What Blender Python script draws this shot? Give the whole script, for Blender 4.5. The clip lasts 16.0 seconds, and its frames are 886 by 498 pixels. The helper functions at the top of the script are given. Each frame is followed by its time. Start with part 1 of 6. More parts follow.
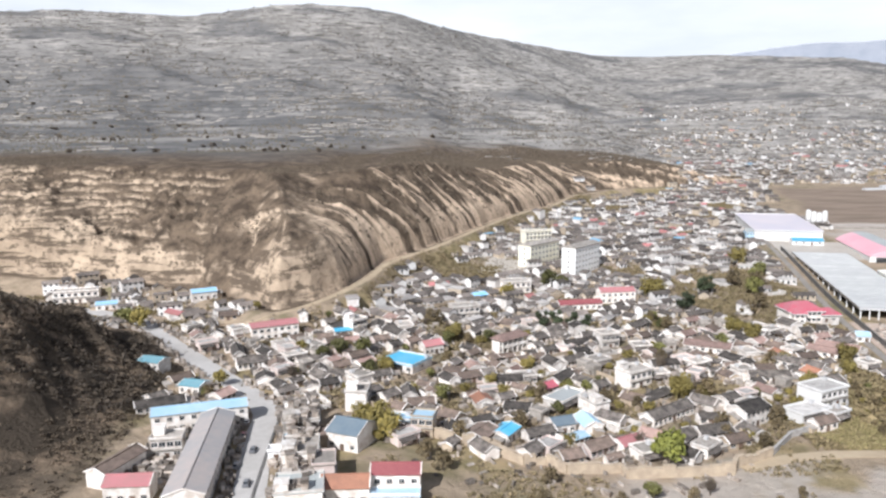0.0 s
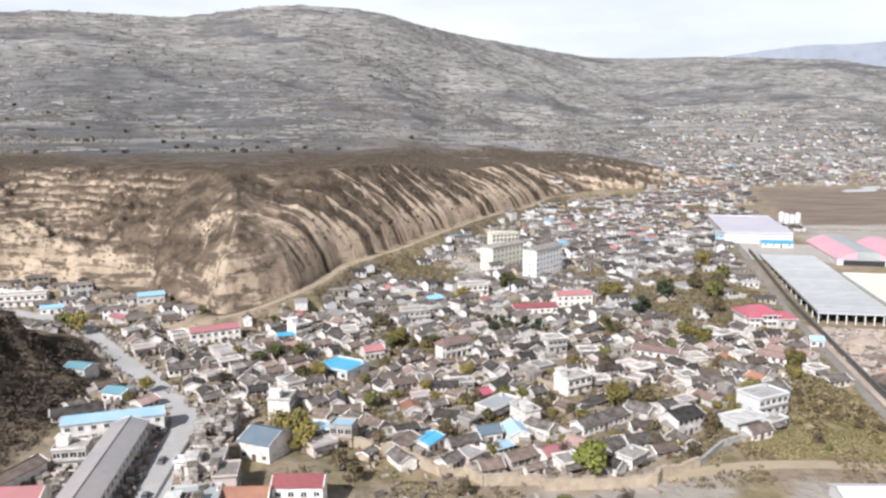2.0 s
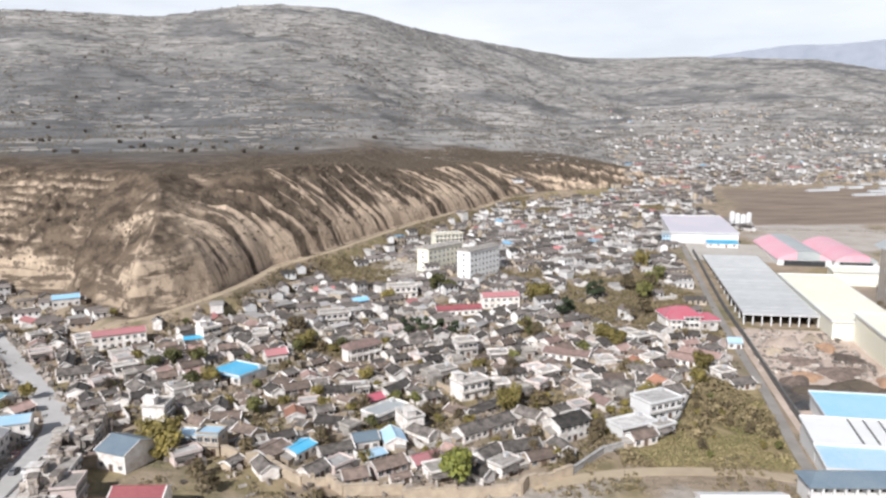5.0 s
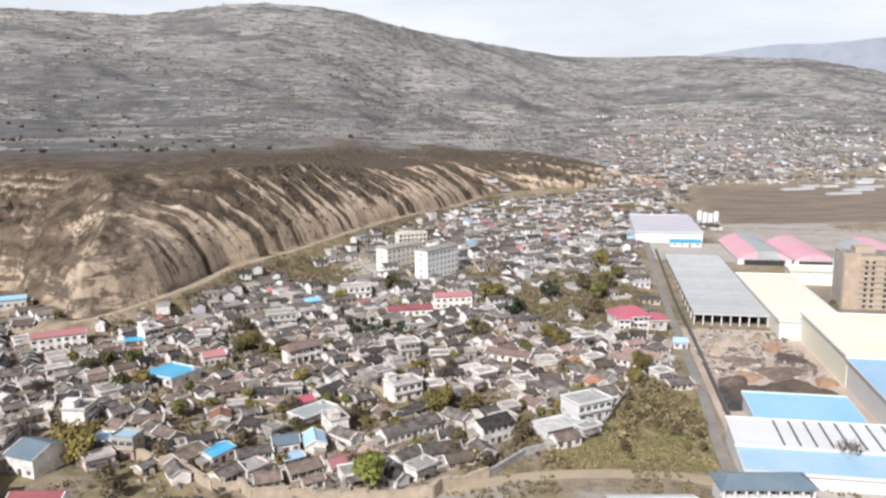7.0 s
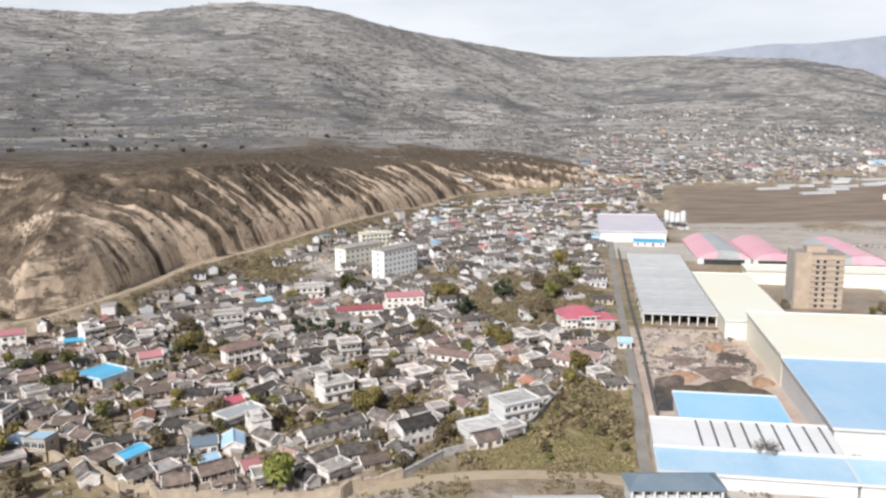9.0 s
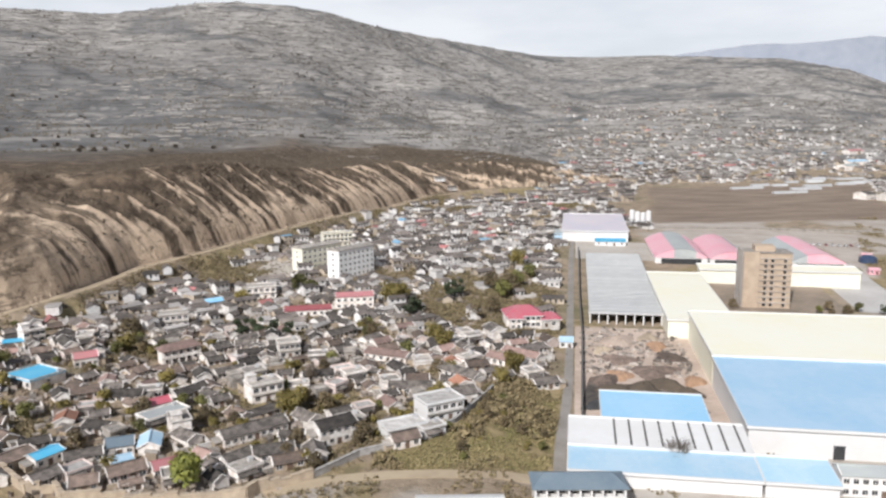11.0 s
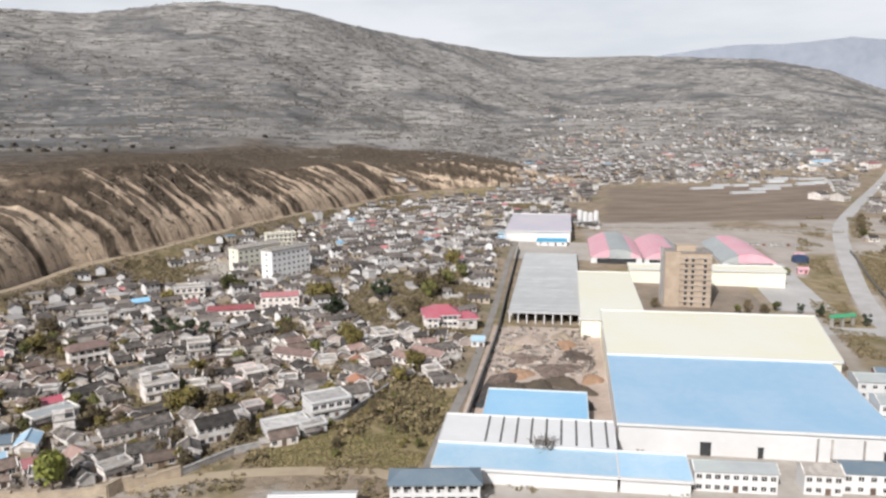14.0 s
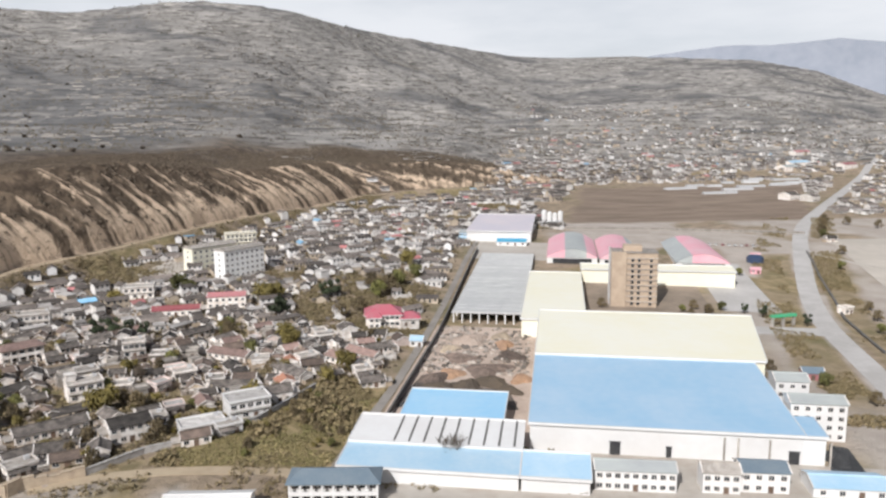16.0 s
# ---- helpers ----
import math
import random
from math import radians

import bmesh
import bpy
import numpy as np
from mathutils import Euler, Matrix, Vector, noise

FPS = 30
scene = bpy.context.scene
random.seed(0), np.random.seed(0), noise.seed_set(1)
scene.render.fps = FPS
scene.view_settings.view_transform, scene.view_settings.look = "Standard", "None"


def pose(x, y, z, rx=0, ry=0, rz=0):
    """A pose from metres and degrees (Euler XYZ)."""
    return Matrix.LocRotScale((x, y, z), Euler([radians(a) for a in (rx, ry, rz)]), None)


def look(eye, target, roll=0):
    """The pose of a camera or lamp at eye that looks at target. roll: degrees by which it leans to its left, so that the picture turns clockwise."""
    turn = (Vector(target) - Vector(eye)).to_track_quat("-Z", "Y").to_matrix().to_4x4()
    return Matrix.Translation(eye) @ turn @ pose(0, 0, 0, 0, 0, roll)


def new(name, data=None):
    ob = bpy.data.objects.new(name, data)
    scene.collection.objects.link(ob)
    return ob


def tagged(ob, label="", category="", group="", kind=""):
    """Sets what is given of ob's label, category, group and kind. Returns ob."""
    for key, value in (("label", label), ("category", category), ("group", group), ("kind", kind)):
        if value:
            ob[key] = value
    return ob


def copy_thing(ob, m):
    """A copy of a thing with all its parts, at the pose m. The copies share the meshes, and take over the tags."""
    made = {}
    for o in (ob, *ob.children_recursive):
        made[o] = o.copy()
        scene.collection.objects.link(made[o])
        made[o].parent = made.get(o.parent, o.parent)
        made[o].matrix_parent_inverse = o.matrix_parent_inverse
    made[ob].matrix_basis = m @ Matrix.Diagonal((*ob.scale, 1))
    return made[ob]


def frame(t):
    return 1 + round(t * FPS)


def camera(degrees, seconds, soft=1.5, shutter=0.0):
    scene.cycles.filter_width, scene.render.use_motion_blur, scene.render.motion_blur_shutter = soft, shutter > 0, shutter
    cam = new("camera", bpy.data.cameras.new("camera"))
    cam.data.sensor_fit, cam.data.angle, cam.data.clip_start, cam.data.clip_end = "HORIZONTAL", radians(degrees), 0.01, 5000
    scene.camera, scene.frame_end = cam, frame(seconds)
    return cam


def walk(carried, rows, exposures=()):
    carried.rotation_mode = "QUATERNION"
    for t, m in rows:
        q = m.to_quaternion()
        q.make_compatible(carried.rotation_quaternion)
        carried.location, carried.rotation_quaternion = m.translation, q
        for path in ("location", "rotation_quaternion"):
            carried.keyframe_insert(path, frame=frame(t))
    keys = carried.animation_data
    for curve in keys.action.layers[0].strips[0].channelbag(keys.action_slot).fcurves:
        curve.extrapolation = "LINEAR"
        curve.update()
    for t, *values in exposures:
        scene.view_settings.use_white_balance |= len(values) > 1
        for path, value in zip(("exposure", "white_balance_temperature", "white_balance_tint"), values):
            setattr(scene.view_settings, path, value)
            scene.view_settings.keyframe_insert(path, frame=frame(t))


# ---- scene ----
cam = camera(60.0, 16.0, soft=2.5)
ROWS = [
    (0.0, 0.68, -1.13, 100.44, 0.039, -9.214, 0.472),
    (0.5, 6.51, 0.95, 100.19, -0.001, -9.179, 0.458),
    (1.0, 12.51, 2.96, 100.02, -0.056, -9.144, 0.445),
    (1.5, 18.36, 4.83, 99.76, -0.109, -9.116, 0.439),
    (2.0, 24.45, 6.50, 99.53, -0.182, -9.093, 0.435),
    (2.5, 30.45, 7.97, 99.28, -0.262, -9.077, 0.436),
    (3.0, 36.66, 9.31, 99.04, -0.361, -9.066, 0.436),
    (3.5, 42.76, 10.54, 98.83, -0.463, -9.062, 0.438),
    (4.0, 49.03, 11.59, 98.71, -0.580, -9.063, 0.441),
    (4.5, 54.97, 12.46, 98.64, -0.698, -9.074, 0.450),
    (5.0, 60.67, 13.18, 98.63, -0.817, -9.091, 0.460),
    (5.5, 66.23, 13.77, 98.64, -0.936, -9.112, 0.471),
    (6.0, 71.74, 14.28, 98.64, -1.058, -9.132, 0.480),
    (6.5, 77.28, 14.73, 98.61, -1.181, -9.150, 0.486),
    (7.0, 82.95, 15.17, 98.53, -1.307, -9.163, 0.489),
    (7.5, 88.47, 15.58, 98.43, -1.416, -9.169, 0.487),
    (8.0, 94.23, 15.92, 98.30, -1.530, -9.176, 0.479),
    (8.5, 99.82, 16.07, 98.19, -1.636, -9.182, 0.473),
    (9.0, 105.72, 16.01, 98.09, -1.755, -9.188, 0.469),
    (9.5, 111.59, 15.87, 98.01, -1.875, -9.194, 0.472),
    (10.0, 117.46, 15.65, 97.97, -1.996, -9.200, 0.479),
    (10.5, 123.33, 15.32, 97.96, -2.118, -9.206, 0.488),
    (11.0, 129.18, 14.89, 97.98, -2.240, -9.211, 0.495),
    (11.5, 135.04, 14.33, 98.04, -2.363, -9.216, 0.500),
    (12.0, 140.88, 13.63, 98.13, -2.485, -9.220, 0.499),
    (12.5, 146.66, 12.75, 98.22, -2.596, -9.224, 0.493),
    (13.0, 152.63, 11.74, 98.27, -2.714, -9.229, 0.485),
    (13.5, 158.53, 10.73, 98.36, -2.815, -9.229, 0.472),
    (14.0, 164.70, 9.74, 98.41, -2.919, -9.226, 0.458),
    (14.5, 170.84, 8.88, 98.44, -3.008, -9.221, 0.439),
    (15.0, 177.30, 8.26, 98.42, -3.112, -9.219, 0.416),
    (15.5, 183.63, 7.84, 98.36, -3.215, -9.218, 0.394),
    (16.0, 190.24, 7.54, 98.29, -3.340, -9.216, 0.373),
]
walk(cam, [(t, pose(x, y, z, 90 + pitch, 0, yaw) @ pose(0, 0, 0, 0, 0, -roll)) for t, x, y, z, yaw, pitch, roll in ROWS], exposures=((0, 0.11, 6080, 10), (4, 0.03, 6110, 10), (8, -0.06, 6210, 10), (12.5, -0.19, 6280, 10), (16, -0.23, 6310, 10)))

# ---- world and sun ----
SUN_FROM = Vector((-0.39, -0.69, 0.61)).normalized()
world = bpy.data.worlds.new("sky")
scene.world = world
world.use_nodes = True
wn, wl = world.node_tree.nodes, world.node_tree.links
bg = wn["Background"]
sky = wn.new("ShaderNodeTexSky")
sky.sky_type = "NISHITA"
sky.sun_disc = False
sky.sun_elevation = math.asin(SUN_FROM.z)
sky.sun_rotation = math.atan2(SUN_FROM.x, SUN_FROM.y)
sky.air_density, sky.dust_density, sky.altitude = 1.0, 4.0, 1500
cloud_map = wn.new("ShaderNodeTexCoord")
cloud_scale = wn.new("ShaderNodeMapping")
cloud_scale.inputs["Scale"].default_value = (1.0, 1.0, 4.5)
cloud = wn.new("ShaderNodeTexNoise")
cloud.inputs["Scale"].default_value = 3.2
cloud.inputs["Detail"].default_value = 7
cloud.inputs["Roughness"].default_value = 0.55
ramp = wn.new("ShaderNodeMapRange")
ramp.inputs["From Min"].default_value = 0.30
ramp.inputs["From Max"].default_value = 0.62
ramp.inputs["To Min"].default_value = 0.72
ramp.inputs["To Max"].default_value = 1.0
mix = wn.new("ShaderNodeMix")
mix.data_type = "RGBA"
mix.inputs["B"].default_value = (14.9, 15.1, 15.5, 1)
wl.new(cloud_map.outputs["Generated"], cloud_scale.inputs["Vector"])
wl.new(cloud_scale.outputs["Vector"], cloud.inputs["Vector"])
wl.new(cloud.outputs["Fac"], ramp.inputs["Value"])
split = wn.new("ShaderNodeSeparateXYZ")
thin = wn.new("ShaderNodeMapRange")
thin.inputs["From Min"].default_value, thin.inputs["From Max"].default_value = 0.12, 0.6
thin.inputs["To Min"].default_value, thin.inputs["To Max"].default_value = 1.0, 0.12
cover = wn.new("ShaderNodeMath")
cover.operation = "MULTIPLY"
wl.new(cloud_map.outputs["Generated"], split.inputs["Vector"])
wl.new(split.outputs["Z"], thin.inputs["Value"])
wl.new(ramp.outputs["Result"], cover.inputs[0])
wl.new(thin.outputs["Result"], cover.inputs[1])
wl.new(cover.outputs["Value"], mix.inputs["Factor"])
wl.new(sky.outputs["Color"], mix.inputs["A"])
wl.new(mix.outputs["Result"], bg.inputs["Color"])
bg.inputs["Strength"].default_value = 0.066
sun = new("sun", bpy.data.lights.new("sun", "SUN"))
sun.data.energy, sun.data.angle, sun.data.color = 5.6, radians(1.0), (1.0, 0.975, 0.945)
sun.matrix_world = look(SUN_FROM * 400, (0, 0, 0))


# ---- materials ----
def material(name, colour, rough=0.85, other=None, scale=1.0, vary=0.0, metal=0.0, bump=0.15, spread=0.5, island=False):
    """A weathered surface: two colours mixed by noise at two scales, lightness varied from object to object."""
    m = bpy.data.materials.new(name)
    m.use_nodes = True
    n, l = m.node_tree.nodes, m.node_tree.links
    b = n["Principled BSDF"]
    b.inputs["Roughness"].default_value, b.inputs["Metallic"].default_value = rough, metal
    where = n.new("ShaderNodeTexCoord")
    big, small = n.new("ShaderNodeTexNoise"), n.new("ShaderNodeTexNoise")
    big.inputs["Scale"].default_value, small.inputs["Scale"].default_value = scale, scale * 7
    big.inputs["Detail"].default_value, small.inputs["Detail"].default_value = 5, 4
    add = n.new("ShaderNodeMath")
    add.operation = "MULTIPLY_ADD"
    add.inputs[1].default_value = 0.5
    span = n.new("ShaderNodeMapRange")
    span.inputs["From Min"].default_value, span.inputs["From Max"].default_value = 0.75 - spread * 0.35, 0.75 + spread * 0.35
    blend = n.new("ShaderNodeMix")
    blend.data_type = "RGBA"
    blend.inputs["A"].default_value = (*colour, 1)
    blend.inputs["B"].default_value = (*(other or [c * 0.7 for c in colour]), 1)
    info = n.new("ShaderNodeNewGeometry" if island else "ShaderNodeObjectInfo")
    chance = info.outputs["Random Per Island" if island else "Random"]
    shift = n.new("ShaderNodeMapRange")
    shift.inputs["To Min"].default_value, shift.inputs["To Max"].default_value = 1 - vary, 1 + vary
    hsv = n.new("ShaderNodeHueSaturation")
    off = n.new("ShaderNodeVectorMath")
    off.operation = "MULTIPLY_ADD"
    off.inputs[1].default_value = (37, 53, 29)
    l.new(chance, off.inputs[0])
    l.new(where.outputs["Object"], off.inputs[2])
    for tex in (big, small):
        l.new(off.outputs["Vector"], tex.inputs["Vector"])
    l.new(small.outputs["Fac"], add.inputs[0])
    l.new(big.outputs["Fac"], add.inputs[2])
    l.new(add.outputs["Value"], span.inputs["Value"])
    l.new(span.outputs["Result"], blend.inputs["Factor"])
    l.new(chance, shift.inputs["Value"])
    l.new(blend.outputs["Result"], hsv.inputs["Color"])
    l.new(shift.outputs["Result"], hsv.inputs["Value"])
    l.new(hsv.outputs["Color"], b.inputs["Base Color"])
    if bump:
        rel = n.new("ShaderNodeBump")
        rel.inputs["Strength"].default_value, rel.inputs["Distance"].default_value = bump, 0.05
        l.new(small.outputs["Fac"], rel.inputs["Height"])
        l.new(rel.outputs["Normal"], b.inputs["Normal"])
    return m


M = dict(
    grey_tile=material("grey_tile", (0.165, 0.141, 0.123), 0.9, (0.048, 0.041, 0.036), 0.5, 0.6),
    brown_tile=material("brown_tile", (0.205, 0.15, 0.12), 0.9, (0.10, 0.076, 0.062), 0.5, 0.4),
    rose_tile=material("rose_tile", (0.36, 0.24, 0.205), 0.9, (0.24, 0.165, 0.14), 0.5, 0.35),
    pale_roof=material("pale_roof", (0.56, 0.53, 0.50), 0.85, (0.35, 0.325, 0.30), 0.5, 0.25),
    pink_plaster=material("pink_plaster", (0.66, 0.54, 0.50), 0.85, (0.52, 0.43, 0.38), 0.35, 0.2),
    lot_brush=material("lot_brush", (0.165, 0.135, 0.065), 0.95, (0.27, 0.205, 0.115), 0.04, 0.5, bump=0, island=True),
    rust_earth=material("rust_earth", (0.42, 0.26, 0.16), 0.95, (0.30, 0.19, 0.125), 0.3, 0.1),
    lot_grass=material("lot_grass", (0.175, 0.165, 0.06), 0.95, (0.40, 0.31, 0.165), 0.07, 0.5, bump=0, island=True),
    plaster=material("plaster", (0.82, 0.785, 0.745), 0.85, (0.54, 0.47, 0.41), 0.45, 0.25),
    mud_wall=material("mud_wall", (0.46, 0.37, 0.27), 0.95, (0.34, 0.27, 0.2), 0.4, 0.2),
    concrete=material("concrete", (0.43, 0.388, 0.345), 0.85, (0.26, 0.23, 0.20), 0.4, 0.3),
    red_roof=material("red_roof", (0.43, 0.17, 0.18), 0.6, (0.36, 0.17, 0.165), 0.2, 0.25),
    orange_roof=material("orange_roof", (0.40, 0.19, 0.12), 0.7, (0.30, 0.15, 0.10), 0.3, 0.25),
    blue_roof=material("blue_roof", (0.08, 0.40, 0.62), 0.5, (0.14, 0.44, 0.62), 0.15, 0.2),
    pale_blue_roof=material("pale_blue_roof", (0.36, 0.54, 0.68), 0.5, (0.46, 0.60, 0.70), 0.1, 0.1),
    slate_roof=material("slate_roof", (0.14, 0.185, 0.225), 0.6, (0.18, 0.22, 0.25), 0.2, 0.12),
    hall_blue=material("hall_blue", (0.30, 0.48, 0.64), 0.45, (0.385, 0.53, 0.66), 0.045, 0.02, bump=0.05),
    hall_cream=material("hall_cream", (0.80, 0.755, 0.585), 0.5, (0.81, 0.78, 0.66), 0.03, 0.02, bump=0.05),
    hall_white=material("hall_white", (0.69, 0.68, 0.665), 0.5, (0.64, 0.62, 0.60), 0.06, 0.05, bump=0.05),
    school_white=material("school_white", (0.84, 0.83, 0.815), 0.7, (0.76, 0.745, 0.72), 0.06, 0.02),
    pink_roof=material("pink_roof", (0.70, 0.33, 0.385), 0.5, (0.68, 0.42, 0.45), 0.05, 0.06, bump=0.05),
    teal_roof=material("teal_roof", (0.15, 0.32, 0.38), 0.6, (0.20, 0.34, 0.38), 0.2, 0.1),
    dark_red_roof=material("dark_red_roof", (0.25, 0.07, 0.08), 0.6, (0.30, 0.10, 0.10), 0.2, 0.1),
    bright_red_roof=material("bright_red_roof", (0.46, 0.10, 0.135), 0.55, (0.40, 0.15, 0.17), 0.2, 0.1),
    leaf_brown=material("leaf_brown", (0.17, 0.125, 0.06), 0.85, (0.11, 0.085, 0.05), 0.6, 0.3, bump=0),
    faded_roof=material("faded_roof", (0.64, 0.57, 0.585), 0.5, (0.56, 0.52, 0.565), 0.04, 0.02, bump=0.05),
    scrub=material("scrub", (0.115, 0.10, 0.08), 0.95, (0.15, 0.125, 0.09), 0.02, 0.35, bump=0, island=True),
    thicket=material("thicket", (0.052, 0.042, 0.033), 0.95, (0.11, 0.083, 0.058), 0.03, 0.5, bump=0, island=True),
    weeds=material("weeds", (0.155, 0.128, 0.062), 0.95, (0.27, 0.205, 0.12), 0.06, 0.4, bump=0, island=True),
    # far mountain: distance haze is put into its blue-grey base colour
    hazed_ridge=material("hazed_ridge", (0.285, 0.30, 0.34), 0.95, (0.23, 0.25, 0.29), 0.004, 0, bump=0),
    yard_dust=material("yard_dust", (0.47, 0.43, 0.38), 0.95, (0.38, 0.33, 0.28), 0.05, 0),
    site_earth=material("site_earth", (0.50, 0.40, 0.33), 0.95, (0.36, 0.28, 0.225), 0.05, 0.15),
    court_soil=material("court_soil", (0.30, 0.235, 0.18), 0.95, (0.20, 0.16, 0.12), 0.06, 0),
    green_sheet=material("green_sheet", (0.06, 0.42, 0.20), 0.5, (0.08, 0.36, 0.18), 0.2, 0),
    far_plaster=material("far_plaster", (0.76, 0.74, 0.72), 0.85, (0.54, 0.50, 0.46), 0.1, 0.2, island=True),
    far_mud=material("far_mud", (0.48, 0.40, 0.31), 0.95, (0.36, 0.30, 0.23), 0.1, 0.2, island=True),
    far_tile=material("far_tile", (0.19, 0.16, 0.14), 0.9, (0.085, 0.072, 0.063), 0.1, 0.55, island=True),
    far_flat=material("far_flat", (0.46, 0.43, 0.40), 0.85, (0.31, 0.28, 0.26), 0.1, 0.3, island=True),
    far_red=material("far_red", (0.36, 0.16, 0.14), 0.7, (0.42, 0.17, 0.17), 0.1, 0.3, island=True),
    far_blue=material("far_blue", (0.20, 0.42, 0.62), 0.6, (0.34, 0.52, 0.66), 0.1, 0.3, island=True),
    workshop_blue=material("workshop_blue", (0.29, 0.53, 0.73), 0.5, (0.36, 0.57, 0.74), 0.05, 0.02, bump=0.05),
    bluff_scrub=material("bluff_scrub", (0.075, 0.056, 0.038), 0.95, (0.125, 0.094, 0.064), 0.02, 0.35, bump=0, island=True),
    clutter=material("clutter", (0.42, 0.37, 0.325), 0.9, (0.13, 0.098, 0.072), 0.3, 0.6, island=True),
    pale_field=material("pale_field", (0.52, 0.465, 0.40), 0.95, (0.42, 0.375, 0.32), 0.02, 0),
    navy=material("navy", (0.03, 0.05, 0.10), 0.5, (0.05, 0.07, 0.12), 0.2, 0),
    dark_stone=material("dark_stone", (0.10, 0.095, 0.09), 0.9, (0.15, 0.14, 0.13), 0.2, 0),
    bank=material("bank", (0.335, 0.305, 0.275), 0.95, (0.24, 0.22, 0.195), 0.02, 0.25, bump=0, island=True),
    lane=material("lane", (0.30, 0.27, 0.24), 0.9, (0.23, 0.205, 0.18), 0.06, 0),
    car_grey=material("car_grey", (0.16, 0.16, 0.17), 0.4, (0.18, 0.18, 0.19), 0.2, 0, bump=0),
    plastic=material("plastic", (0.52, 0.51, 0.50), 0.4, (0.40, 0.39, 0.385), 0.05, 0.15, bump=0),
    market_sheet=material("market_sheet", (0.45, 0.39, 0.36), 0.6, (0.34, 0.33, 0.33), 0.06, 0.05),
    grey_sheet=material("grey_sheet", (0.42, 0.44, 0.42), 0.5, (0.35, 0.36, 0.36), 0.05, 0.05),
    steel=material("steel", (0.52, 0.51, 0.50), 0.6, (0.42, 0.41, 0.41), 0.2, 0.1),
    glass=material("glass", (0.035, 0.042, 0.05), 0.15, (0.05, 0.055, 0.06), 0.5, 0.2, bump=0),
    cinder=material("cinder", (0.055, 0.048, 0.043), 0.95, (0.17, 0.135, 0.11), 0.12, 0),
    door=material("door", (0.16, 0.10, 0.07), 0.7, (0.11, 0.08, 0.06), 0.5, 0.3),
    dark=material("dark", (0.03, 0.03, 0.032), 0.9, (0.05, 0.05, 0.05), 0.3, 0.1),
    brick=material("brick", (0.50, 0.39, 0.29), 0.9, (0.41, 0.315, 0.235), 0.3, 0.1),
    net=material("net", (0.36, 0.295, 0.24), 0.9, (0.28, 0.23, 0.19), 0.2, 0.1),
    leaf=material("leaf", (0.165, 0.158, 0.045), 0.8, (0.09, 0.088, 0.03), 0.6, 0.45, bump=0),
    leaf_lime=material("leaf_lime", (0.23, 0.235, 0.045), 0.8, (0.13, 0.14, 0.035), 0.6, 0.2, bump=0),
    leaf_yellow=material("leaf_yellow", (0.25, 0.195, 0.05), 0.8, (0.14, 0.115, 0.036), 0.6, 0.3, bump=0),
    leaf_dark=material("leaf_dark", (0.05, 0.065, 0.03), 0.8, (0.035, 0.045, 0.02), 0.6, 0.3, bump=0),
    bark=material("bark", (0.13, 0.10, 0.075), 0.95, (0.09, 0.07, 0.05), 2.0, 0.2),
    asphalt=material("asphalt", (0.49, 0.465, 0.44), 0.9, (0.40, 0.375, 0.35), 0.06, 0.0),
    dirt_road=material("dirt_road", (0.44, 0.35, 0.24), 0.95, (0.36, 0.28, 0.19), 0.05, 0.0),
)


# ---- mesh helpers ----
class Shape:
    """Gathers faces of one mesh."""

    def __init__(self):
        self.v, self.f = [], []

    def quad(self, *pts):
        k = len(self.v)
        self.v.extend(pts)
        self.f.append(tuple(range(k, k + len(pts))))
        return self

    def box(self, x0, x1, y0, y1, z0, z1):
        k = len(self.v)
        self.v.extend([(x, y, z) for z in (z0, z1) for x, y in ((x0, y0), (x1, y0), (x1, y1), (x0, y1))])
        self.f.extend([tuple(k + i for i in q) for q in ((3, 2, 1, 0), (4, 5, 6, 7), (0, 1, 5, 4), (1, 2, 6, 5), (2, 3, 7, 6), (3, 0, 4, 7))])
        return self

    def prism(self, profile, x0, x1):
        """A closed profile of (y, z), anticlockwise seen from +x, drawn out along x."""
        k, n = len(self.v), len(profile)
        self.v.extend([(x, y, z) for x in (x0, x1) for y, z in profile])
        self.f.append(tuple(k + n + i for i in range(n)))
        self.f.append(tuple(k + i for i in reversed(range(n))))
        self.f.extend([(k + i, k + (i + 1) % n, k + n + (i + 1) % n, k + n + i) for i in range(n)])
        return self

    def beam(self, a, b, w):
        a, b = Vector(a), Vector(b)
        d = (b - a).normalized()
        s = d.cross(Vector((0, 0, 1)) if abs(d.z) < 0.9 else Vector((1, 0, 0))).normalized() * w / 2
        u = d.cross(s).normalized() * w / 2
        k = len(self.v)
        self.v.extend([tuple(p + i * s + j * u) for p in (a, b) for i, j in ((-1, -1), (1, -1), (1, 1), (-1, 1))])
        self.f.extend([tuple(k + i for i in q) for q in ((3, 2, 1, 0), (4, 5, 6, 7), (0, 1, 5, 4), (1, 2, 6, 5), (2, 3, 7, 6), (3, 0, 4, 7))])
        return self

    def mesh(self, name, mat):
        me = bpy.data.meshes.new(name)
        me.from_pydata(self.v, [], self.f)
        me.materials.append(mat)
        return me


def part(name, shape, mat, parent, label="", at=None):
    ob = new(name, shape if isinstance(shape, bpy.types.Mesh) else shape.mesh(name, mat))
    ob.parent = parent
    if at is not None:
        ob.matrix_basis = at
    if label:
        ob["label"] = label
    return ob


def thing(name, label, category, group="", at=None):
    ob = tagged(new(name), label, category, group)
    if at is not None:
        ob.matrix_basis = at
    return ob


# ---- terrain ----
LATTICES = {}


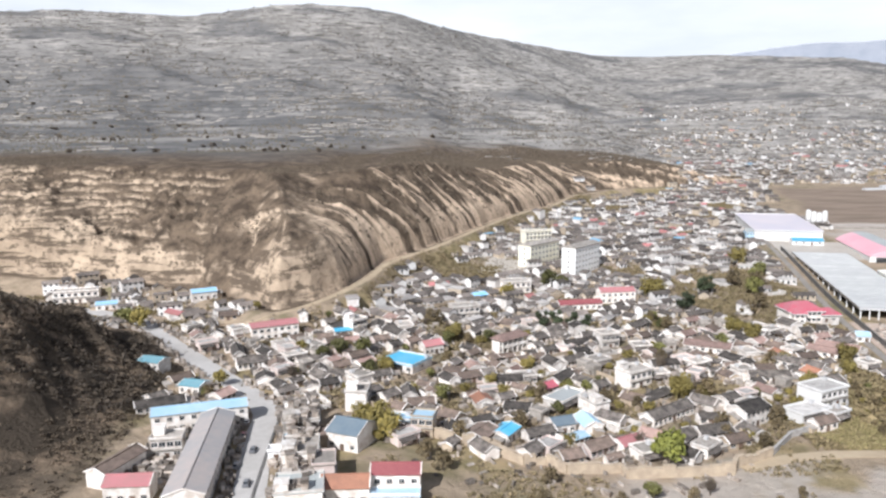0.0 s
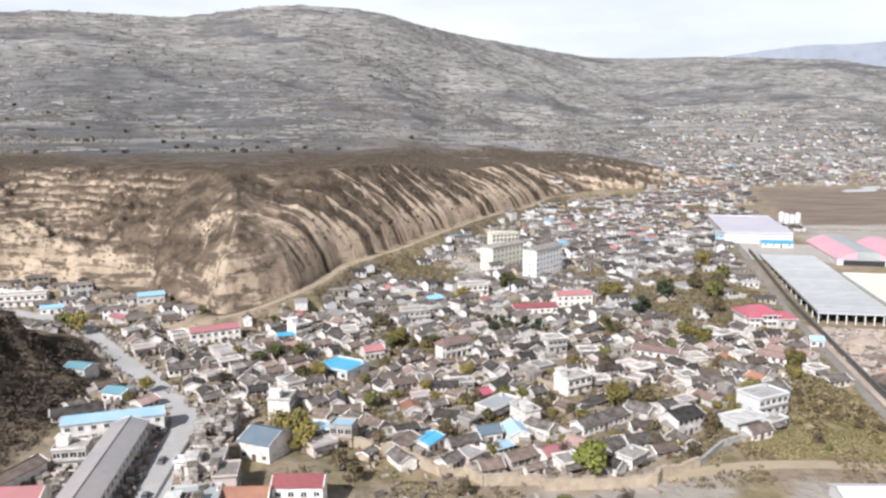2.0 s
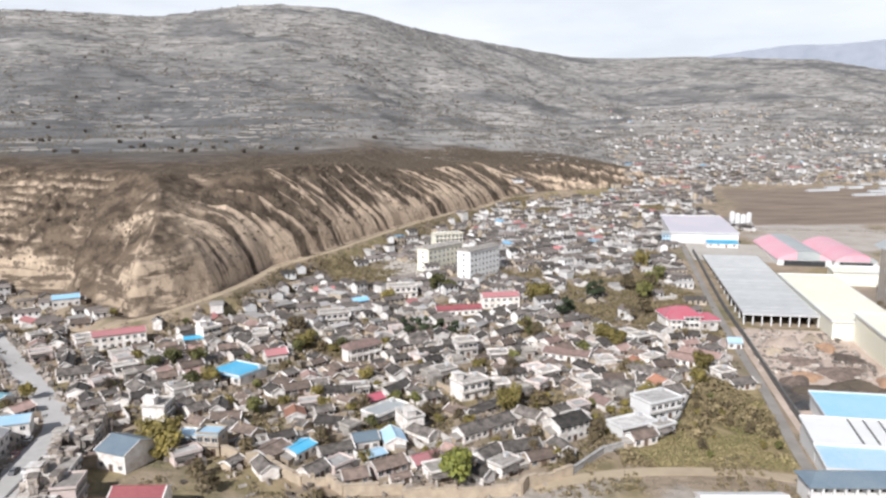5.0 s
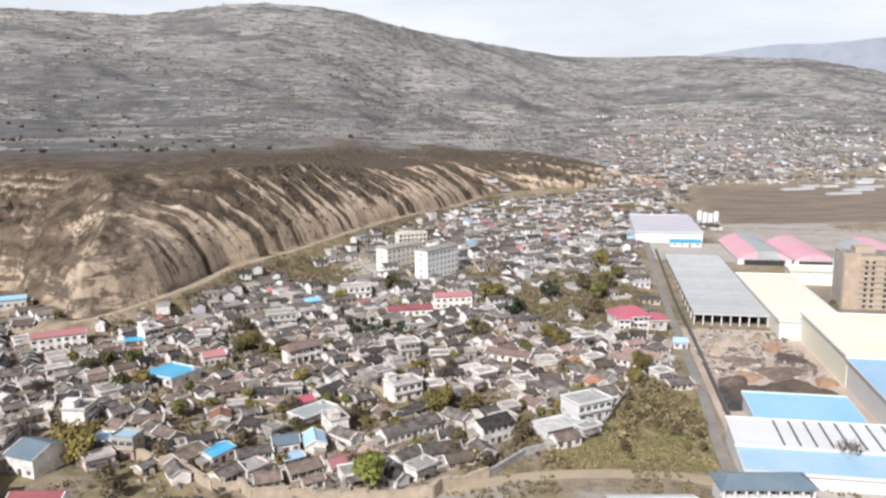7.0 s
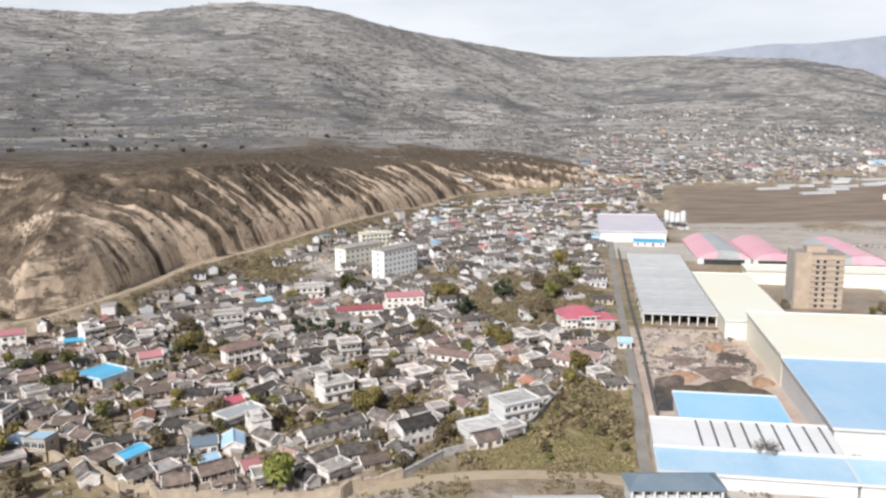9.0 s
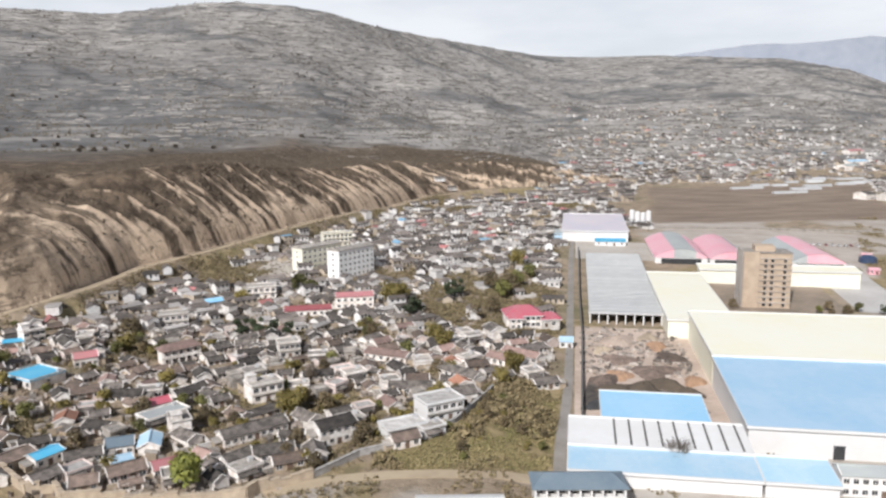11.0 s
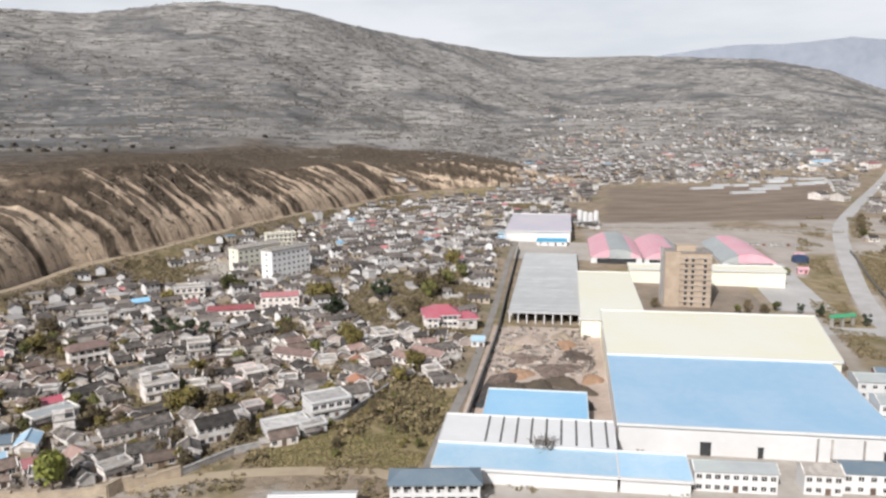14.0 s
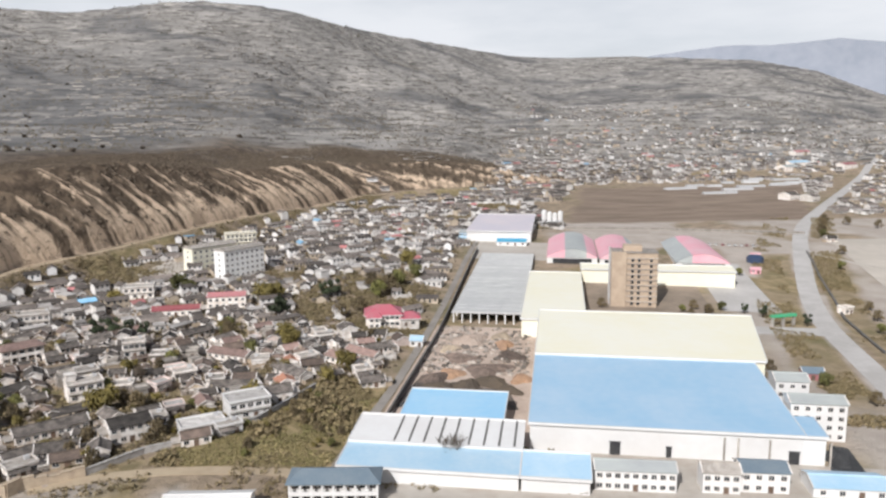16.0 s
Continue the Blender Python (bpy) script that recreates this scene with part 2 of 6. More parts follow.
def lattice(seed, n=256):
    if seed not in LATTICES:
        LATTICES[seed] = np.random.RandomState(seed).rand(n, n)
    return LATTICES[seed]


def value_noise(x, y, seed):
    g = lattice(seed)
    xi, yi = np.floor(x).astype(int), np.floor(y).astype(int)
    fx, fy = x - xi, y - yi
    fx, fy = fx * fx * (3 - 2 * fx), fy * fy * (3 - 2 * fy)
    a, b, c, d = g[xi % 256, yi % 256], g[(xi + 1) % 256, yi % 256], g[xi % 256, (yi + 1) % 256], g[(xi + 1) % 256, (yi + 1) % 256]
    return (a * (1 - fx) + b * fx) * (1 - fy) + (c * (1 - fx) + d * fx) * fy


def fbm(x, y, seed, octaves=4):
    out, amp = 0, 0.5
    for k in range(octaves):
        out = out + amp * (value_noise(x * 2**k, y * 2**k, seed + k) - 0.5)
        amp *= 0.5
    return out


def smooth(a, b, x):
    s = np.clip((x - a) / (b - a), 0, 1)
    return s * s * (3 - 2 * s)


BLUFF = [(-1500, 640), (-700, 540), (-290, 475), (-225, 466), (-150, 432), (-126, 416), (-106, 394), (-84, 378), (-66, 386), (-54, 408), (-49, 434), (-39, 479), (-12, 523), (11, 570), (60, 674), (90, 737), (122, 818), (148, 880), (198, 935), (255, 968), (330, 1012), (450, 1080), (600, 1150), (900, 1280)]


def line_distance(x, y, pts):
    """Distance to a line of points, positive on its left, and the length along it."""
    best, sign, along, run = np.full(np.shape(x), 1e9), np.ones(np.shape(x)), np.zeros(np.shape(x)), 0.0
    for (ax, ay), (bx, by) in zip(pts, pts[1:]):
        dx, dy = bx - ax, by - ay
        length = math.hypot(dx, dy)
        s = np.clip(((x - ax) * dx + (y - ay) * dy) / length**2, 0, 1)
        d = np.hypot(x - ax - s * dx, y - ay - s * dy)
        side = np.where(dx * (y - ay) - dy * (x - ax) >= 0, 1.0, -1.0)
        near = d < best
        best, sign, along = np.where(near, d, best), np.where(near, side, sign), np.where(near, run + s * length, along)
        run += length
    return best * sign, along


CREST_AT = [-60, -31, -27, -20, -14, -11.3, -6.4, -2, 1.6, 5.7, 9.7, 14, 17.5, 21, 26, 28.5, 30, 32, 34, 40, 60]
CREST_Z = [395, 433, 453, 444, 487, 496, 481, 466, 468, 471, 451, 447, 448, 434, 410, 370, 345, 280, 222, 160, 140]


def ridged(x, y, seed):
    """Sharp crests, 0 to 1."""
    a = 1 - np.abs(2 * value_noise(x, y, seed) - 1)
    b = 1 - np.abs(2 * value_noise(2.1 * x, 2.1 * y, seed + 1) - 1)
    return 0.68 * a * a + 0.32 * b * b


def rill_depth(x, y, d):
    """How deep the gullies cut that run down the bluff, 0 to 1."""
    lane = (-0.3 * x + 0.95 * y) / 4.6 + 2.2 * fbm(x / 60, y / 60, 5, 3) + 1.3 * fbm(x / 13, y / 13, 6, 3)
    cut = value_noise(lane, d / 160, 11)
    fine = value_noise(lane * 2.3, d / 60, 13)
    return np.clip(1.7 * (0.66 * cut + 0.34 * fine) - 0.36, 0, 1)


def bluff_distance(x, y):
    """Distance behind the bluff's foot, whose line wavers a little."""
    d, s = line_distance(x, y, BLUFF)
    return d + (16 * fbm(x / 34, y / 34, 53, 4) + 3) * (1 - smooth(-90, -60, x)) * smooth(60, 20, np.abs(d)), s


def bluff_width(x):
    """How far back the bluff's edge lies from its foot."""
    return 66 - 28 * smooth(-110, -45, x)


def height(x, y):
    x, y = np.asarray(x, float), np.asarray(y, float)
    z = 11 * smooth(340, 660, y) + np.clip(y - 660, 0, 600) * 0.012
    # the bluff: strata on the left, rills on the right, and the bench above it
    d, s = bluff_distance(x, y)
    right = smooth(-94, -50, x + 0.3 * (y - 430) + 40 * fbm(x / 50, y / 50, 49, 3))
    tall = 60 - 8 * smooth(-130, -30, x) - 14 * smooth(-30, 40, x) - 9 * smooth(80, 170, x) - 31 * smooth(220, 520, x)
    wide = bluff_width(x)
    # the bank that lifts the track and the bluff's foot above the village
    bank = (10.5 - 4.5 * smooth(-45, -85, x) - 4.5 * smooth(690, 780, y)) * (1 - smooth(200, 450, x))
    z = z + bank * smooth(-25, -9, d)
    rise = np.clip(d / wide, 0, 1)
    mid = smooth(1, 9, d) * (1 - smooth(wide * 0.85, wide * 1.2, d))
    foot = np.clip(0.36 + 0.9 * fbm(x / 70, y / 70, 51, 3), 0.12, 0.62)
    bench = rise**0.55 * right + (foot * smooth(0, 0.17, rise) + (1 - foot) * rise) * (1 - right)
    face = tall * bench
    rill = rill_depth(x, y, d)
    wild = ridged(x / 38, y / 38, 21) * 11 + ridged(x / 14, y / 14, 25) * 6 + fbm(x / 6, y / 6, 29, 3) * 4 - 7
    flute = ridged(x / 13 + 0.8 * fbm(x / 40, y / 40, 27, 3), y / 70, 28) * 8 * smooth(3, 14, d) * (1 - smooth(30, 80, d))
    k = (face + 0.6 * wild) / 4.2 + 0.9 * fbm(x / 110, y / 110, 41, 3)
    strata = face + 0.6 * wild - 0.6 * flute + (np.floor(k) + smooth(0.6, 1.0, k - np.floor(k)) - k) * 4.2 * 0.9 * smooth(-0.16, 0.06, fbm(x / 75, y / 75, 45, 3)) + 5 * fbm(x / 24, y / 24, 47, 4)
    face = strata * (1 - right) + (face + 0.2 * wild) * right - 4.2 * rill * right + 1.9 * right
    z = z + np.where(d > 0, face * mid + tall * bench * (1 - mid), 0)
    # the long hill, its crest nearer on the left
    r, a = np.hypot(x - 95, y), np.degrees(np.arctan2(x - 95, y))
    crest_r = 2650 + 1650 * smooth(-8, 14, a)
    crest_z = np.interp(a, CREST_AT, CREST_Z)
    r0 = 700 + 250 * smooth(0, 14, a)
    p = 1.95 - 0.3 * smooth(-5, 10, a)
    q = np.clip((r - r0) / (crest_r - r0), 0, 1.6)
    ramp_up = np.where(q <= 1, q**p, 1 - (q - 1) * 0.7)
    hill = (crest_z - z) * ramp_up
    hill = hill + fbm(x / 420, y / 420, 31, 5) * 120 * smooth(0.1, 0.5, q) * (1 - 0.93 * smooth(0.7, 1.0, q))
    step = 11.0
    k = hill / step
    terraces = (np.floor(k) + smooth(0.55, 1.0, k - np.floor(k))) * step
    hill = np.where(q > 0.03, hill * 0.35 + terraces * 0.65, hill)
    z = z + hill * smooth(0, 0.06, q)
    # the factory ground lies a little lower than the village
    along = (x - 230) * 0.978 - (y - 232) * 0.208
    z = z - 2.2 * smooth(-78, -58, along) * (1 - smooth(400, 540, y))
    # the village climbs towards the street and the knoll
    z = z + 3.2 * smooth(45, -28, x) * smooth(120, 160, y) * (1 - smooth(350, 460, y))
    # dark knoll beside the street
    kx, ky = (x + 170) / 55, (y - 256) / 86
    knoll = np.exp(-(kx**2 + ky**2) * 1.1 + 0.35 * fbm(x / 30, y / 30, 63, 4))
    z = z + 37 * np.clip(knoll - 0.18, 0, 1) / 0.82 * (1 + 0.5 * fbm(x / 14, y / 14, 61, 4)) + 9 * (ridged(x / 17, y / 17, 65) - 0.35) * np.clip(knoll - 0.18, 0, 0.3) / 0.3
    return z


def terrace_phase(x, y):
    """How far up the long hill, and where within a terrace step, 0 to 1."""
    r, a = np.hypot(x - 95, y), np.degrees(np.arctan2(x - 95, y))
    r0 = 700 + 250 * smooth(0, 14, a)
    q = np.clip((r - r0) / (2650 + 1650 * smooth(-8, 14, a) - r0), 0, 1.6)
    k = height(x, y) / 11.0
    return q, k - np.floor(k)


GRID_X, GRID_Y = np.arange(-320, 720, 4.0), np.arange(100, 1120, 4.0)
GRID_Z = height(*np.meshgrid(GRID_X, GRID_Y, indexing="ij"))


def ground_z(x, y):
    if -318 < x < 712 and 102 < y < 1112:
        i, j = int((x + 320) / 4), int((y - 100) / 4)
        a, b = (x + 320) / 4 - i, (y - 100) / 4 - j
        return float((GRID_Z[i, j] * (1 - a) + GRID_Z[i + 1, j] * a) * (1 - b) + (GRID_Z[i, j + 1] * (1 - a) + GRID_Z[i + 1, j + 1] * a) * b)
    return float(height(np.array([x]), np.array([y]))[0])


def ground_material():
    m = bpy.data.materials.new("dry_ground")
    m.use_nodes = True
    n, l = m.node_tree.nodes, m.node_tree.links
    b = n["Principled BSDF"]
    b.inputs["Roughness"].default_value = 0.95
    b.inputs["Specular IOR Level"].default_value = 0.1
    geo = n.new("ShaderNodeNewGeometry")

    def tex(scale, detail=6, squash=(1, 1, 1)):
        mp = n.new("ShaderNodeMapping")
        mp.inputs["Scale"].default_value = squash
        t = n.new("ShaderNodeTexNoise")
        t.inputs["Scale"].default_value, t.inputs["Detail"].default_value, t.inputs["Roughness"].default_value = scale, detail, 0.62
        l.new(geo.outputs["Position"], mp.inputs["Vector"])
        l.new(mp.outputs["Vector"], t.inputs["Vector"])
        return t.outputs["Fac"]

    def rng(v, a, c):
        k = n.new("ShaderNodeMapRange")
        k.inputs["From Min"].default_value, k.inputs["From Max"].default_value = a, c
        l.new(v, k.inputs["Value"])
        return k.outputs["Result"]

    def mixc(f, a, c):
        k = n.new("ShaderNodeMix")
        k.data_type = "RGBA"
        l.new(f, k.inputs["Factor"])
        for sock, v in (("A", a), ("B", c)):
            if isinstance(v, tuple):
                k.inputs[sock].default_value = (*v, 1)
            else:
                l.new(v, k.inputs[sock])
        return k.outputs["Result"]

    attr = n.new("ShaderNodeAttribute")
    attr.attribute_name = "bare"
    scrub_attr = n.new("ShaderNodeAttribute")
    scrub_attr.attribute_name = "scrub"
    scrub = mixc(rng(tex(0.006, 7), 0.38, 0.62), (0.225, 0.21, 0.193), (0.325, 0.304, 0.282))
    strips = mixc(rng(tex(0.014, 9, (1, 1, 8)), 0.545, 0.62), scrub, (0.43, 0.398, 0.36))
    strips = mixc(rng(tex(0.022, 8, (1, 1, 9)), 0.53, 0.60), strips, (0.105, 0.097, 0.088))
    dark = mixc(rng(tex(0.07, 5), 0.56, 0.70), strips, (0.085, 0.078, 0.066))
    loess = mixc(rng(tex(0.09, 7), 0.35, 0.7), (0.70, 0.54, 0.395), (0.52, 0.39, 0.275))
    named = {}
    for key in ("riser", "grass", "gullied", "dust", "ledged", "dark_slope", "streaky"):
        named[key] = n.new("ShaderNodeAttribute")
        named[key].attribute_name = key
    dark = mixc(named["dark_slope"].outputs["Fac"], dark, mixc(rng(tex(0.012, 8, (1, 1, 5)), 0.42, 0.62), (0.085, 0.085, 0.088), (0.165, 0.158, 0.152)))
    dark = mixc(named["riser"].outputs["Fac"], dark, (0.36, 0.335, 0.305))
    brown = mixc(rng(tex(0.10, 7), 0.40, 0.62), (0.068, 0.051, 0.038), (0.17, 0.127, 0.09))
    dark = mixc(named["gullied"].outputs["Fac"], dark, brown)
    loess = mixc(named["ledged"].outputs["Fac"], loess, mixc(rng(tex(0.05, 8), 0.40, 0.60), (0.50, 0.39, 0.285), (0.33, 0.255, 0.185)))
    weedy = mixc(rng(tex(0.16, 9, (1, 1, 1.6)), 0.51, 0.60), loess, (0.155, 0.12, 0.088))
    loess = mixc(named["ledged"].outputs["Fac"], mixc(rng(tex(0.2, 9, (1, 1, 1.6)), 0.56, 0.66), loess, (0.23, 0.178, 0.13)), weedy)
    # dark level lines put the shade along the ledges into the loess colour
    ledge_shade = n.new("ShaderNodeMath")
    ledge_shade.operation = "MULTIPLY"
    l.new(rng(tex(0.035, 9, (1, 1, 9)), 0.485, 0.55), ledge_shade.inputs[0])
    broken = n.new("ShaderNodeMath")
    broken.operation = "MULTIPLY"
    l.new(named["ledged"].outputs["Fac"], broken.inputs[0])
    l.new(rng(tex(0.05, 6), 0.38, 0.52), broken.inputs[1])
    l.new(broken.outputs["Value"], ledge_shade.inputs[1])
    loess = mixc(ledge_shade.outputs["Value"], loess, (0.125, 0.095, 0.07))
    # dark brown streaks down the right face, colour only, from stretched noise
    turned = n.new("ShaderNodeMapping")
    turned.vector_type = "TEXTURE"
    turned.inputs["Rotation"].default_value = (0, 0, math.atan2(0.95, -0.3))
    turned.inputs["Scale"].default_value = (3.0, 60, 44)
    streak_noise = n.new("ShaderNodeTexNoise")
    streak_noise.inputs["Scale"].default_value, streak_noise.inputs["Detail"].default_value, streak_noise.inputs["Roughness"].default_value = 1.0, 5, 0.6
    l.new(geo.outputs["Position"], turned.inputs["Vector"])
    l.new(turned.outputs["Vector"], streak_noise.inputs["Vector"])
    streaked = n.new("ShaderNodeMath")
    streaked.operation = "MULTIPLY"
    l.new(rng(streak_noise.outputs["Fac"], 0.50, 0.545), streaked.inputs[0])
    l.new(named["streaky"].outputs["Fac"], streaked.inputs[1])
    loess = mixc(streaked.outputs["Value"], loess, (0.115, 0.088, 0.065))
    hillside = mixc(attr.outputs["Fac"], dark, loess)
    yard = mixc(rng(tex(0.12, 6), 0.35, 0.68), (0.37, 0.29, 0.21), (0.22, 0.172, 0.122))
    yard = mixc(rng(tex(0.03, 5), 0.5, 0.7), yard, (0.17, 0.155, 0.085))
    sward = mixc(rng(tex(0.15, 6), 0.38, 0.62), (0.175, 0.148, 0.07), (0.35, 0.27, 0.155))
    yard = mixc(named["grass"].outputs["Fac"], yard, sward)
    yard = mixc(named["dust"].outputs["Fac"], yard, mixc(rng(tex(0.05, 6), 0.35, 0.65), (0.47, 0.415, 0.365), (0.37, 0.32, 0.275)))
    soil_attr, knoll_attr = n.new("ShaderNodeAttribute"), n.new("ShaderNodeAttribute")
    soil_attr.attribute_name, knoll_attr.attribute_name = "soil", "thicket"
    field = mixc(rng(tex(0.02, 6, (1, 3, 1)), 0.35, 0.65), (0.195, 0.148, 0.115), (0.295, 0.23, 0.178))
    thicket = mixc(rng(tex(0.06, 8), 0.50, 0.66), (0.066, 0.052, 0.039), (0.27, 0.20, 0.14))
    cover = mixc(soil_attr.outputs["Fac"], mixc(scrub_attr.outputs["Fac"], yard, hillside), field)
    l.new(mixc(knoll_attr.outputs["Fac"], cover, thicket), b.inputs["Base Color"])
    rel = n.new("ShaderNodeBump")
    rel.inputs["Strength"].default_value, rel.inputs["Distance"].default_value = 0.8, 1.6
    l.new(tex(0.3, 8), rel.inputs["Height"])
    l.new(rel.outputs["Normal"], b.inputs["Normal"])
    return m


def build_ground():
    front = np.radians(np.linspace(-44, 48, 900))
    back = np.radians(np.linspace(50, 314, 60))[1:-1]
    ang = np.concatenate([front, back])
    rad = np.concatenate([np.linspace(0.02, 150, 30), np.linspace(154, 368, 70), np.linspace(370, 960, 350), np.geomspace(964, 4600, 260)])
    A, R = np.meshgrid(ang, rad, indexing="ij")
    X, Y = 95 + R * np.sin(A), R * np.cos(A)
    Z = height(X, Y)
    behind = smooth(-0.1, -0.6, np.cos(A))
    Z = Z * (1 - behind)
    na, nr = X.shape
    verts = np.stack([X, Y, Z], -1).reshape(-1, 3)
    i, j = np.meshgrid(np.arange(na), np.arange(nr - 1), indexing="ij")
    i2 = (i + 1) % na
    faces = np.stack([i * nr + j, i2 * nr + j, i2 * nr + j + 1, i * nr + j + 1], -1).reshape(-1, 4)[:, ::-1]
    me = bpy.data.meshes.new("ground")
    me.vertices.add(len(verts))
    me.vertices.foreach_set("co", verts.ravel())
    me.loops.add(faces.size)
    me.loops.foreach_set("vertex_index", faces.ravel().astype(np.int32))
    me.polygons.add(len(faces))
    me.polygons.foreach_set("loop_start", np.arange(0, faces.size, 4, dtype=np.int32))
    me.polygons.foreach_set("loop_total", np.full(len(faces), 4, np.int32))
    me.update(calc_edges=True)
    e = 1.5
    slope = np.hypot(height(X + e, Y) - Z, height(X, Y + e) - Z) / e
    d, s = bluff_distance(X, Y)
    right = smooth(-94, -50, X + 0.3 * (Y - 430) + 40 * fbm(X / 50, Y / 50, 49, 3))
    wide = bluff_width(X)
    near_bluff = smooth(-7, 1, d) * (1 - smooth(wide * 0.9, wide * 1.25, d)) * (1 - smooth(420, 640, X))
    patchy = fbm(X / 30, Y / 30, 71, 5)
    low = 1 - smooth(8, wide * 0.75, d)
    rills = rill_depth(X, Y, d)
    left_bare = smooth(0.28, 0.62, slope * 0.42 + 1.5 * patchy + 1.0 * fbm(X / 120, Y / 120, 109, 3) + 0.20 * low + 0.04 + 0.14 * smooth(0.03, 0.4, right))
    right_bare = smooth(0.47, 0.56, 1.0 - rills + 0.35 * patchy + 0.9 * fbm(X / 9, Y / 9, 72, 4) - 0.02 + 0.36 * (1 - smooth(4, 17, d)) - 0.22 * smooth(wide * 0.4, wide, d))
    bare = (left_bare * (1 - right) + right_bare * right) * near_bluff
    knoll = smooth(1.7, 1.2, ((X + 170) / 55) ** 2 + ((Y - 256) / 86) ** 2)
    knoll = np.maximum(knoll, smooth(0, 14, -99 - X + 30 * fbm(X / 25, Y / 25, 125, 3)) * smooth(110, 140, Y) * (1 - smooth(270, 310, Y)))
    scrub = np.clip(np.maximum(smooth(-9, -2, d), smooth(1350, 1600, Y + 0.1 * X + 200 * fbm(X / 200, Y / 200, 73, 3))), 0, 1)
    edge = 60 * fbm(X / 60, Y / 60, 75, 3)
    soil = smooth(0, 12, Y - 668 + edge * 0.5) * smooth(0, 25, 1010 - Y + edge) * smooth(0, 15, X - 340 - 0.28 * (Y - 700) + edge * 0.4) * smooth(0, 15, 585 + 0.5 * (Y - 700) - X + edge * 1.2)
    q, kk = terrace_phase(X, Y)
    grass = smooth(0, 6, X - 120 - 0.72 * np.clip(Y - 238, 0, 100)) * smooth(0, 5, 168 + 0.26 * (Y - 210) - X) * smooth(0, 8, 300 - Y) * smooth(0, 6, Y - 216)
    grass = np.maximum(grass, 0.75 * smooth(0.0, 0.12, fbm(X / 35, Y / 35, 103, 4)) * smooth(0, 10, 420 + 0.5 * (X - 140) - Y) * smooth(-6, 4, Y - 150) * smooth(-5, 5, -d - 20))
    grass = np.maximum(grass, 0.85 * smooth(-38, -30, d) * (1 - smooth(-14, -9, d)) * smooth(-60, -45, X) * smooth(-0.12, 0.08, fbm(X / 22, Y / 22, 121, 3)))
    hd, _ = line_distance(X, Y, [(330, 120), (377, 279), (410, 388), (463, 504), (531, 631), (628, 770)])
    verge = smooth(6, 9, np.abs(hd)) * (1 - smooth(24, 32, np.abs(hd) + 18 * fbm(X / 25, Y / 25, 119, 3))) * smooth(240, 270, Y) * (1 - smooth(600, 680, Y))
    grass = np.maximum(grass, 0.4 * verge)
    floor_brown = smooth(-12, -5, d) * (1 - smooth(wide, wide + 230, d + 260 * fbm(X / 130, Y / 130, 105, 4))) * (1 - smooth(500, 700, X))
    dust = smooth(0, 25, X - 318 - 0.21 * (Y - 232)) * smooth(190, 215, Y) * smooth(0, 40, 690 - Y) * smooth(-0.16, 0.02, fbm(X / 45, Y / 45, 107, 4)) * (1 - verge)
    dust = np.maximum(dust, smooth(0, 10, Y - 520) * smooth(0, 20, 690 - Y) * smooth(0, 20, X - 300) * smooth(-0.25, -0.05, fbm(X / 45, Y / 45, 107, 4)))
    dust = np.maximum(dust, 0.85 * smooth(0, 8, 222 - Y) * smooth(130, 160, Y) * smooth(0, 15, X - 40) * smooth(0, 10, 340 - X) * smooth(-0.12, 0.06, fbm(X / 16, Y / 16, 113, 4)))
    bearing = np.degrees(np.arctan2(X - 95, Y))
    # darker grey towards the left and lower hill, plus random patches
    dark_slope = smooth(2, -14, bearing + 26 * fbm(X / 260, Y / 260, 115, 4)) * (1 - smooth(0.45, 0.85, q)) * 0.8
    dark_slope = np.maximum(dark_slope, 0.75 * smooth(0.06, 0.2, fbm(X / 210, Y / 120, 117, 5)))
    riser = smooth(0.5, 0.75, kk) * smooth(0.03, 0.11, fbm(X / 110, Y / 70, 101, 5) + 0.07 * smooth(0.1, 0.5, q)) * smooth(0.02, 0.1, q) * (1 - smooth(0.36, 0.58, q)) * (1 - 0.6 * dark_slope)
    streaky = right * (0.4 + 0.52 * smooth(3, 16, d))
    for name, val in (("streaky", streaky), ("dark_slope", dark_slope), ("ledged", 1 - right), ("dust", dust), ("riser", riser), ("grass", grass), ("gullied", floor_brown), ("bare", bare), ("scrub", scrub), ("soil", soil), ("thicket", knoll)):
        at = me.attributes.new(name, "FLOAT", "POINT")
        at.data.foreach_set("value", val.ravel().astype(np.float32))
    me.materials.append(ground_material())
    return tagged(new("ground", me), "dry brown valley floor and terraced loess hillside", "ground", kind="structure")


build_ground()


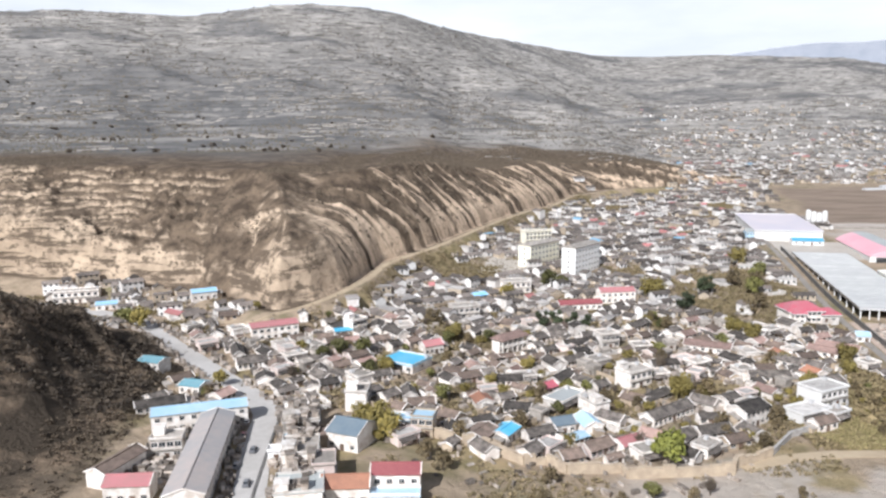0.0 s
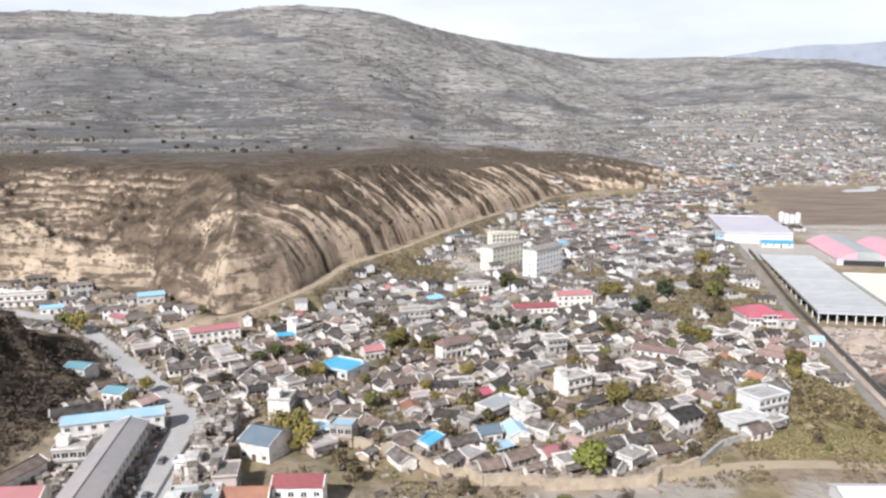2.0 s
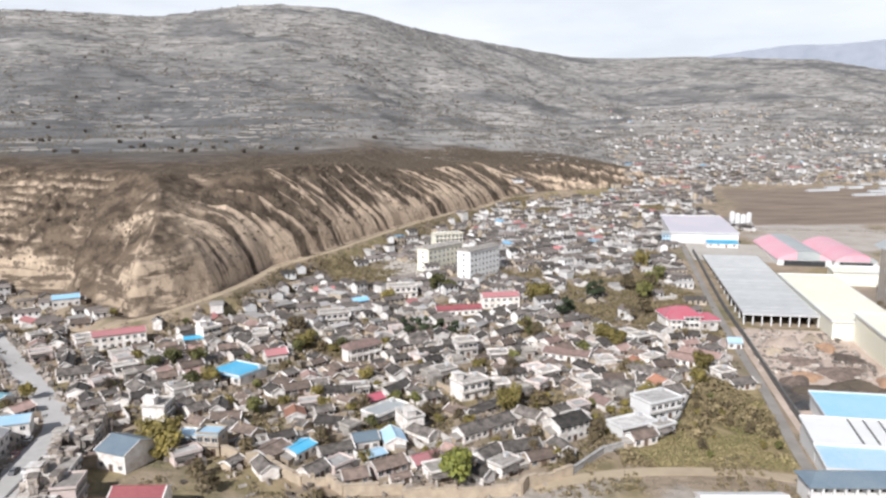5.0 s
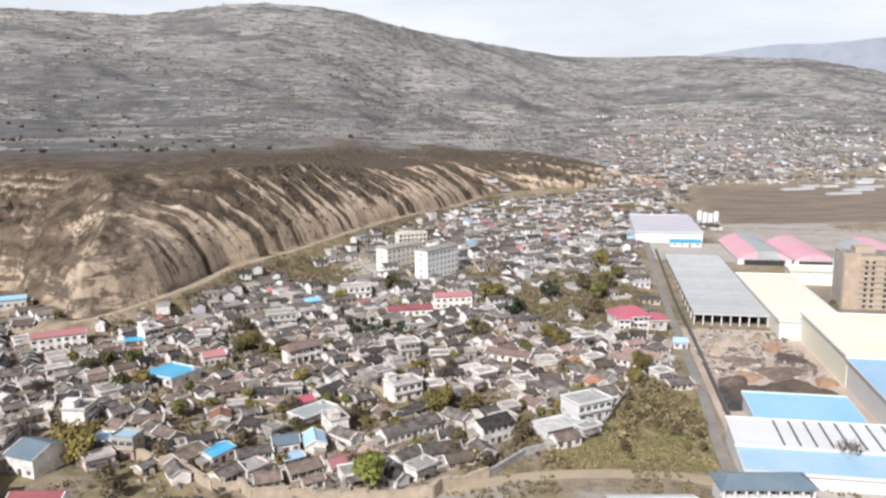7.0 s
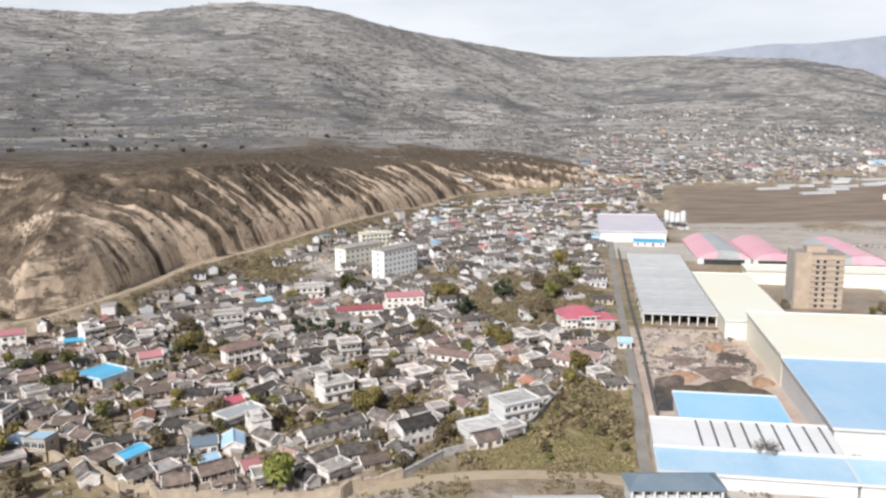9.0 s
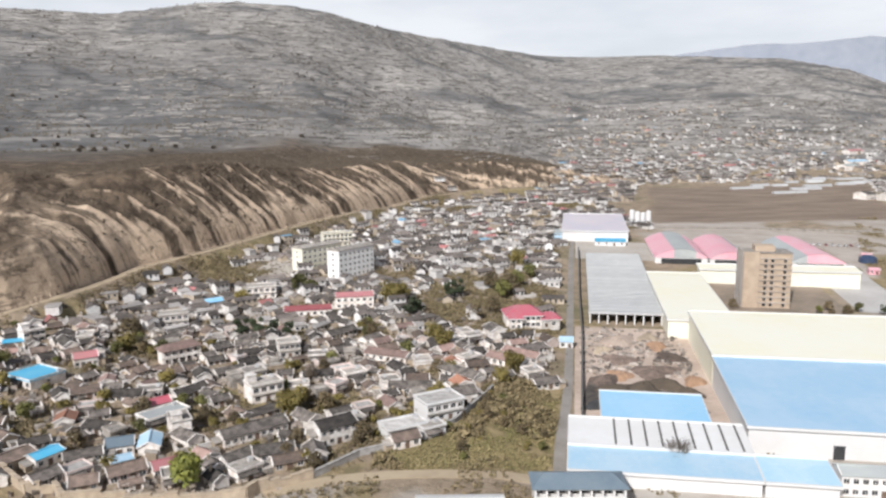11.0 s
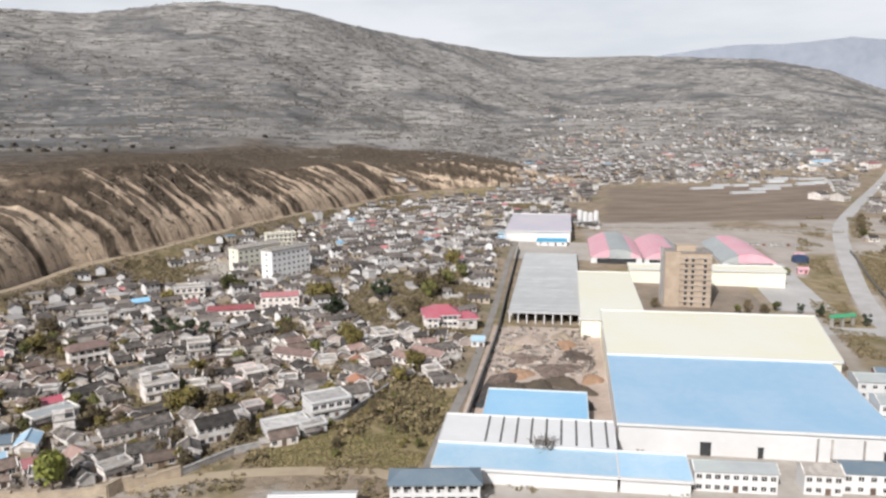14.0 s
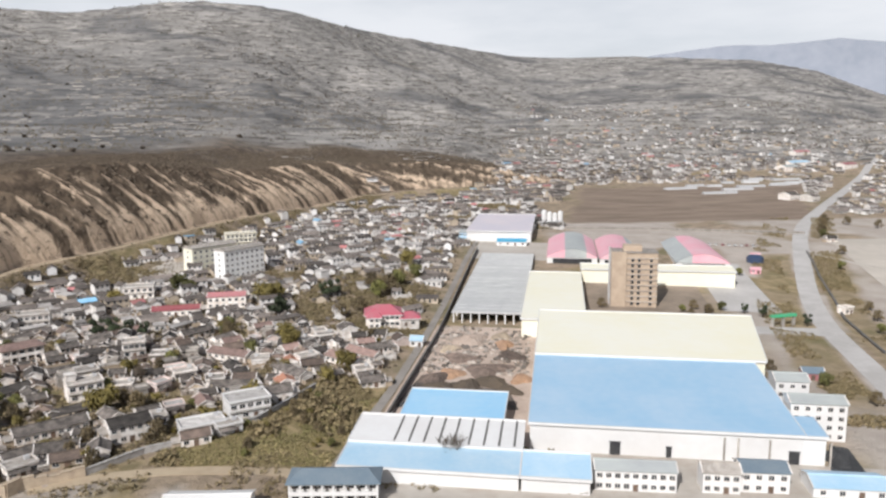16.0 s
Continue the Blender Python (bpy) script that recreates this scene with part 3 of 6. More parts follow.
def ribbon(name, pts, width, mat, label, lift=0.15):
    """A road along a smooth line, laid over the ground, with edges that reach into it."""
    path = []
    for k in range(len(pts) - 1):
        p0, p1, p2, p3 = (Vector(pts[max(0, min(len(pts) - 1, k + o))]) for o in (-1, 0, 1, 2))
        n = max(2, int((p2 - p1).length / 6))
        for i in range(n + (k == len(pts) - 2)):
            t = i / n
            path.append(0.5 * (2 * p1 + (p2 - p0) * t + (2 * p0 - 5 * p1 + 4 * p2 - p3) * t * t + (3 * p1 - p0 - 3 * p2 + p3) * t**3))
    s = Shape()
    for k, p in enumerate(path):
        d = (path[min(k + 1, len(path) - 1)] - path[max(k - 1, 0)]).normalized()
        side = Vector((d.y, -d.x))
        for o, drop in ((-1, -0.6), (-1, 0), (0, 0.04), (1, 0), (1, -0.6)):
            q = p + side * o * width / 2
            s.v.append((q.x, q.y, max(min(ground_z(q.x, q.y), ground_z(p.x, p.y) + 0.5), ground_z(p.x, p.y)) + lift + drop))
    for k in range(len(path) - 1):
        s.f.extend([(k * 5 + i, k * 5 + 5 + i, k * 5 + 6 + i, k * 5 + 1 + i)[::-1] for i in range(4)])
    return tagged(new(name, s.mesh(name, mat)), label, "road", kind="structure")


ribbon("road", [(330, 120), (377, 279), (410, 388), (463, 504), (531, 631), (628, 770), (772, 965), (1010, 1290), (1255, 1620)], 11, M["asphalt"], "grey two-lane highway curving past the factory")
ribbon("road", [(160, 150), (171, 225), (187, 292), (202, 362), (217, 433), (243, 556), (262, 640)], 3.6, M["lane"], "narrow grey lane between village and factory")
ribbon("road", [(-46, 150), (-52, 192), (-58, 225), (-63, 256), (-93, 297), (-125, 338), (-160, 383), (-230, 420)], 9, M["asphalt"], "dusty concrete village street")
ribbon("road", [(-104, 360), (-74, 371), (-55, 394), (-43, 432), (-33, 475), (-6, 519), (17, 566), (66, 670), (96, 733), (128, 815), (148, 860), (176, 892)], 4.6, M["dirt_road"], "pale earth track along the foot of the bluff")

# ---- factory compound ----
YARD = pose(230, 232, 0, 0, 0, -12)


def spot(u, v, turn=0.0, lift=0.0):
    p = YARD @ Vector((u, v, 0))
    return pose(p.x, p.y, ground_z(p.x, p.y) + lift, 0, 0, -12 + turn)


def hall(name, label, u0, u1, v0, v1, eave_front, eave_back, wall, roof, overhang=0.4, ridge=None, skew=0.0):
    ob = thing(name, label, "industrial hall", at=spot((u0 + u1) / 2, v0))
    w, d = (u1 - u0) / 2, v1 - v0
    top = [(0, eave_front)] + ([(d / 2, ridge)] if ridge else []) + [(d, eave_back)]
    part("wall", Shape().prism([(d, -2), (0, -2)][::-1] + [(d, eave_back)] + ([(d / 2, ridge)] if ridge else []) + [(0, eave_front)], -w, w), wall, ob)
    o = overhang
    line = [(-o, eave_front + 0.05)] + top[1:-1] + [(d + o, eave_back + 0.05)]
    part("roof", Shape().prism([(y, z + 0.02) for y, z in line] + [(y, z + 0.3) for y, z in reversed(line)], -w - o, w + o), roof, ob)
    trim = M["hall_white"]
    part("gutter", Shape().box(-w - o - 0.15, w + o + 0.15, -o - 0.5, -o + 0.12, eave_front - 0.35, eave_front + 0.45), trim, ob, "white eaves gutter")
    part("gutter", Shape().box(-w - o - 0.15, w + o + 0.15, d + o - 0.12, d + o + 0.4, eave_back - 0.3, eave_back + 0.75), trim, ob, "white ridge capping")
    for e in (-w - o - 0.25, w + o):
        part("verge", Shape().prism([(y, z - 0.25) for y, z in line] + [(y, z + 0.5) for y, z in reversed(line)], e, e + 0.25), trim, ob, "white edge trim")
    if skew:
        for child in ob.children:
            for vert in child.data.vertices:
                if vert.co.x > 0:
                    vert.co.x -= skew * (1 - vert.co.y / d)
    return ob


blue_hall = hall("factory_hall", "large factory hall with pale blue sheet roof and white walls", 0, 80.5, 0, 62, 9, 11.5, M["hall_white"], M["hall_blue"])
# the hall's front corner reaches further out, in front of the annexes
part("bay_wall", Shape().prism([(0, -2), (14, -2), (14, 9.55), (0, 9)], 40.25, 46.4), M["hall_white"], blue_hall, "white wall of the projecting front corner")
part("bay_roof", Shape().prism([(-0.4, 9.02), (14.3, 9.62), (14.3, 9.9), (-0.4, 9.3)], 40.6, 46.8), M["hall_blue"], blue_hall, "pale blue sheet roof of the projecting corner")
part("gutter", Shape().box(40.8, 47.0, -0.9, -0.28, 8.65, 9.45), M["hall_white"], blue_hall, "white eaves gutter")
part("verge", Shape().prism([(-0.4, 8.8), (14.3, 9.4), (14.3, 10.1), (-0.4, 9.5)], 46.8, 47.05), M["hall_white"], blue_hall, "white edge trim")
hall("factory_hall", "large factory hall with cream sheet roof and walls", 0, 94, 63, 127, 12.3, 13.6, M["hall_cream"], M["hall_cream"], skew=9)
hall("factory_hall", "long narrow factory wing with cream sheet roof", -9, 21, 129, 238, 9, 10.5, M["hall_cream"], M["hall_cream"])
hall("factory_hall", "low cream building behind the unfinished tower", 22, 112, 240, 252, 9, 10, M["hall_cream"], M["hall_cream"])
hall("workshop", "small workshop with bright blue roof", -43, -9.3, 10, 32.5, 5, 6.2, M["hall_white"], M["workshop_blue"])
hall("workshop", "white sheet-roofed shed with rooflight strips", -53.5, -2, -14.5, 2, 6.5, 8, M["hall_white"], M["hall_white"])
hall("workshop", "low shed with pale blue roof along the lane", -53.5, -2, -28, -15, 4.5, 5.8, M["hall_white"], M["pale_blue_roof"])
hall("workshop", "low shed with pale blue roof", -1.2, 17.5, -28, -15, 4.5, 5.8, M["hall_white"], M["pale_blue_roof"])
hall("factory_hall", "white hall with faded pink roof at the far end", -62, -13, 352, 446, 8, 10, M["hall_white"], M["faded_roof"])

# unfinished tower: brick front, netting on its flank, a slab line and openings at every floor
tower = thing("apartment_tower", "unfinished ten-storey brick apartment tower with scaffold netting", "apartment tower", at=spot(49, 192))
part("wall", Shape().box(-12, 12, 0, 15, -2, 30), M["brick"], tower)
part("netting", Shape().box(-12.9, -12.3, -0.3, 15.2, 0, 31), M["net"], tower, "grey-brown scaffold netting")
part("netting", Shape().box(-12.3, -4.5, -0.9, -0.35, 0, 30.5), M["brick"], tower, "tan scaffold sheeting")
part("stair_head", Shape().box(-6, 4, 4, 12, 30, 33.2), M["brick"], tower)
slab_mesh = Shape().box(-12.2, 12.25, -0.55, 15.2, -0.18, 0.18).mesh("floor_slab", M["concrete"])
hole_mesh = Shape().box(-0.75, 0.75, -0.12, 0.3, 0, 1.6).mesh("window", M["dark"])
pole_mesh = Shape().box(-0.09, 0.09, -0.09, 0.09, 0, 32).mesh("scaffold_pole", M["steel"])
rail_mesh = Shape().box(-0.12, 0.12, -0.1, 0.1, 0, 1.4).mesh("parapet_post", M["concrete"])
for i in range(1, 11):
    part("floor_slab", slab_mesh, None, tower, "" , pose(0, 0, 3 * i))
for i in range(9):
    for u in (-1.2, 2.2, 8.6):
        part("window", hole_mesh, None, tower, "", pose(u, -0.02, 3 * i + 1))
for v in (0.2, 3.9, 7.6, 11.3, 15):
    part("scaffold_pole", pole_mesh, None, tower, "", pose(-13.1, v, 0))
for u in range(-11, 12, 3):
    part("parapet_post", rail_mesh, None, tower, "", pose(u, 0, 30.2))

# open steel hall: columns, trusses, purlins and a partly laid deck
frame_hall = thing("steel_frame_hall", "long low hall with ribbed grey roof on white columns, open front", "industrial hall", at=spot(-27, 150))
RISE = 0.027
column = Shape().box(-0.3, 0.3, -0.3, 0.3, -3, 5.5).mesh("column", M["hall_white"])
rib = Shape().box(-18.2, 18.2, -0.22, 0.22, 0, 0.32).mesh("roof_rib", M["steel"])
girder = Shape().box(-17.8, 17.8, -0.25, 0.25, 4.9, 5.7).mesh("girder", M["steel"])
part("deck", Shape().prism([(-0.6, 5.7), (155, 5.7 + 155 * RISE), (155, 6.1 + 155 * RISE), (-0.6, 6.1)], -18, 18), M["grey_sheet"], frame_hall, "weathered grey roof deck")
for v in range(0, 156, 3):
    part("roof_rib", rib, None, frame_hall, "", pose(0, v, 6.08 + RISE * v))
for v in range(12, 150, 12):
    part("girder", girder, None, frame_hall, "", pose(0, v, RISE * v))
    for u in (-17.5, 17.5):
        part("column", column, None, frame_hall, "", pose(u, v, RISE * v))
for k in range(9):
    part("column", column, None, frame_hall, "", pose(-17.5 + 4.375 * k, 0, 0))
for e in (-18.3, 18.0):
    part("edge_beam", Shape().prism([(-0.7, 5.3), (155, 5.3 + 155 * RISE), (155, 6.3 + 155 * RISE), (-0.7, 6.3)], e, e + 0.3), M["concrete"], frame_hall)
part("fascia", Shape().box(-18.4, 18.4, -1.0, -0.62, 5.2, 6.3), M["steel"], frame_hall, "pale steel fascia")
# added dark sheet that stands in for the shade inside the hall
part("back_wall", Shape().box(-18, 18, 40, 40.4, -2, 6.6), M["dark"], frame_hall, "dark sheet put in for the shade inside the hall")


def arch_hall(label, u0, u1, v0, v1, rise, bands):
    """A wide arched roof in lengthwise bands of sheet."""
    ob = thing("arched_hall", label, "industrial hall", "arched red halls", spot((u0 + u1) / 2, v0))
    w, d = (u1 - u0) / 2, v1 - v0
    part("wall", Shape().box(-w + 0.3, w - 0.3, 0.4, d - 0.4, -3, 4.2), M["hall_white"], ob)
    curve = lambda k: (-w + 2 * w * k, 4.3 + rise * (1 - (2 * k - 1) ** 2))
    for a, b, mat in bands:
        sh = Shape()
        n = 8
        for i in range(n):
            (xa, za), (xb, zb) = curve(a + (b - a) * i / n), curve(a + (b - a) * (i + 1) / n)
            sh.quad((xa, 0, za), (xb, 0, zb), (xb, d, zb), (xa, d, za)).quad((xa, 0, za - 0.2), (xa, d, za - 0.2), (xb, d, zb - 0.2), (xb, 0, zb - 0.2))
            sh.quad((xa, 0, za - 0.2), (xb, 0, zb - 0.2), (xb, 0, zb), (xa, 0, za)).quad((xa, 0, 4.2), (xb, 0, 4.2), (xb, 0.3, zb - 0.25), (xa, 0.3, za - 0.25))
        part("roof", sh, M[mat], ob, "curved %s sheet roof" % ("red" if mat == "pink_roof" else "grey"))
    # solid dark panel: the shade of an open end, put in as colour
    part("gable", Shape().box(-w * 0.75, w * 0.75, -0.15, 0.1, 0, 3.6), M["dark"], ob, "dark panel painted as the shaded open gable end")
    return ob


arch_hall("wide arched hall with pink-red and grey sheet roof", 0, 34, 285, 368, 6, ((0, 0.36, "pink_roof"), (0.36, 0.78, "grey_sheet"), (0.78, 1, "pink_roof")))
arch_hall("wide arched hall with pink-red sheet roof", 35, 62, 285, 368, 5, ((0, 0.8, "pink_roof"), (0.8, 1, "grey_sheet")))
arch_hall("arched hall with grey and pink-red sheet roof", 84, 118, 282, 366, 6, ((0, 0.3, "grey_sheet"), (0.3, 1, "pink_roof")))

# storage silos behind the far hall
silos = thing("silo_group", "cluster of white cylindrical silos on a dark frame", "silo", at=pose(322, 655, ground_z(322, 655)))
silo = Shape()
for i in range(14):
    a, b = math.tau * i / 14, math.tau * (i + 1) / 14
    p, q = (2.2 * math.cos(a), 2.2 * math.sin(a)), (2.2 * math.cos(b), 2.2 * math.sin(b))
    silo.quad((*p, 5), (*q, 5), (*q, 12), (*p, 12)).quad((*p, 12), (*q, 12), (0.4 * q[0], 0.4 * q[1], 13.2), (0.4 * p[0], 0.4 * p[1], 13.2)).quad((*q, 5), (*p, 5), (0.3 * p[0], 0.3 * p[1], 2.8), (0.3 * q[0], 0.3 * q[1], 2.8))
silo = silo.mesh("silo", M["hall_white"])
for i, (dx, dy) in enumerate(((-7, 0), (-2.3, 0), (2.4, 0), (7.1, 0))):
    part("silo", silo, None, silos, "", pose(dx, dy, (1.5, 0, -1, 0.6)[i]))
stand = Shape()
for dx in (-9, -4.6, 0, 4.7, 9.3):
    for dy in (-2.5, 2.5):
        part("post", Shape().box(dx - 0.25, dx + 0.25, dy - 0.25, dy + 0.25, -1, 4.6), M["steel"], silos)
stand.box(-9.3, 9.6, -2.8, 2.8, 4.6, 5.0)
part("stand", stand, M["steel"], silos)
part("shed", Shape().box(-8, 8, -2, 2, -1, 2.4), M["concrete"], silos)


# ---- buildings ----
def window_mesh(w, h):
    """A recessed-looking pane in a proud light frame, facing -y."""
    s = Shape().box(-w / 2, w / 2, -0.02, 0.05, 0, h)
    return s.mesh("window", M["glass"])


def frame_mesh(w, h):
    s, b = Shape(), 0.12
    s.box(-w / 2 - b, w / 2 + b, -0.1, 0, -b * 1.6, 0).box(-w / 2 - b, w / 2 + b, -0.08, 0, h, h + b)
    s.box(-w / 2 - b, -w / 2, -0.08, 0, 0, h).box(w / 2, w / 2 + b, -0.08, 0, 0, h).box(-0.05, 0.05, -0.06, 0, 0, h)
    return s.mesh("frame", M["plaster"])


WINDOW = {k: window_mesh(*k) for k in ((1.4, 1.3), (1.8, 1.5), (1.2, 1.2))}
FRAME = {k: frame_mesh(*k) for k in WINDOW}
DOOR = Shape().box(-0.6, 0.6, -0.05, 0.05, 0, 2.1).box(-0.72, -0.6, -0.09, 0.02, 0, 2.2).box(0.6, 0.72, -0.09, 0.02, 0, 2.2).mesh("door", M["door"])


def window_at(parent, size, m):
    w = part("window", WINDOW[size], None, parent, "", m)
    part("frame", FRAME[size], None, w)
    return w


ROOF_RNG = random.Random(41)


def gable_roof(length, depth, eave, ridge, over=0.55, thick=0.22, wear=1.0):
    """Two slopes in short lengths that sag and step a little, with a ridge roll."""
    s = Shape()
    h, e = depth / 2 + over, eave - over * (ridge - eave) / (depth / 2)
    n = max(3, int(length / 2.2))
    x0 = -length / 2 - 0.35
    jig = lambda w: wear * ROOF_RNG.uniform(-w, w)
    rows = []
    for i in range(n + 1):
        x = x0 + (length + 0.7) * i / n
        sag = -0.08 * wear * math.sin(math.pi * i / n)
        rows.append((x, [(-h + jig(0.12), e + sag + jig(0.05)), (-h / 2, (e + ridge) / 2 + sag * 1.15 + jig(0.025)), (0, ridge + sag), (h / 2, (e + ridge) / 2 + sag * 1.15 + jig(0.025)), (h + jig(0.12), e + sag + jig(0.05))]))
    for (xa, pa), (xb, pb) in zip(rows, rows[1:]):
        for (ya, za), (yb, zb), (yc, zc), (yd, zd) in zip(pa, pb, pb[1:], pa[1:]):
            s.quad((xa, ya, za + thick), (xb, yb, zb + thick), (xb, yc, zc + thick), (xa, yd, zd + thick))
            s.quad((xa, yd, zd), (xb, yc, zc), (xb, yb, zb), (xa, ya, za))
        for k in (0, 4):
            s.quad((xa, *pa[k]), (xb, *pb[k]), (xb, pb[k][0], pb[k][1] + thick), (xa, pa[k][0], pa[k][1] + thick))
        s.beam((xa, 0, pa[2][1] + thick + 0.06), (xb, 0, pb[2][1] + thick + 0.06), 0.34)
    for x, p in (rows[0], rows[-1]):
        s.quad(*[(x, y, z) for y, z in p], *[(x, y, z + thick) for y, z in reversed(p)])
    return s


def gable_house(label, length, depth, eave, ridge, wall, roof, windows, storeys=1, group="village houses", chimney=False):
    ob = thing("house", label, "house", group)
    y = depth / 2
    part("wall", Shape().prism([(-y, -1.5), (y, -1.5), (y, eave - 0.04), (0, ridge - 0.1), (-y, eave - 0.04)], -length / 2, length / 2), M[wall], ob)
    part("roof", gable_roof(length, depth, eave, ridge, wear=1.0 if roof.endswith("tile") else 0.15), M[roof], ob)
    for e in (-length / 2 - 0.42, length / 2 + 0.12):
        trim = Shape().prism([(-y - 0.5, eave - 0.2), (0, ridge + 0.1), (y + 0.5, eave - 0.2), (y + 0.5, eave + 0.12), (0, ridge + 0.44), (-y - 0.5, eave + 0.12)], e, e + 0.3)
        part("verge", trim, M["plaster"], ob, "pale mortar verge along the roof edge")
    n = windows + 1
    for st in range(storeys):
        z = 0.9 + 3.0 * st
        for i in range(n):
            x = -length / 2 + length * (i + 0.5) / n
            if i == n // 2 and st == 0:
                part("door", DOOR, None, ob, "", pose(x, -y - 0.03, 0))
            else:
                window_at(ob, (1.4, 1.3), pose(x, -y - 0.03, z))
    if length >= 7 and group == "village houses":
        e = 1 if windows % 2 else -1
        lean = Shape().prism([(-1.5, -1.5), (1.5, -1.5), (1.5, eave * 0.84), (-1.5, eave * 0.66)], 0, 2.6)
        part("lean_to", lean, M["mud_wall" if wall == "plaster" else "concrete"], ob, "low lean-to shed at the side", pose(e * (length / 2 + (0.05 if e > 0 else 2.65)), -depth * 0.12, 0))
        part("lean_to_roof", Shape().prism([(-1.9, eave * 0.64), (1.7, eave * 0.87), (1.7, eave * 0.87 + 0.12), (-1.9, eave * 0.64 + 0.12)], -0.1, 2.9), M["concrete"], ob, "grey sheet roof of the lean-to", pose(e * (length / 2 + (0.05 if e > 0 else 2.65)), -depth * 0.12, 0))
    if chimney:
        part("chimney", Shape().box(-0.3, 0.3, -0.3, 0.3, 0, 1.5), M["mud_wall"], ob, "", pose(length * 0.3, 0.6, ridge - 0.4))
    return ob


def flat_house(label, length, depth, storeys, wall, roof, windows, group="village houses", room=False):
    ob = thing("house", label, "house", group)
    y, h, x = depth / 2, 3.2 * storeys, length / 2
    part("wall", Shape().box(-x, x, -y, y, -1.5, h), M[wall], ob)
    part("roof", Shape().box(-x - 0.3, x + 0.3, -y - 0.6, y + 0.3, h, h + 0.25), M[roof], ob)
    rim = Shape()
    rim.box(-x - 0.2, x + 0.2, -y - 0.4, -y - 0.2, h + 0.25, h + 0.85).box(-x - 0.2, x + 0.2, y, y + 0.2, h + 0.25, h + 0.85)
    rim.box(-x - 0.2, -x, -y - 0.2, y, h + 0.25, h + 0.85).box(x, x + 0.2, -y - 0.2, y, h + 0.25, h + 0.85)
    part("parapet", rim, M[wall], ob)
    for st in range(storeys):
        for i in range(windows + (st > 0)):
            n = windows + (st > 0)
            px = -x + length * (i + 0.5) / n
            if st == 0 and i == n // 2:
                part("door", DOOR, None, ob, "", pose(px, -y - 0.03, 0))
            else:
                window_at(ob, (1.8, 1.5), pose(px, -y - 0.03, 3.2 * st + 0.9))
        window_at(ob, (1.2, 1.2), pose(x + 0.03, 0, 3.2 * st + 1.0, 0, 0, 90))
        if st:
            part("ledge", Shape().box(-x - 0.1, x + 0.1, -y - 0.7, -y, 3.2 * st - 0.15, 3.2 * st + 0.1), M["concrete"], ob)
    if storeys == 1 and length > 6 and group == "village houses":
        part("porch_roof", Shape().prism([(-y - 2.2, h - 1.0), (-y - 0.1, h - 0.5), (-y - 0.1, h - 0.38), (-y - 2.2, h - 0.88)], -x, x * 0.4), M["grey_tile"], ob, "dark tiled porch roof")
        for px in (-x + 0.2, x * 0.4 - 0.2):
            part("porch_post", Shape().box(px - 0.1, px + 0.1, -y - 2.1, -y - 1.9, -1, h - 1.0), M["door"], ob)
    if length > 7.5 and group == "village houses":
        part("roof_tank", Shape().box(x - 2.4, x - 1.0, y - 2.2, y - 1.0, h + 0.25, h + 1.3), M["steel"], ob, "small steel water tank")
    if room:
        part("roof_room", Shape().box(-x + 0.3, -x + 3.6, y - 3.6, y - 0.3, h + 0.25, h + 2.7).box(-x, -x + 3.9, y - 3.9, y, h + 2.7, h + 2.9), M[wall], ob)
    return ob


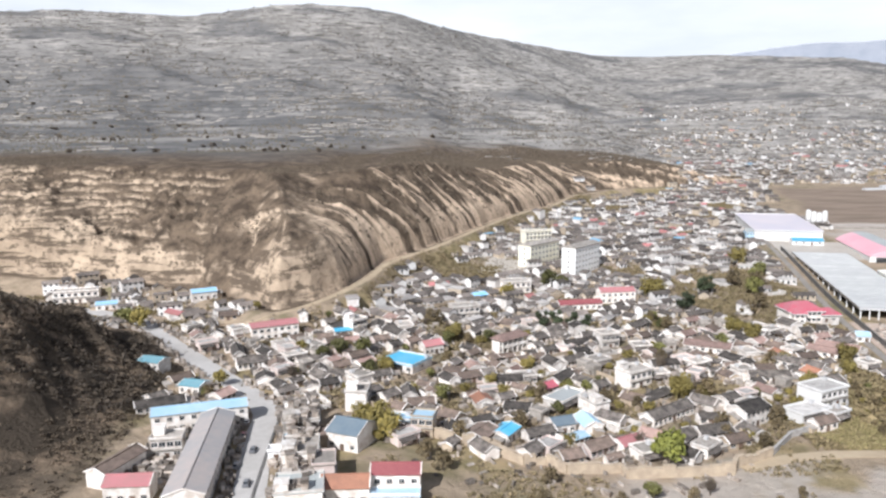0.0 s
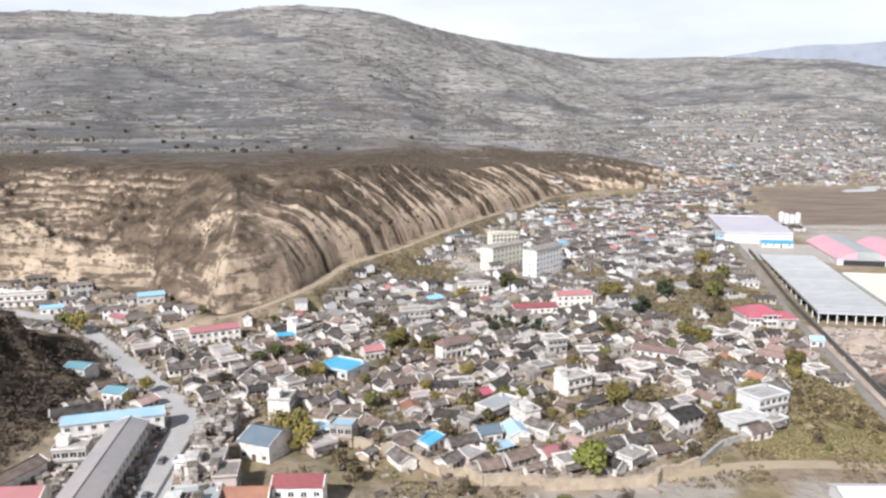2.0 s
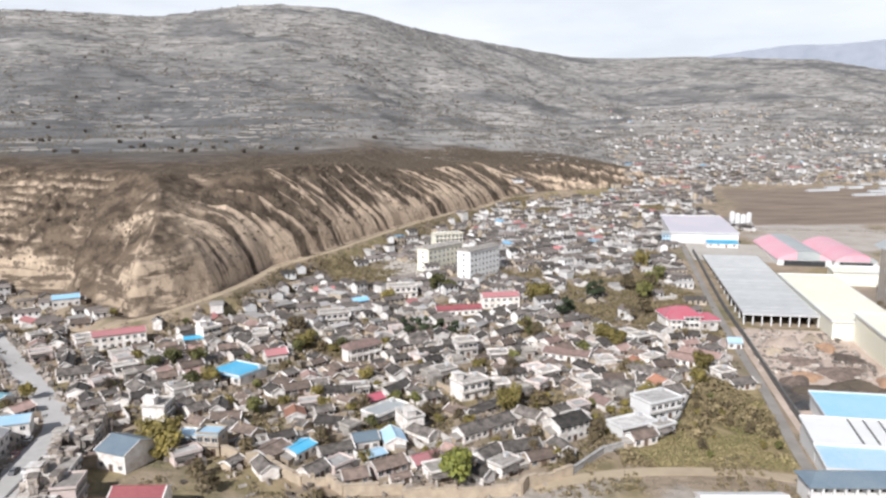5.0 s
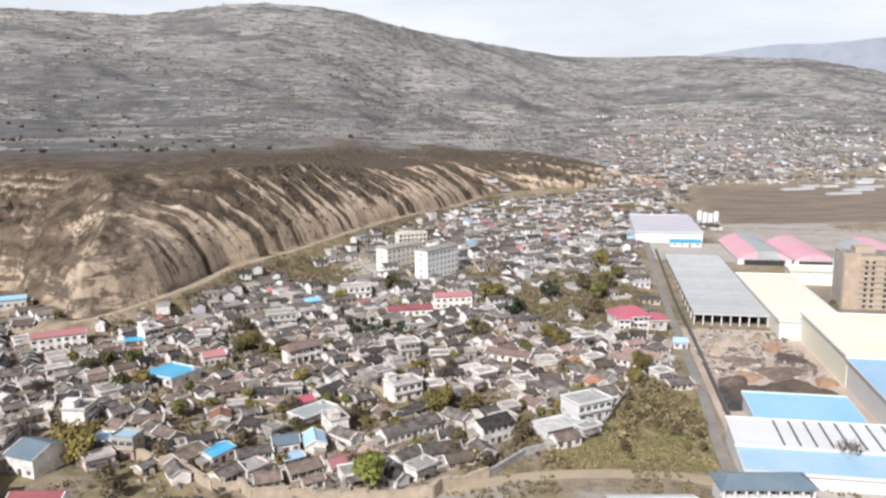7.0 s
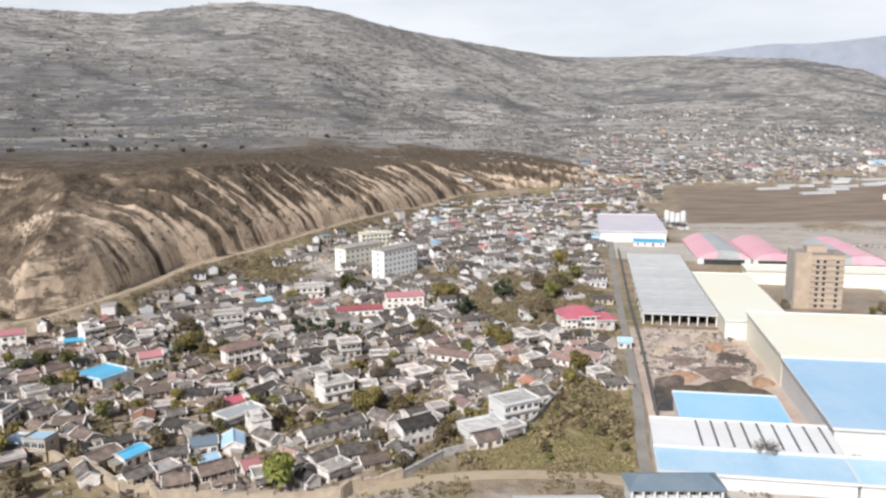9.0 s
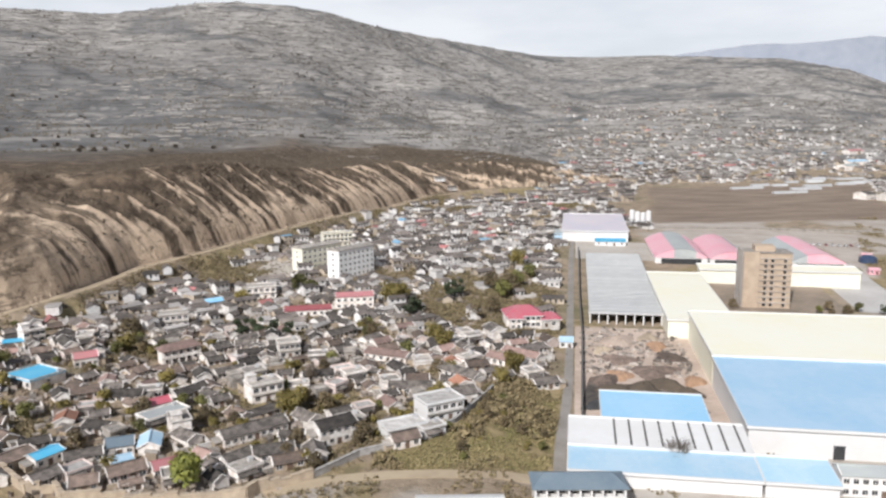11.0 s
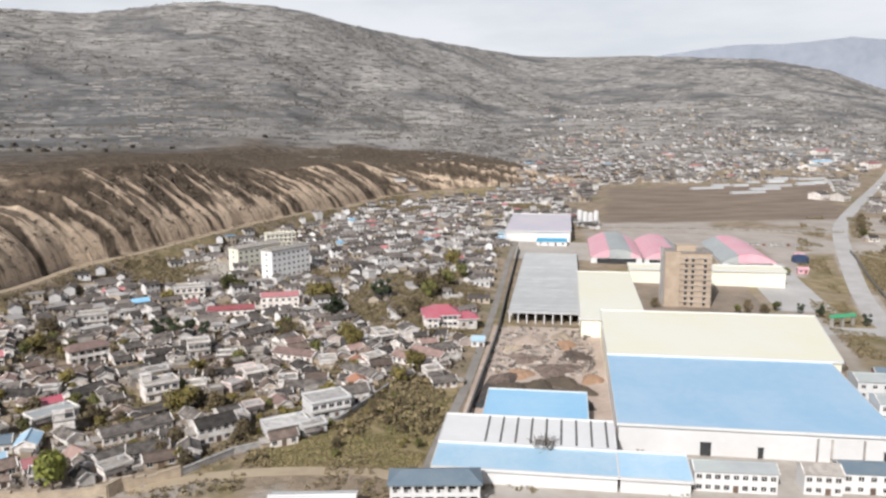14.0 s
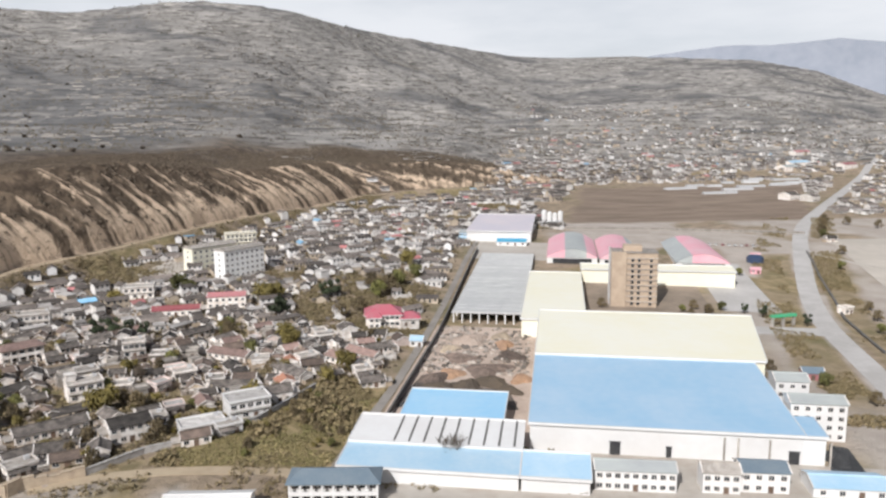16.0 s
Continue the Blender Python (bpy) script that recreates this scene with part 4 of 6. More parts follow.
PROTOS = [
    (gable_house("single-storey house with grey tiled roof and pale plaster walls", 9, 5.2, 2.7, 4.0, "plaster", "grey_tile", 3), 5.4, 22),
    (gable_house("small old house with dark grey tiled roof and whitewashed walls", 6.5, 4.4, 2.5, 3.6, "plaster", "grey_tile", 2, chimney=True), 4.2, 20),
    (gable_house("long row house with dark tiled roof and white front", 14, 5.2, 2.8, 4.1, "plaster", "grey_tile", 5), 7.4, 11),
    (gable_house("earth-walled house with weathered brown tiled roof", 8, 5, 2.6, 3.9, "mud_wall", "brown_tile", 2, chimney=True), 4.9, 14),
    (gable_house("low earth-walled outhouse with grey tiled roof", 4.8, 3.6, 2.1, 2.9, "mud_wall", "grey_tile", 1), 3.2, 14),
    (flat_house("two-storey white house with flat concrete roof", 8.5, 6.5, 2, "plaster", "concrete", 3, room=True), 5.4, 2),
    (flat_house("single-storey white house with flat concrete roof", 8, 6, 1, "plaster", "concrete", 3), 5.0, 8),
    (flat_house("small flat-roofed concrete outbuilding", 4.5, 4, 1, "concrete", "concrete", 1), 3.2, 7),
    (gable_house("two-storey white house with grey tiled roof", 9, 6, 5.4, 6.8, "plaster", "grey_tile", 3, storeys=2), 5.6, 3),
    (gable_house("pale house with faded red tiled roof", 9, 5.4, 2.8, 4.0, "plaster", "red_roof", 3), 5.4, 0.6),
    (gable_house("pale house with orange-brown tiled roof", 8, 5.4, 2.8, 4.0, "plaster", "orange_roof", 2), 5.2, 1.6),
    (gable_house("small house with weathered pinkish-brown tiled roof", 7.5, 5, 2.6, 3.7, "plaster", "rose_tile", 2), 4.6, 6),
    (gable_house("pinkish plastered house with brown tiled roof", 9, 5, 2.8, 4.0, "pink_plaster", "brown_tile", 3), 5.2, 9),
    (flat_house("pinkish house with pale flat roof", 7, 5.5, 1, "pink_plaster", "pale_roof", 2), 4.6, 6),
    (gable_house("low narrow shed with brown tiled roof", 6, 3, 2.0, 2.7, "plaster", "brown_tile", 1), 3.4, 12),
    (gable_house("small house with blue sheet roof", 7, 5, 2.8, 3.5, "plaster", "blue_roof", 2), 4.8, 0.3),
    (gable_house("small shed with pale blue sheet roof", 6, 4.4, 2.6, 3.1, "plaster", "pale_blue_roof", 2), 4.2, 0.3),
]
USED = set()
STREETS = [[(-46, 150), (-52, 192), (-58, 225), (-63, 256), (-93, 297), (-125, 338), (-160, 383), (-230, 420)], [(-104, 360), (-74, 371), (-55, 394), (-43, 432), (-33, 475), (-6, 519), (17, 566), (66, 670), (96, 733), (128, 815), (148, 860), (176, 892)], [(160, 150), (171, 225), (187, 292), (217, 433), (243, 556), (262, 640)]]
TAKEN = []


def place(proto, x, y, turn, lift=0.0):
    """The first use of a kind is the kind itself, later ones are copies of it."""
    m = pose(x, y, ground_z(x, y) + lift, 0, 0, turn)
    if proto.name not in USED:
        USED.add(proto.name)
        proto.matrix_basis = m
        return proto
    return copy_thing(proto, m)


def free(x, y, r):
    return all((x - a) ** 2 + (y - b) ** 2 > (r + c) ** 2 for a, b, c in TAKEN)


def special(ob, x, y, turn, r):
    ob.matrix_basis = pose(x, y, ground_z(x, y), 0, 0, turn)
    TAKEN.append((x, y, r))
    return ob


def long_taken(x0, y0, x1, y1, r):
    n = max(1, int(math.hypot(x1 - x0, y1 - y0) / r))
    for i in range(n + 1):
        TAKEN.append((x0 + (x1 - x0) * i / n, y0 + (y1 - y0) * i / n, r))


# the street, its row buildings and the market roofs
special(gable_house("long two-storey market building with grey sheet roof", 56, 10, 6.4, 8.0, "plaster", "market_sheet", 14, storeys=2, group="street buildings"), -68.5, 206, 97.5, 4)
long_taken(-65, 180, -72, 234, 7)
special(gable_house("two-storey white building with pale blue sheet roof", 30, 8, 6.2, 7.2, "plaster", "pale_blue_roof", 7, storeys=2, group="street buildings"), -80, 240, 18, 9)
long_taken(-94, 236, -66, 244, 6)
special(gable_house("white house with bright red sheet roof", 12, 7, 5.0, 6.4, "plaster", "red_roof", 3, group="street buildings"), -83, 190, 4, 8)
special(gable_house("old building with dull red tiled roof", 17, 6, 4.6, 5.8, "plaster", "brown_tile", 4, group="street buildings"), -92, 203, 72, 6)
special(flat_house("white two-storey building with flat roof in the market yard", 9, 6, 2, "plaster", "concrete", 3, group="street buildings", room=True), -82, 216, 8, 6)
for x, y, l, d, st, wall, roof, text in ((-37, 184, 11, 12, 2, "plaster", "grey_sheet", "two-storey shop house with grey flat roof along the street"), (-40.5, 196, 10, 8, 1, "concrete", "pale_roof", "low concrete shop with pale roof along the street"), (-33, 199, 9, 6, 2, "pink_plaster", "concrete", "narrow pinkish shop house behind the street row"), (-41, 208, 12, 10, 2, "plaster", "concrete", "white shop house with concrete roof along the street"), (-44, 220, 8, 9, 1, "plaster", "pale_blue_roof", "low white shop with bluish sheet roof"), (-37.5, 225, 9, 6, 1, "mud_wall", "brown_tile", "tan lean-to behind the shops"), (-45, 231, 11, 11, 2, "concrete", "pale_roof", "grey two-storey shop house with pale roof"), (-47.5, 244, 10, 8, 1, "plaster", "market_sheet", "low white shop with tan sheet roof")):
    special(flat_house(text, l, d, st, wall, roof, 3, group="street buildings", room=st > 1 and l > 10), x, y, 98, 6)
special(gable_house("white house with slate-blue sheet roof", 11, 12, 5.6, 7.8, "plaster", "slate_roof", 2, group="street buildings"), -28, 224, -25, 8)
special(gable_house("white building with orange tiled roof", 12.5, 7, 5.0, 6.8, "plaster", "orange_roof", 3, group="street buildings"), -25.5, 188, 2, 7)
special(gable_house("white building with dark red sheet roof", 13, 7, 6.6, 8.0, "plaster", "dark_red_roof", 3, storeys=2, group="street buildings"), -12.5, 193, 0, 7)
special(flat_house("lean-to with pale blue sheet roof", 13, 4, 1, "plaster", "pale_blue_roof", 3, group="street buildings"), -12.5, 186, 0, 5)
special(flat_house("open canopy with bright blue sheet roof", 16, 14, 1, "plaster", "blue_roof", 4), -15, 301, -32, 14)
special(gable_house("house with red tiled roof behind a blue canopy", 9, 6, 4.0, 5.4, "plaster", "red_roof", 3), -5, 322, 28, 6)
special(flat_house("cream watch house with pale blue roof", 7, 6, 2, "mud_wall", "pale_blue_roof", 2), -6, 233, -12, 5)
special(flat_house("shed with pale blue sheet roof", 8, 6, 1, "plaster", "pale_blue_roof", 2), -14, 238, -12, 5)
special(gable_house("shed with bright blue sheet roof", 9, 6, 3.2, 3.9, "plaster", "blue_roof", 2), 20, 232, 58, 6)
special(gable_house("low house with brown tiled roof", 10, 8, 3.0, 4.2, "mud_wall", "brown_tile", 2), 12, 230, 58, 6)
special(gable_house("shed with teal sheet roof", 9, 7, 3.4, 4.2, "plaster", "teal_roof", 2), -92, 272, -20, 6)
special(gable_house("shed with teal sheet roof", 10, 7, 3.4, 4.2, "plaster", "teal_roof", 2), -114, 291, -20, 6)
special(gable_house("long two-storey white house with red sheet roof", 22, 8, 6.4, 7.6, "plaster", "red_roof", 6, storeys=2), -79, 346, 27, 11)
special(gable_house("white house with blue sheet roof", 13, 8, 4.4, 5.4, "plaster", "workshop_blue", 3), -129, 404, 25, 8)
special(flat_house("two-storey white house at the foot of the bluff", 24, 9, 2, "plaster", "concrete", 6), -208, 426, 15, 12)
special(gable_house("shed with bright blue sheet roof", 11, 7, 3.2, 4.0, "plaster", "workshop_blue", 2), -183, 407, 20, 7)
special(flat_house("white two-storey house with wide windows", 14, 9, 2, "plaster", "concrete", 4), 11, 386, 18, 9)
special(gable_house("two-storey white house with pink-red sheet roof", 20, 9, 6.4, 7.6, "plaster", "red_roof", 5, storeys=2), 97, 420, 8, 11)
special(gable_house("long house with dull red roof", 24, 7, 3.4, 4.8, "plaster", "dark_red_roof", 6), 74, 405, 10, 11)
special(gable_house("house with small bright red roof", 7, 5, 3.0, 4.2, "plaster", "bright_red_roof", 2), 39, 276, 40, 5)
special(flat_house("long flat house with grey sheet roof", 15, 8, 1, "plaster", "grey_sheet", 4), 44, 265, 48, 8)
special(gable_house("house with slate-blue tiled roof", 8, 6, 3.4, 4.8, "plaster", "slate_roof", 2), 39, 240, 18, 6)
special(gable_house("house with pale blue sheet roof", 10, 6, 3.6, 5.0, "plaster", "pale_blue_roof", 2), 48, 240, 104, 6)


def hip_roof(length, depth, eave, ridge, over=0.9):
    """A four-sided roof with a short ridge and a pale fascia board's thickness."""
    x, y, r = length / 2 + over, depth / 2 + over, max(0.3, (length - depth) / 2 + 1.5)
    p = [(-x, -y, eave), (x, -y, eave), (x, y, eave), (-x, y, eave), (-r, 0, ridge), (r, 0, ridge)]
    q = [(a, b, c + 0.3) for a, b, c in p]
    s = Shape()
    s.quad(q[0], q[1], q[5], q[4]).quad(q[2], q[3], q[4], q[5]).quad(q[1], q[2], q[5], q[5]).quad(q[3], q[0], q[4], q[4])
    for a, b in ((0, 1), (1, 2), (2, 3), (3, 0)):
        s.quad(p[a], p[b], q[b], q[a])
    s.quad(p[3], p[2], p[1], p[0])
    return s


def gallery_house(name, label, category, group, x, y, turn, length, depth, wall, roof_mat, roof_label):
    """Two storeys with an open gallery of white columns in front and a broad sheet roof."""
    ob = thing(name, label, category, group, pose(x, y, ground_z(x, y), 0, 0, turn))
    w, d = length / 2, depth / 2
    part("wall", Shape().box(-w + 0.3, w - 0.3, -d + 2.2, d, -1.5, 6.2), M[wall], ob)
    n = int(length / 3)
    for st in range(2):
        part("gallery_floor", Shape().box(-w, w, -d - 0.1, -d + 2.2, 3.1 * st - 0.25, 3.1 * st), M["concrete"], ob)
        if st:
            part("balustrade", Shape().box(-w, w, -d - 0.15, -d + 0.05, 2.9, 4.1), M[wall], ob, "solid white balustrade")
        for k in range(n):
            at = -w + length * (k + 0.5) / n
            window_at(ob, (1.8, 1.5), pose(at, -d + 2.17, 3.1 * st + 0.9))
    post = Shape().box(-0.28, 0.28, -0.28, 0.28, -1, 6.2).mesh("column", M[wall])
    for k in range(n + 1):
        part("column", post, None, ob, "", pose(-w + 0.3 + (length - 0.6) * k / n, -d + 0.2, 0))
    part("lintel", Shape().box(-w, w, -d - 0.1, -d + 0.5, 5.8, 6.25), M[wall], ob)
    part("roof", hip_roof(length, depth, 6.25, 8.4, 0.7), M[roof_mat], ob, roof_label)
    return ob


gallery_house("house", "two-storey white house with open galleries and pinkish roof", "house", "village houses", 30, 331, 40, 16, 7, "plaster", "rose_tile", "faded pink hipped roof")
long_taken(25, 327, 35, 336, 5)
villa = thing("house", "villa with pink-red hipped roof, white eaves and pale walls", "house", "village houses")
for name, dx, dy, l, d, h, r in (("wall", 0, 0, 17, 13, 6.2, 9.8), ("wing", -4.5, -7, 6, 5, 5.6, 7.6), ("wing", 13, -1.5, 9, 9, 4.0, 6.4)):
    body = part(name, Shape().box(dx - l / 2, dx + l / 2, dy - d / 2, dy + d / 2, -1.5, h), M["plaster"], villa)
    part("roof", hip_roof(l, d, h, r), M["bright_red_roof"], body, "pink-red hipped sheet roof", pose(dx, dy, 0))
    part("eaves", Shape().box(dx - l / 2 - 1.0, dx + l / 2 + 1.0, dy - d / 2 - 1.0, dy + d / 2 + 1.0, h - 0.45, h - 0.02), M["hall_white"], body, "white eaves board")
for st in range(2):
    for k in range(4):
        window_at(villa, (1.8, 1.5), pose(-0.5 + 2.4 * k, -6.53, 1.0 + 3.0 * st))
    for k in range(2):
        window_at(villa, (1.4, 1.3), pose(-5.8 + 2.6 * k, -9.53, 1.0 + 2.6 * st))
part("door", DOOR, None, villa, "", pose(11, -6.03, 0))
window_at(villa, (1.8, 1.5), pose(14.5, -6.03, 1.0))
special(villa, 182, 380, 2, 12)
TAKEN.append((195, 377, 7))
special(flat_house("low white apartment house with flat roof", 14, 8, 1, "hall_white", "pale_roof", 4), 125, 250, 26, 7)
special(flat_house("small white flat-roofed house by the lot wall", 8, 5, 1, "hall_white", "concrete", 2), 134, 248, 30, 4)
special(flat_house("white two-storey apartment house", 14, 10, 2, "hall_white", "pale_roof", 4), 137, 264, 26, 8)
special(gable_house("two-storey white house with dark tiled roof", 13, 8, 5.8, 7.4, "plaster", "grey_tile", 4, storeys=2), 103, 246, 34, 7)
special(gable_house("house with grey tiled roof beside the apartments", 13, 7, 4.2, 5.8, "plaster", "grey_tile", 3), 144, 276, 22, 8)
special(gable_house("long white row house with dark tiled roof", 22, 6, 3.2, 4.8, "plaster", "grey_tile", 8), 77, 250, 37, 10)
special(flat_house("tall white house with flat roof", 12, 8, 2, "plaster", "concrete", 3, room=True), 74, 285, 33, 8)
special(flat_house("tall white house with pink-tinted walls", 9, 8, 2, "plaster", "concrete", 3), 74.5, 338, 20, 7)

for x, y, turn, l, d, roof, label in ((167, 318, -42, 18, 5, "rose_tile", "long row house with reddish-brown tiled roof"), (174.5, 326, -44, 18, 5, "rose_tile", "long row house with reddish-brown tiled roof"), (147, 303, -48, 20, 6, "grey_tile", "long white row house with dark tiled roof"), (118, 329, -27, 20, 7, "rose_tile", "long house with faded pinkish tiled roof"), (125.5, 240, 24, 9, 4.5, "brown_tile", "low porch house with dark brown roof by the lot")):
    special(gable_house(label, l, d, 3.0, 4.3, "plaster", roof, max(2, int(l / 3.5))), x, y, turn, 4)
    c, q = math.cos(radians(turn)) * l / 3, math.sin(radians(turn)) * l / 3
    long_taken(x - c, y - q, x + c, y + q, 4)
# open scrubby plots
PATCHES = [(94.0, 273.0, 6), (90.0, 268.0, 6), (100.0, 278.0, 6), (6.0, 350.0, 6), (-6.0, 368.0, 6), (19.0, 337.0, 6), (34.0, 270.0, 6), (8.0, 343.0, 6), (104.0, 375.0, 6), (109.0, 367.0, 6)]
TAKEN.extend(PATCHES)

# school: two slabs, one cream, one white
for label, x, y, turn, wall, l, storeys in (("four-storey cream school block with flat roof", 66, 516, 48, "hall_cream", 34, 4), ("five-storey white school block with rows of windows", 90, 491, 50, "school_white", 31, 5)):
    ob = thing("school_block", label, "school", at=pose(x, y, ground_z(x, y), 0, 0, turn))
    top = 3.35 * storeys + 0.8
    part("wall", Shape().box(-l / 2, l / 2, -5, 5, -2, top), M[wall], ob)
    part("roof", Shape().box(-l / 2 - 0.5, l / 2 + 0.5, -5.5, 5.5, top, top + 0.5), M["concrete"], ob)
    part("roof_cover", Shape().prism([(-5.4, top + 0.5), (5.4, top + 0.5), (0, top + 1.9)], -l / 2 - 0.4, l / 2 + 0.4), M["concrete"], ob)
    for st in range(storeys):
        for i in range(8):
            window_at(ob, (1.4, 1.3), pose(-l / 2 + l * (i + 0.5) / 8, -5.03, 3.35 * st + 1.1))
        window_at(ob, (1.2, 1.2), pose(-l / 2 - 0.03, 0, 3.35 * st + 1.2, 0, 0, -90))
    long_taken(x - 14, y - 10, x + 14, y + 10, 9)
special(flat_house("three-storey cream office with rows of windows", 22, 9, 3, "hall_cream", "concrete", 6), 72, 584, 20, 12)
special(flat_house("white hall with flat roof below the school", 16, 10, 2, "plaster", "concrete", 4), 43, 443, 12, 9)
TAKEN.extend([(42, 512, 20), (40, 500, 14), (-12, 287, 8)])

# village by plots, turned with the lanes
rng_v = random.Random(7)
weights = [w for _, _, w in PROTOS]


def near_line(x, y, pts):
    d, _ = line_distance(np.array([x]), np.array([y]), pts)
    return abs(float(d[0]))


def bluff_side(x, y):
    d, _ = line_distance(np.array([x]), np.array([y]), BLUFF)
    return float(d[0])


def in_village(x, y):
    local = YARD.inverted() @ Vector((x, y, 0))
    if local.x > -62 and y < 640:
        return False
    if y > 850 or x > 330 or x < -235:
        return False
    if ((x + 170) / 55) ** 2 + ((y - 256) / 86) ** 2 < 1.45:
        return False
    front = 224 - 0.18 * (x + 31) if x < 60 else 207 + 0.42 * (x - 60)
    if y < front + 3 and x > -31:
        return False
    if x > 112 and y < 292 and (x - 112) * 1.1 > (y - 232) * 0.9 - 4 + 6:
        return False
    if x < -31 and y < 252:
        return False
    if bluff_side(x, y) > (-15 if x > -60 and y > 400 else -8):
        return False
    return all(near_line(x, y, line) > w for line, w in zip(STREETS, (9, 7, 8)))


class Mass:
    """Many far houses in one mesh, each with walls, a two-sided roof and dark windows."""

    def __init__(self, mats):
        self.v, self.f, self.m, self.mats = [], [], [], mats

    def put(self, shape, mat, m):
        k = len(self.v)
        self.v.extend([tuple(m @ Vector(p)) for p in shape.v])
        self.f.extend([tuple(k + i for i in q) for q in shape.f])
        self.m.extend([self.mats.index(mat)] * len(shape.f))

    def house(self, m, length, depth, eave, ridge, wall, roof):
        y = depth / 2
        self.put(Shape().prism([(-y, -1.5), (y, -1.5), (y, eave), (0, ridge), (-y, eave)] if ridge > eave else [(-y, -1.5), (y, -1.5), (y, eave), (-y, eave)], -length / 2, length / 2), wall, m)
        h = y + 0.4
        if ridge > eave:
            e = eave - 0.35
            self.put(Shape().prism([(-h, e), (0, ridge), (h, e), (h, e + 0.22), (0, ridge + 0.22), (-h, e + 0.22)], -length / 2 - 0.3, length / 2 + 0.3), roof, m)
        else:
            self.put(Shape().box(-length / 2 - 0.3, length / 2 + 0.3, -h, h, eave, eave + 0.4), roof, m)
        for st in range(1 + (eave > 4.5)):
            n = max(2, int(length / 2.6))
            for i in range(n):
                x = -length / 2 + length * (i + 0.5) / n
                self.put(Shape().box(x - 0.6, x + 0.6, -y - 0.05, -y + 0.1, 3 * st + (0.05 if i == n // 2 and not st else 0.9), 3 * st + 2.1), "glass", m)

    def finish(self, name, label, category):
        me = bpy.data.meshes.new(name)
        me.from_pydata(self.v, [], self.f)
        for k in self.mats:
            me.materials.append(M[k])
        me.polygons.foreach_set("material_index", self.m)
        return tagged(new(name, me), label, category, kind="stuff")


FAR_MATS = ["far_plaster", "far_mud", "far_tile", "far_flat", "far_red", "far_blue", "glass"]


def mass_house(mass, r, x, y, turn, size=1.0, walls=(7, 2, 0)):
    wall = r.choices(("far_plaster", "far_mud", "far_flat"), walls)[0]
    roof = r.choices(("far_tile", "far_flat", "far_red", "far_blue"), (76, 21, 2.6, 0.5))[0]
    flat = roof == "far_flat" or r.random() < 0.1
    eave = r.choices((2.7, 5.6), (6, 1))[0] * size
    mass.house(pose(x, y, ground_z(x, y), 0, 0, turn), r.choice((5, 7, 9, 12)) * size, r.uniform(4.4, 6.2) * size, eave, eave + (0 if flat else 1.3 * size), wall, roof)


houses, plots = 0, []
for i in range(-80, 90):
    for j in range(-10, 95):
        a = radians(30)
        gx, gy = 10.0 * i + rng_v.uniform(-2.2, 2.2), 8.3 * j + rng_v.uniform(-1.8, 1.8)
        x, y = gx * math.cos(a) - gy * math.sin(a) + 60, gx * math.sin(a) + gy * math.cos(a) + 200
        if -240 < x < 330 and 195 < y < 850 and in_village(x, y):
            plots.append((y, x))
plots.sort()
BUILT = []
GARDENS = [(94, 228), (99, 231), (104, 228)] + [(x, y) for x, y, _ in PATCHES] * 3
back_rows = Mass(FAR_MATS)
for y, x in plots:
    proto, r, _ = rng_v.choices(PROTOS, weights)[0]
    if fbm(np.array([x / 60.0]), np.array([y / 60.0]), 91, 2)[0] > 0.19 or rng_v.random() < 0.14 or (((x - 176) / 42) ** 2 + ((y - 428) / 72) ** 2 < 1 and rng_v.random() < 0.84):
        GARDENS.append((x, y))
        continue
    if not free(x, y, r * 0.6):
        continue
    turn = 32 - 16 * float(smooth(60, 200, np.array(x))) + rng_v.gauss(0, 13) + (90 if rng_v.random() < 0.4 else 0)
    TAKEN.append((x, y, r * 0.6))
    BUILT.append((y, x))
    if houses < 298:
        made = place(proto, x, y, turn)
        made.scale = (rng_v.uniform(0.85, 1.2), rng_v.uniform(0.85, 1.2), rng_v.uniform(0.85, 1.15))
        houses += 1
    elif y < 600 or rng_v.random() < 0.8:
        mass_house(back_rows, rng_v, x, y, turn)
back_rows.finish("village_back_rows", "dense back rows of small white and grey tiled village houses", "houses")

for proto, r, _ in PROTOS:
    if proto.name not in USED:
        y, x = next((q for q in plots if free(q[1], q[0], r * 0.4)), plots[40])
        place(proto, x, y, 32)
        TAKEN.append((x, y, r))

# the next village, beyond the brown field and up the slope
far_rows = Mass(FAR_MATS)
for _ in range(5200):
    a, r = radians(rng_v.uniform(4, 38)), rng_v.uniform(880, 1900)
    x, y = 95 + r * math.sin(a), r * math.cos(a)
    keep = 1.0 if r < 1500 and math.degrees(a) > 8 + (r - 900) / 70 else 0.28
    if math.degrees(a) < 11.5 and r > 930:
        continue
    if y < 1010 + 0.05 * x and 330 + 0.28 * (y - 700) < x < 580 + 0.5 * (y - 700):
        continue
    if near_line(x, y, [(458, 504), (526, 631), (620, 770), (762, 965), (1000, 1290), (1245, 1620)]) < 16:
        continue
    if rng_v.random() < keep * (0.55 + 1.6 * fbm(np.array([x / 120.0]), np.array([y / 120.0]), 95, 2)[0]):
        mass_house(far_rows, rng_v, x, y, 15 + rng_v.uniform(-12, 12), 1.1, (5, 3, 3))
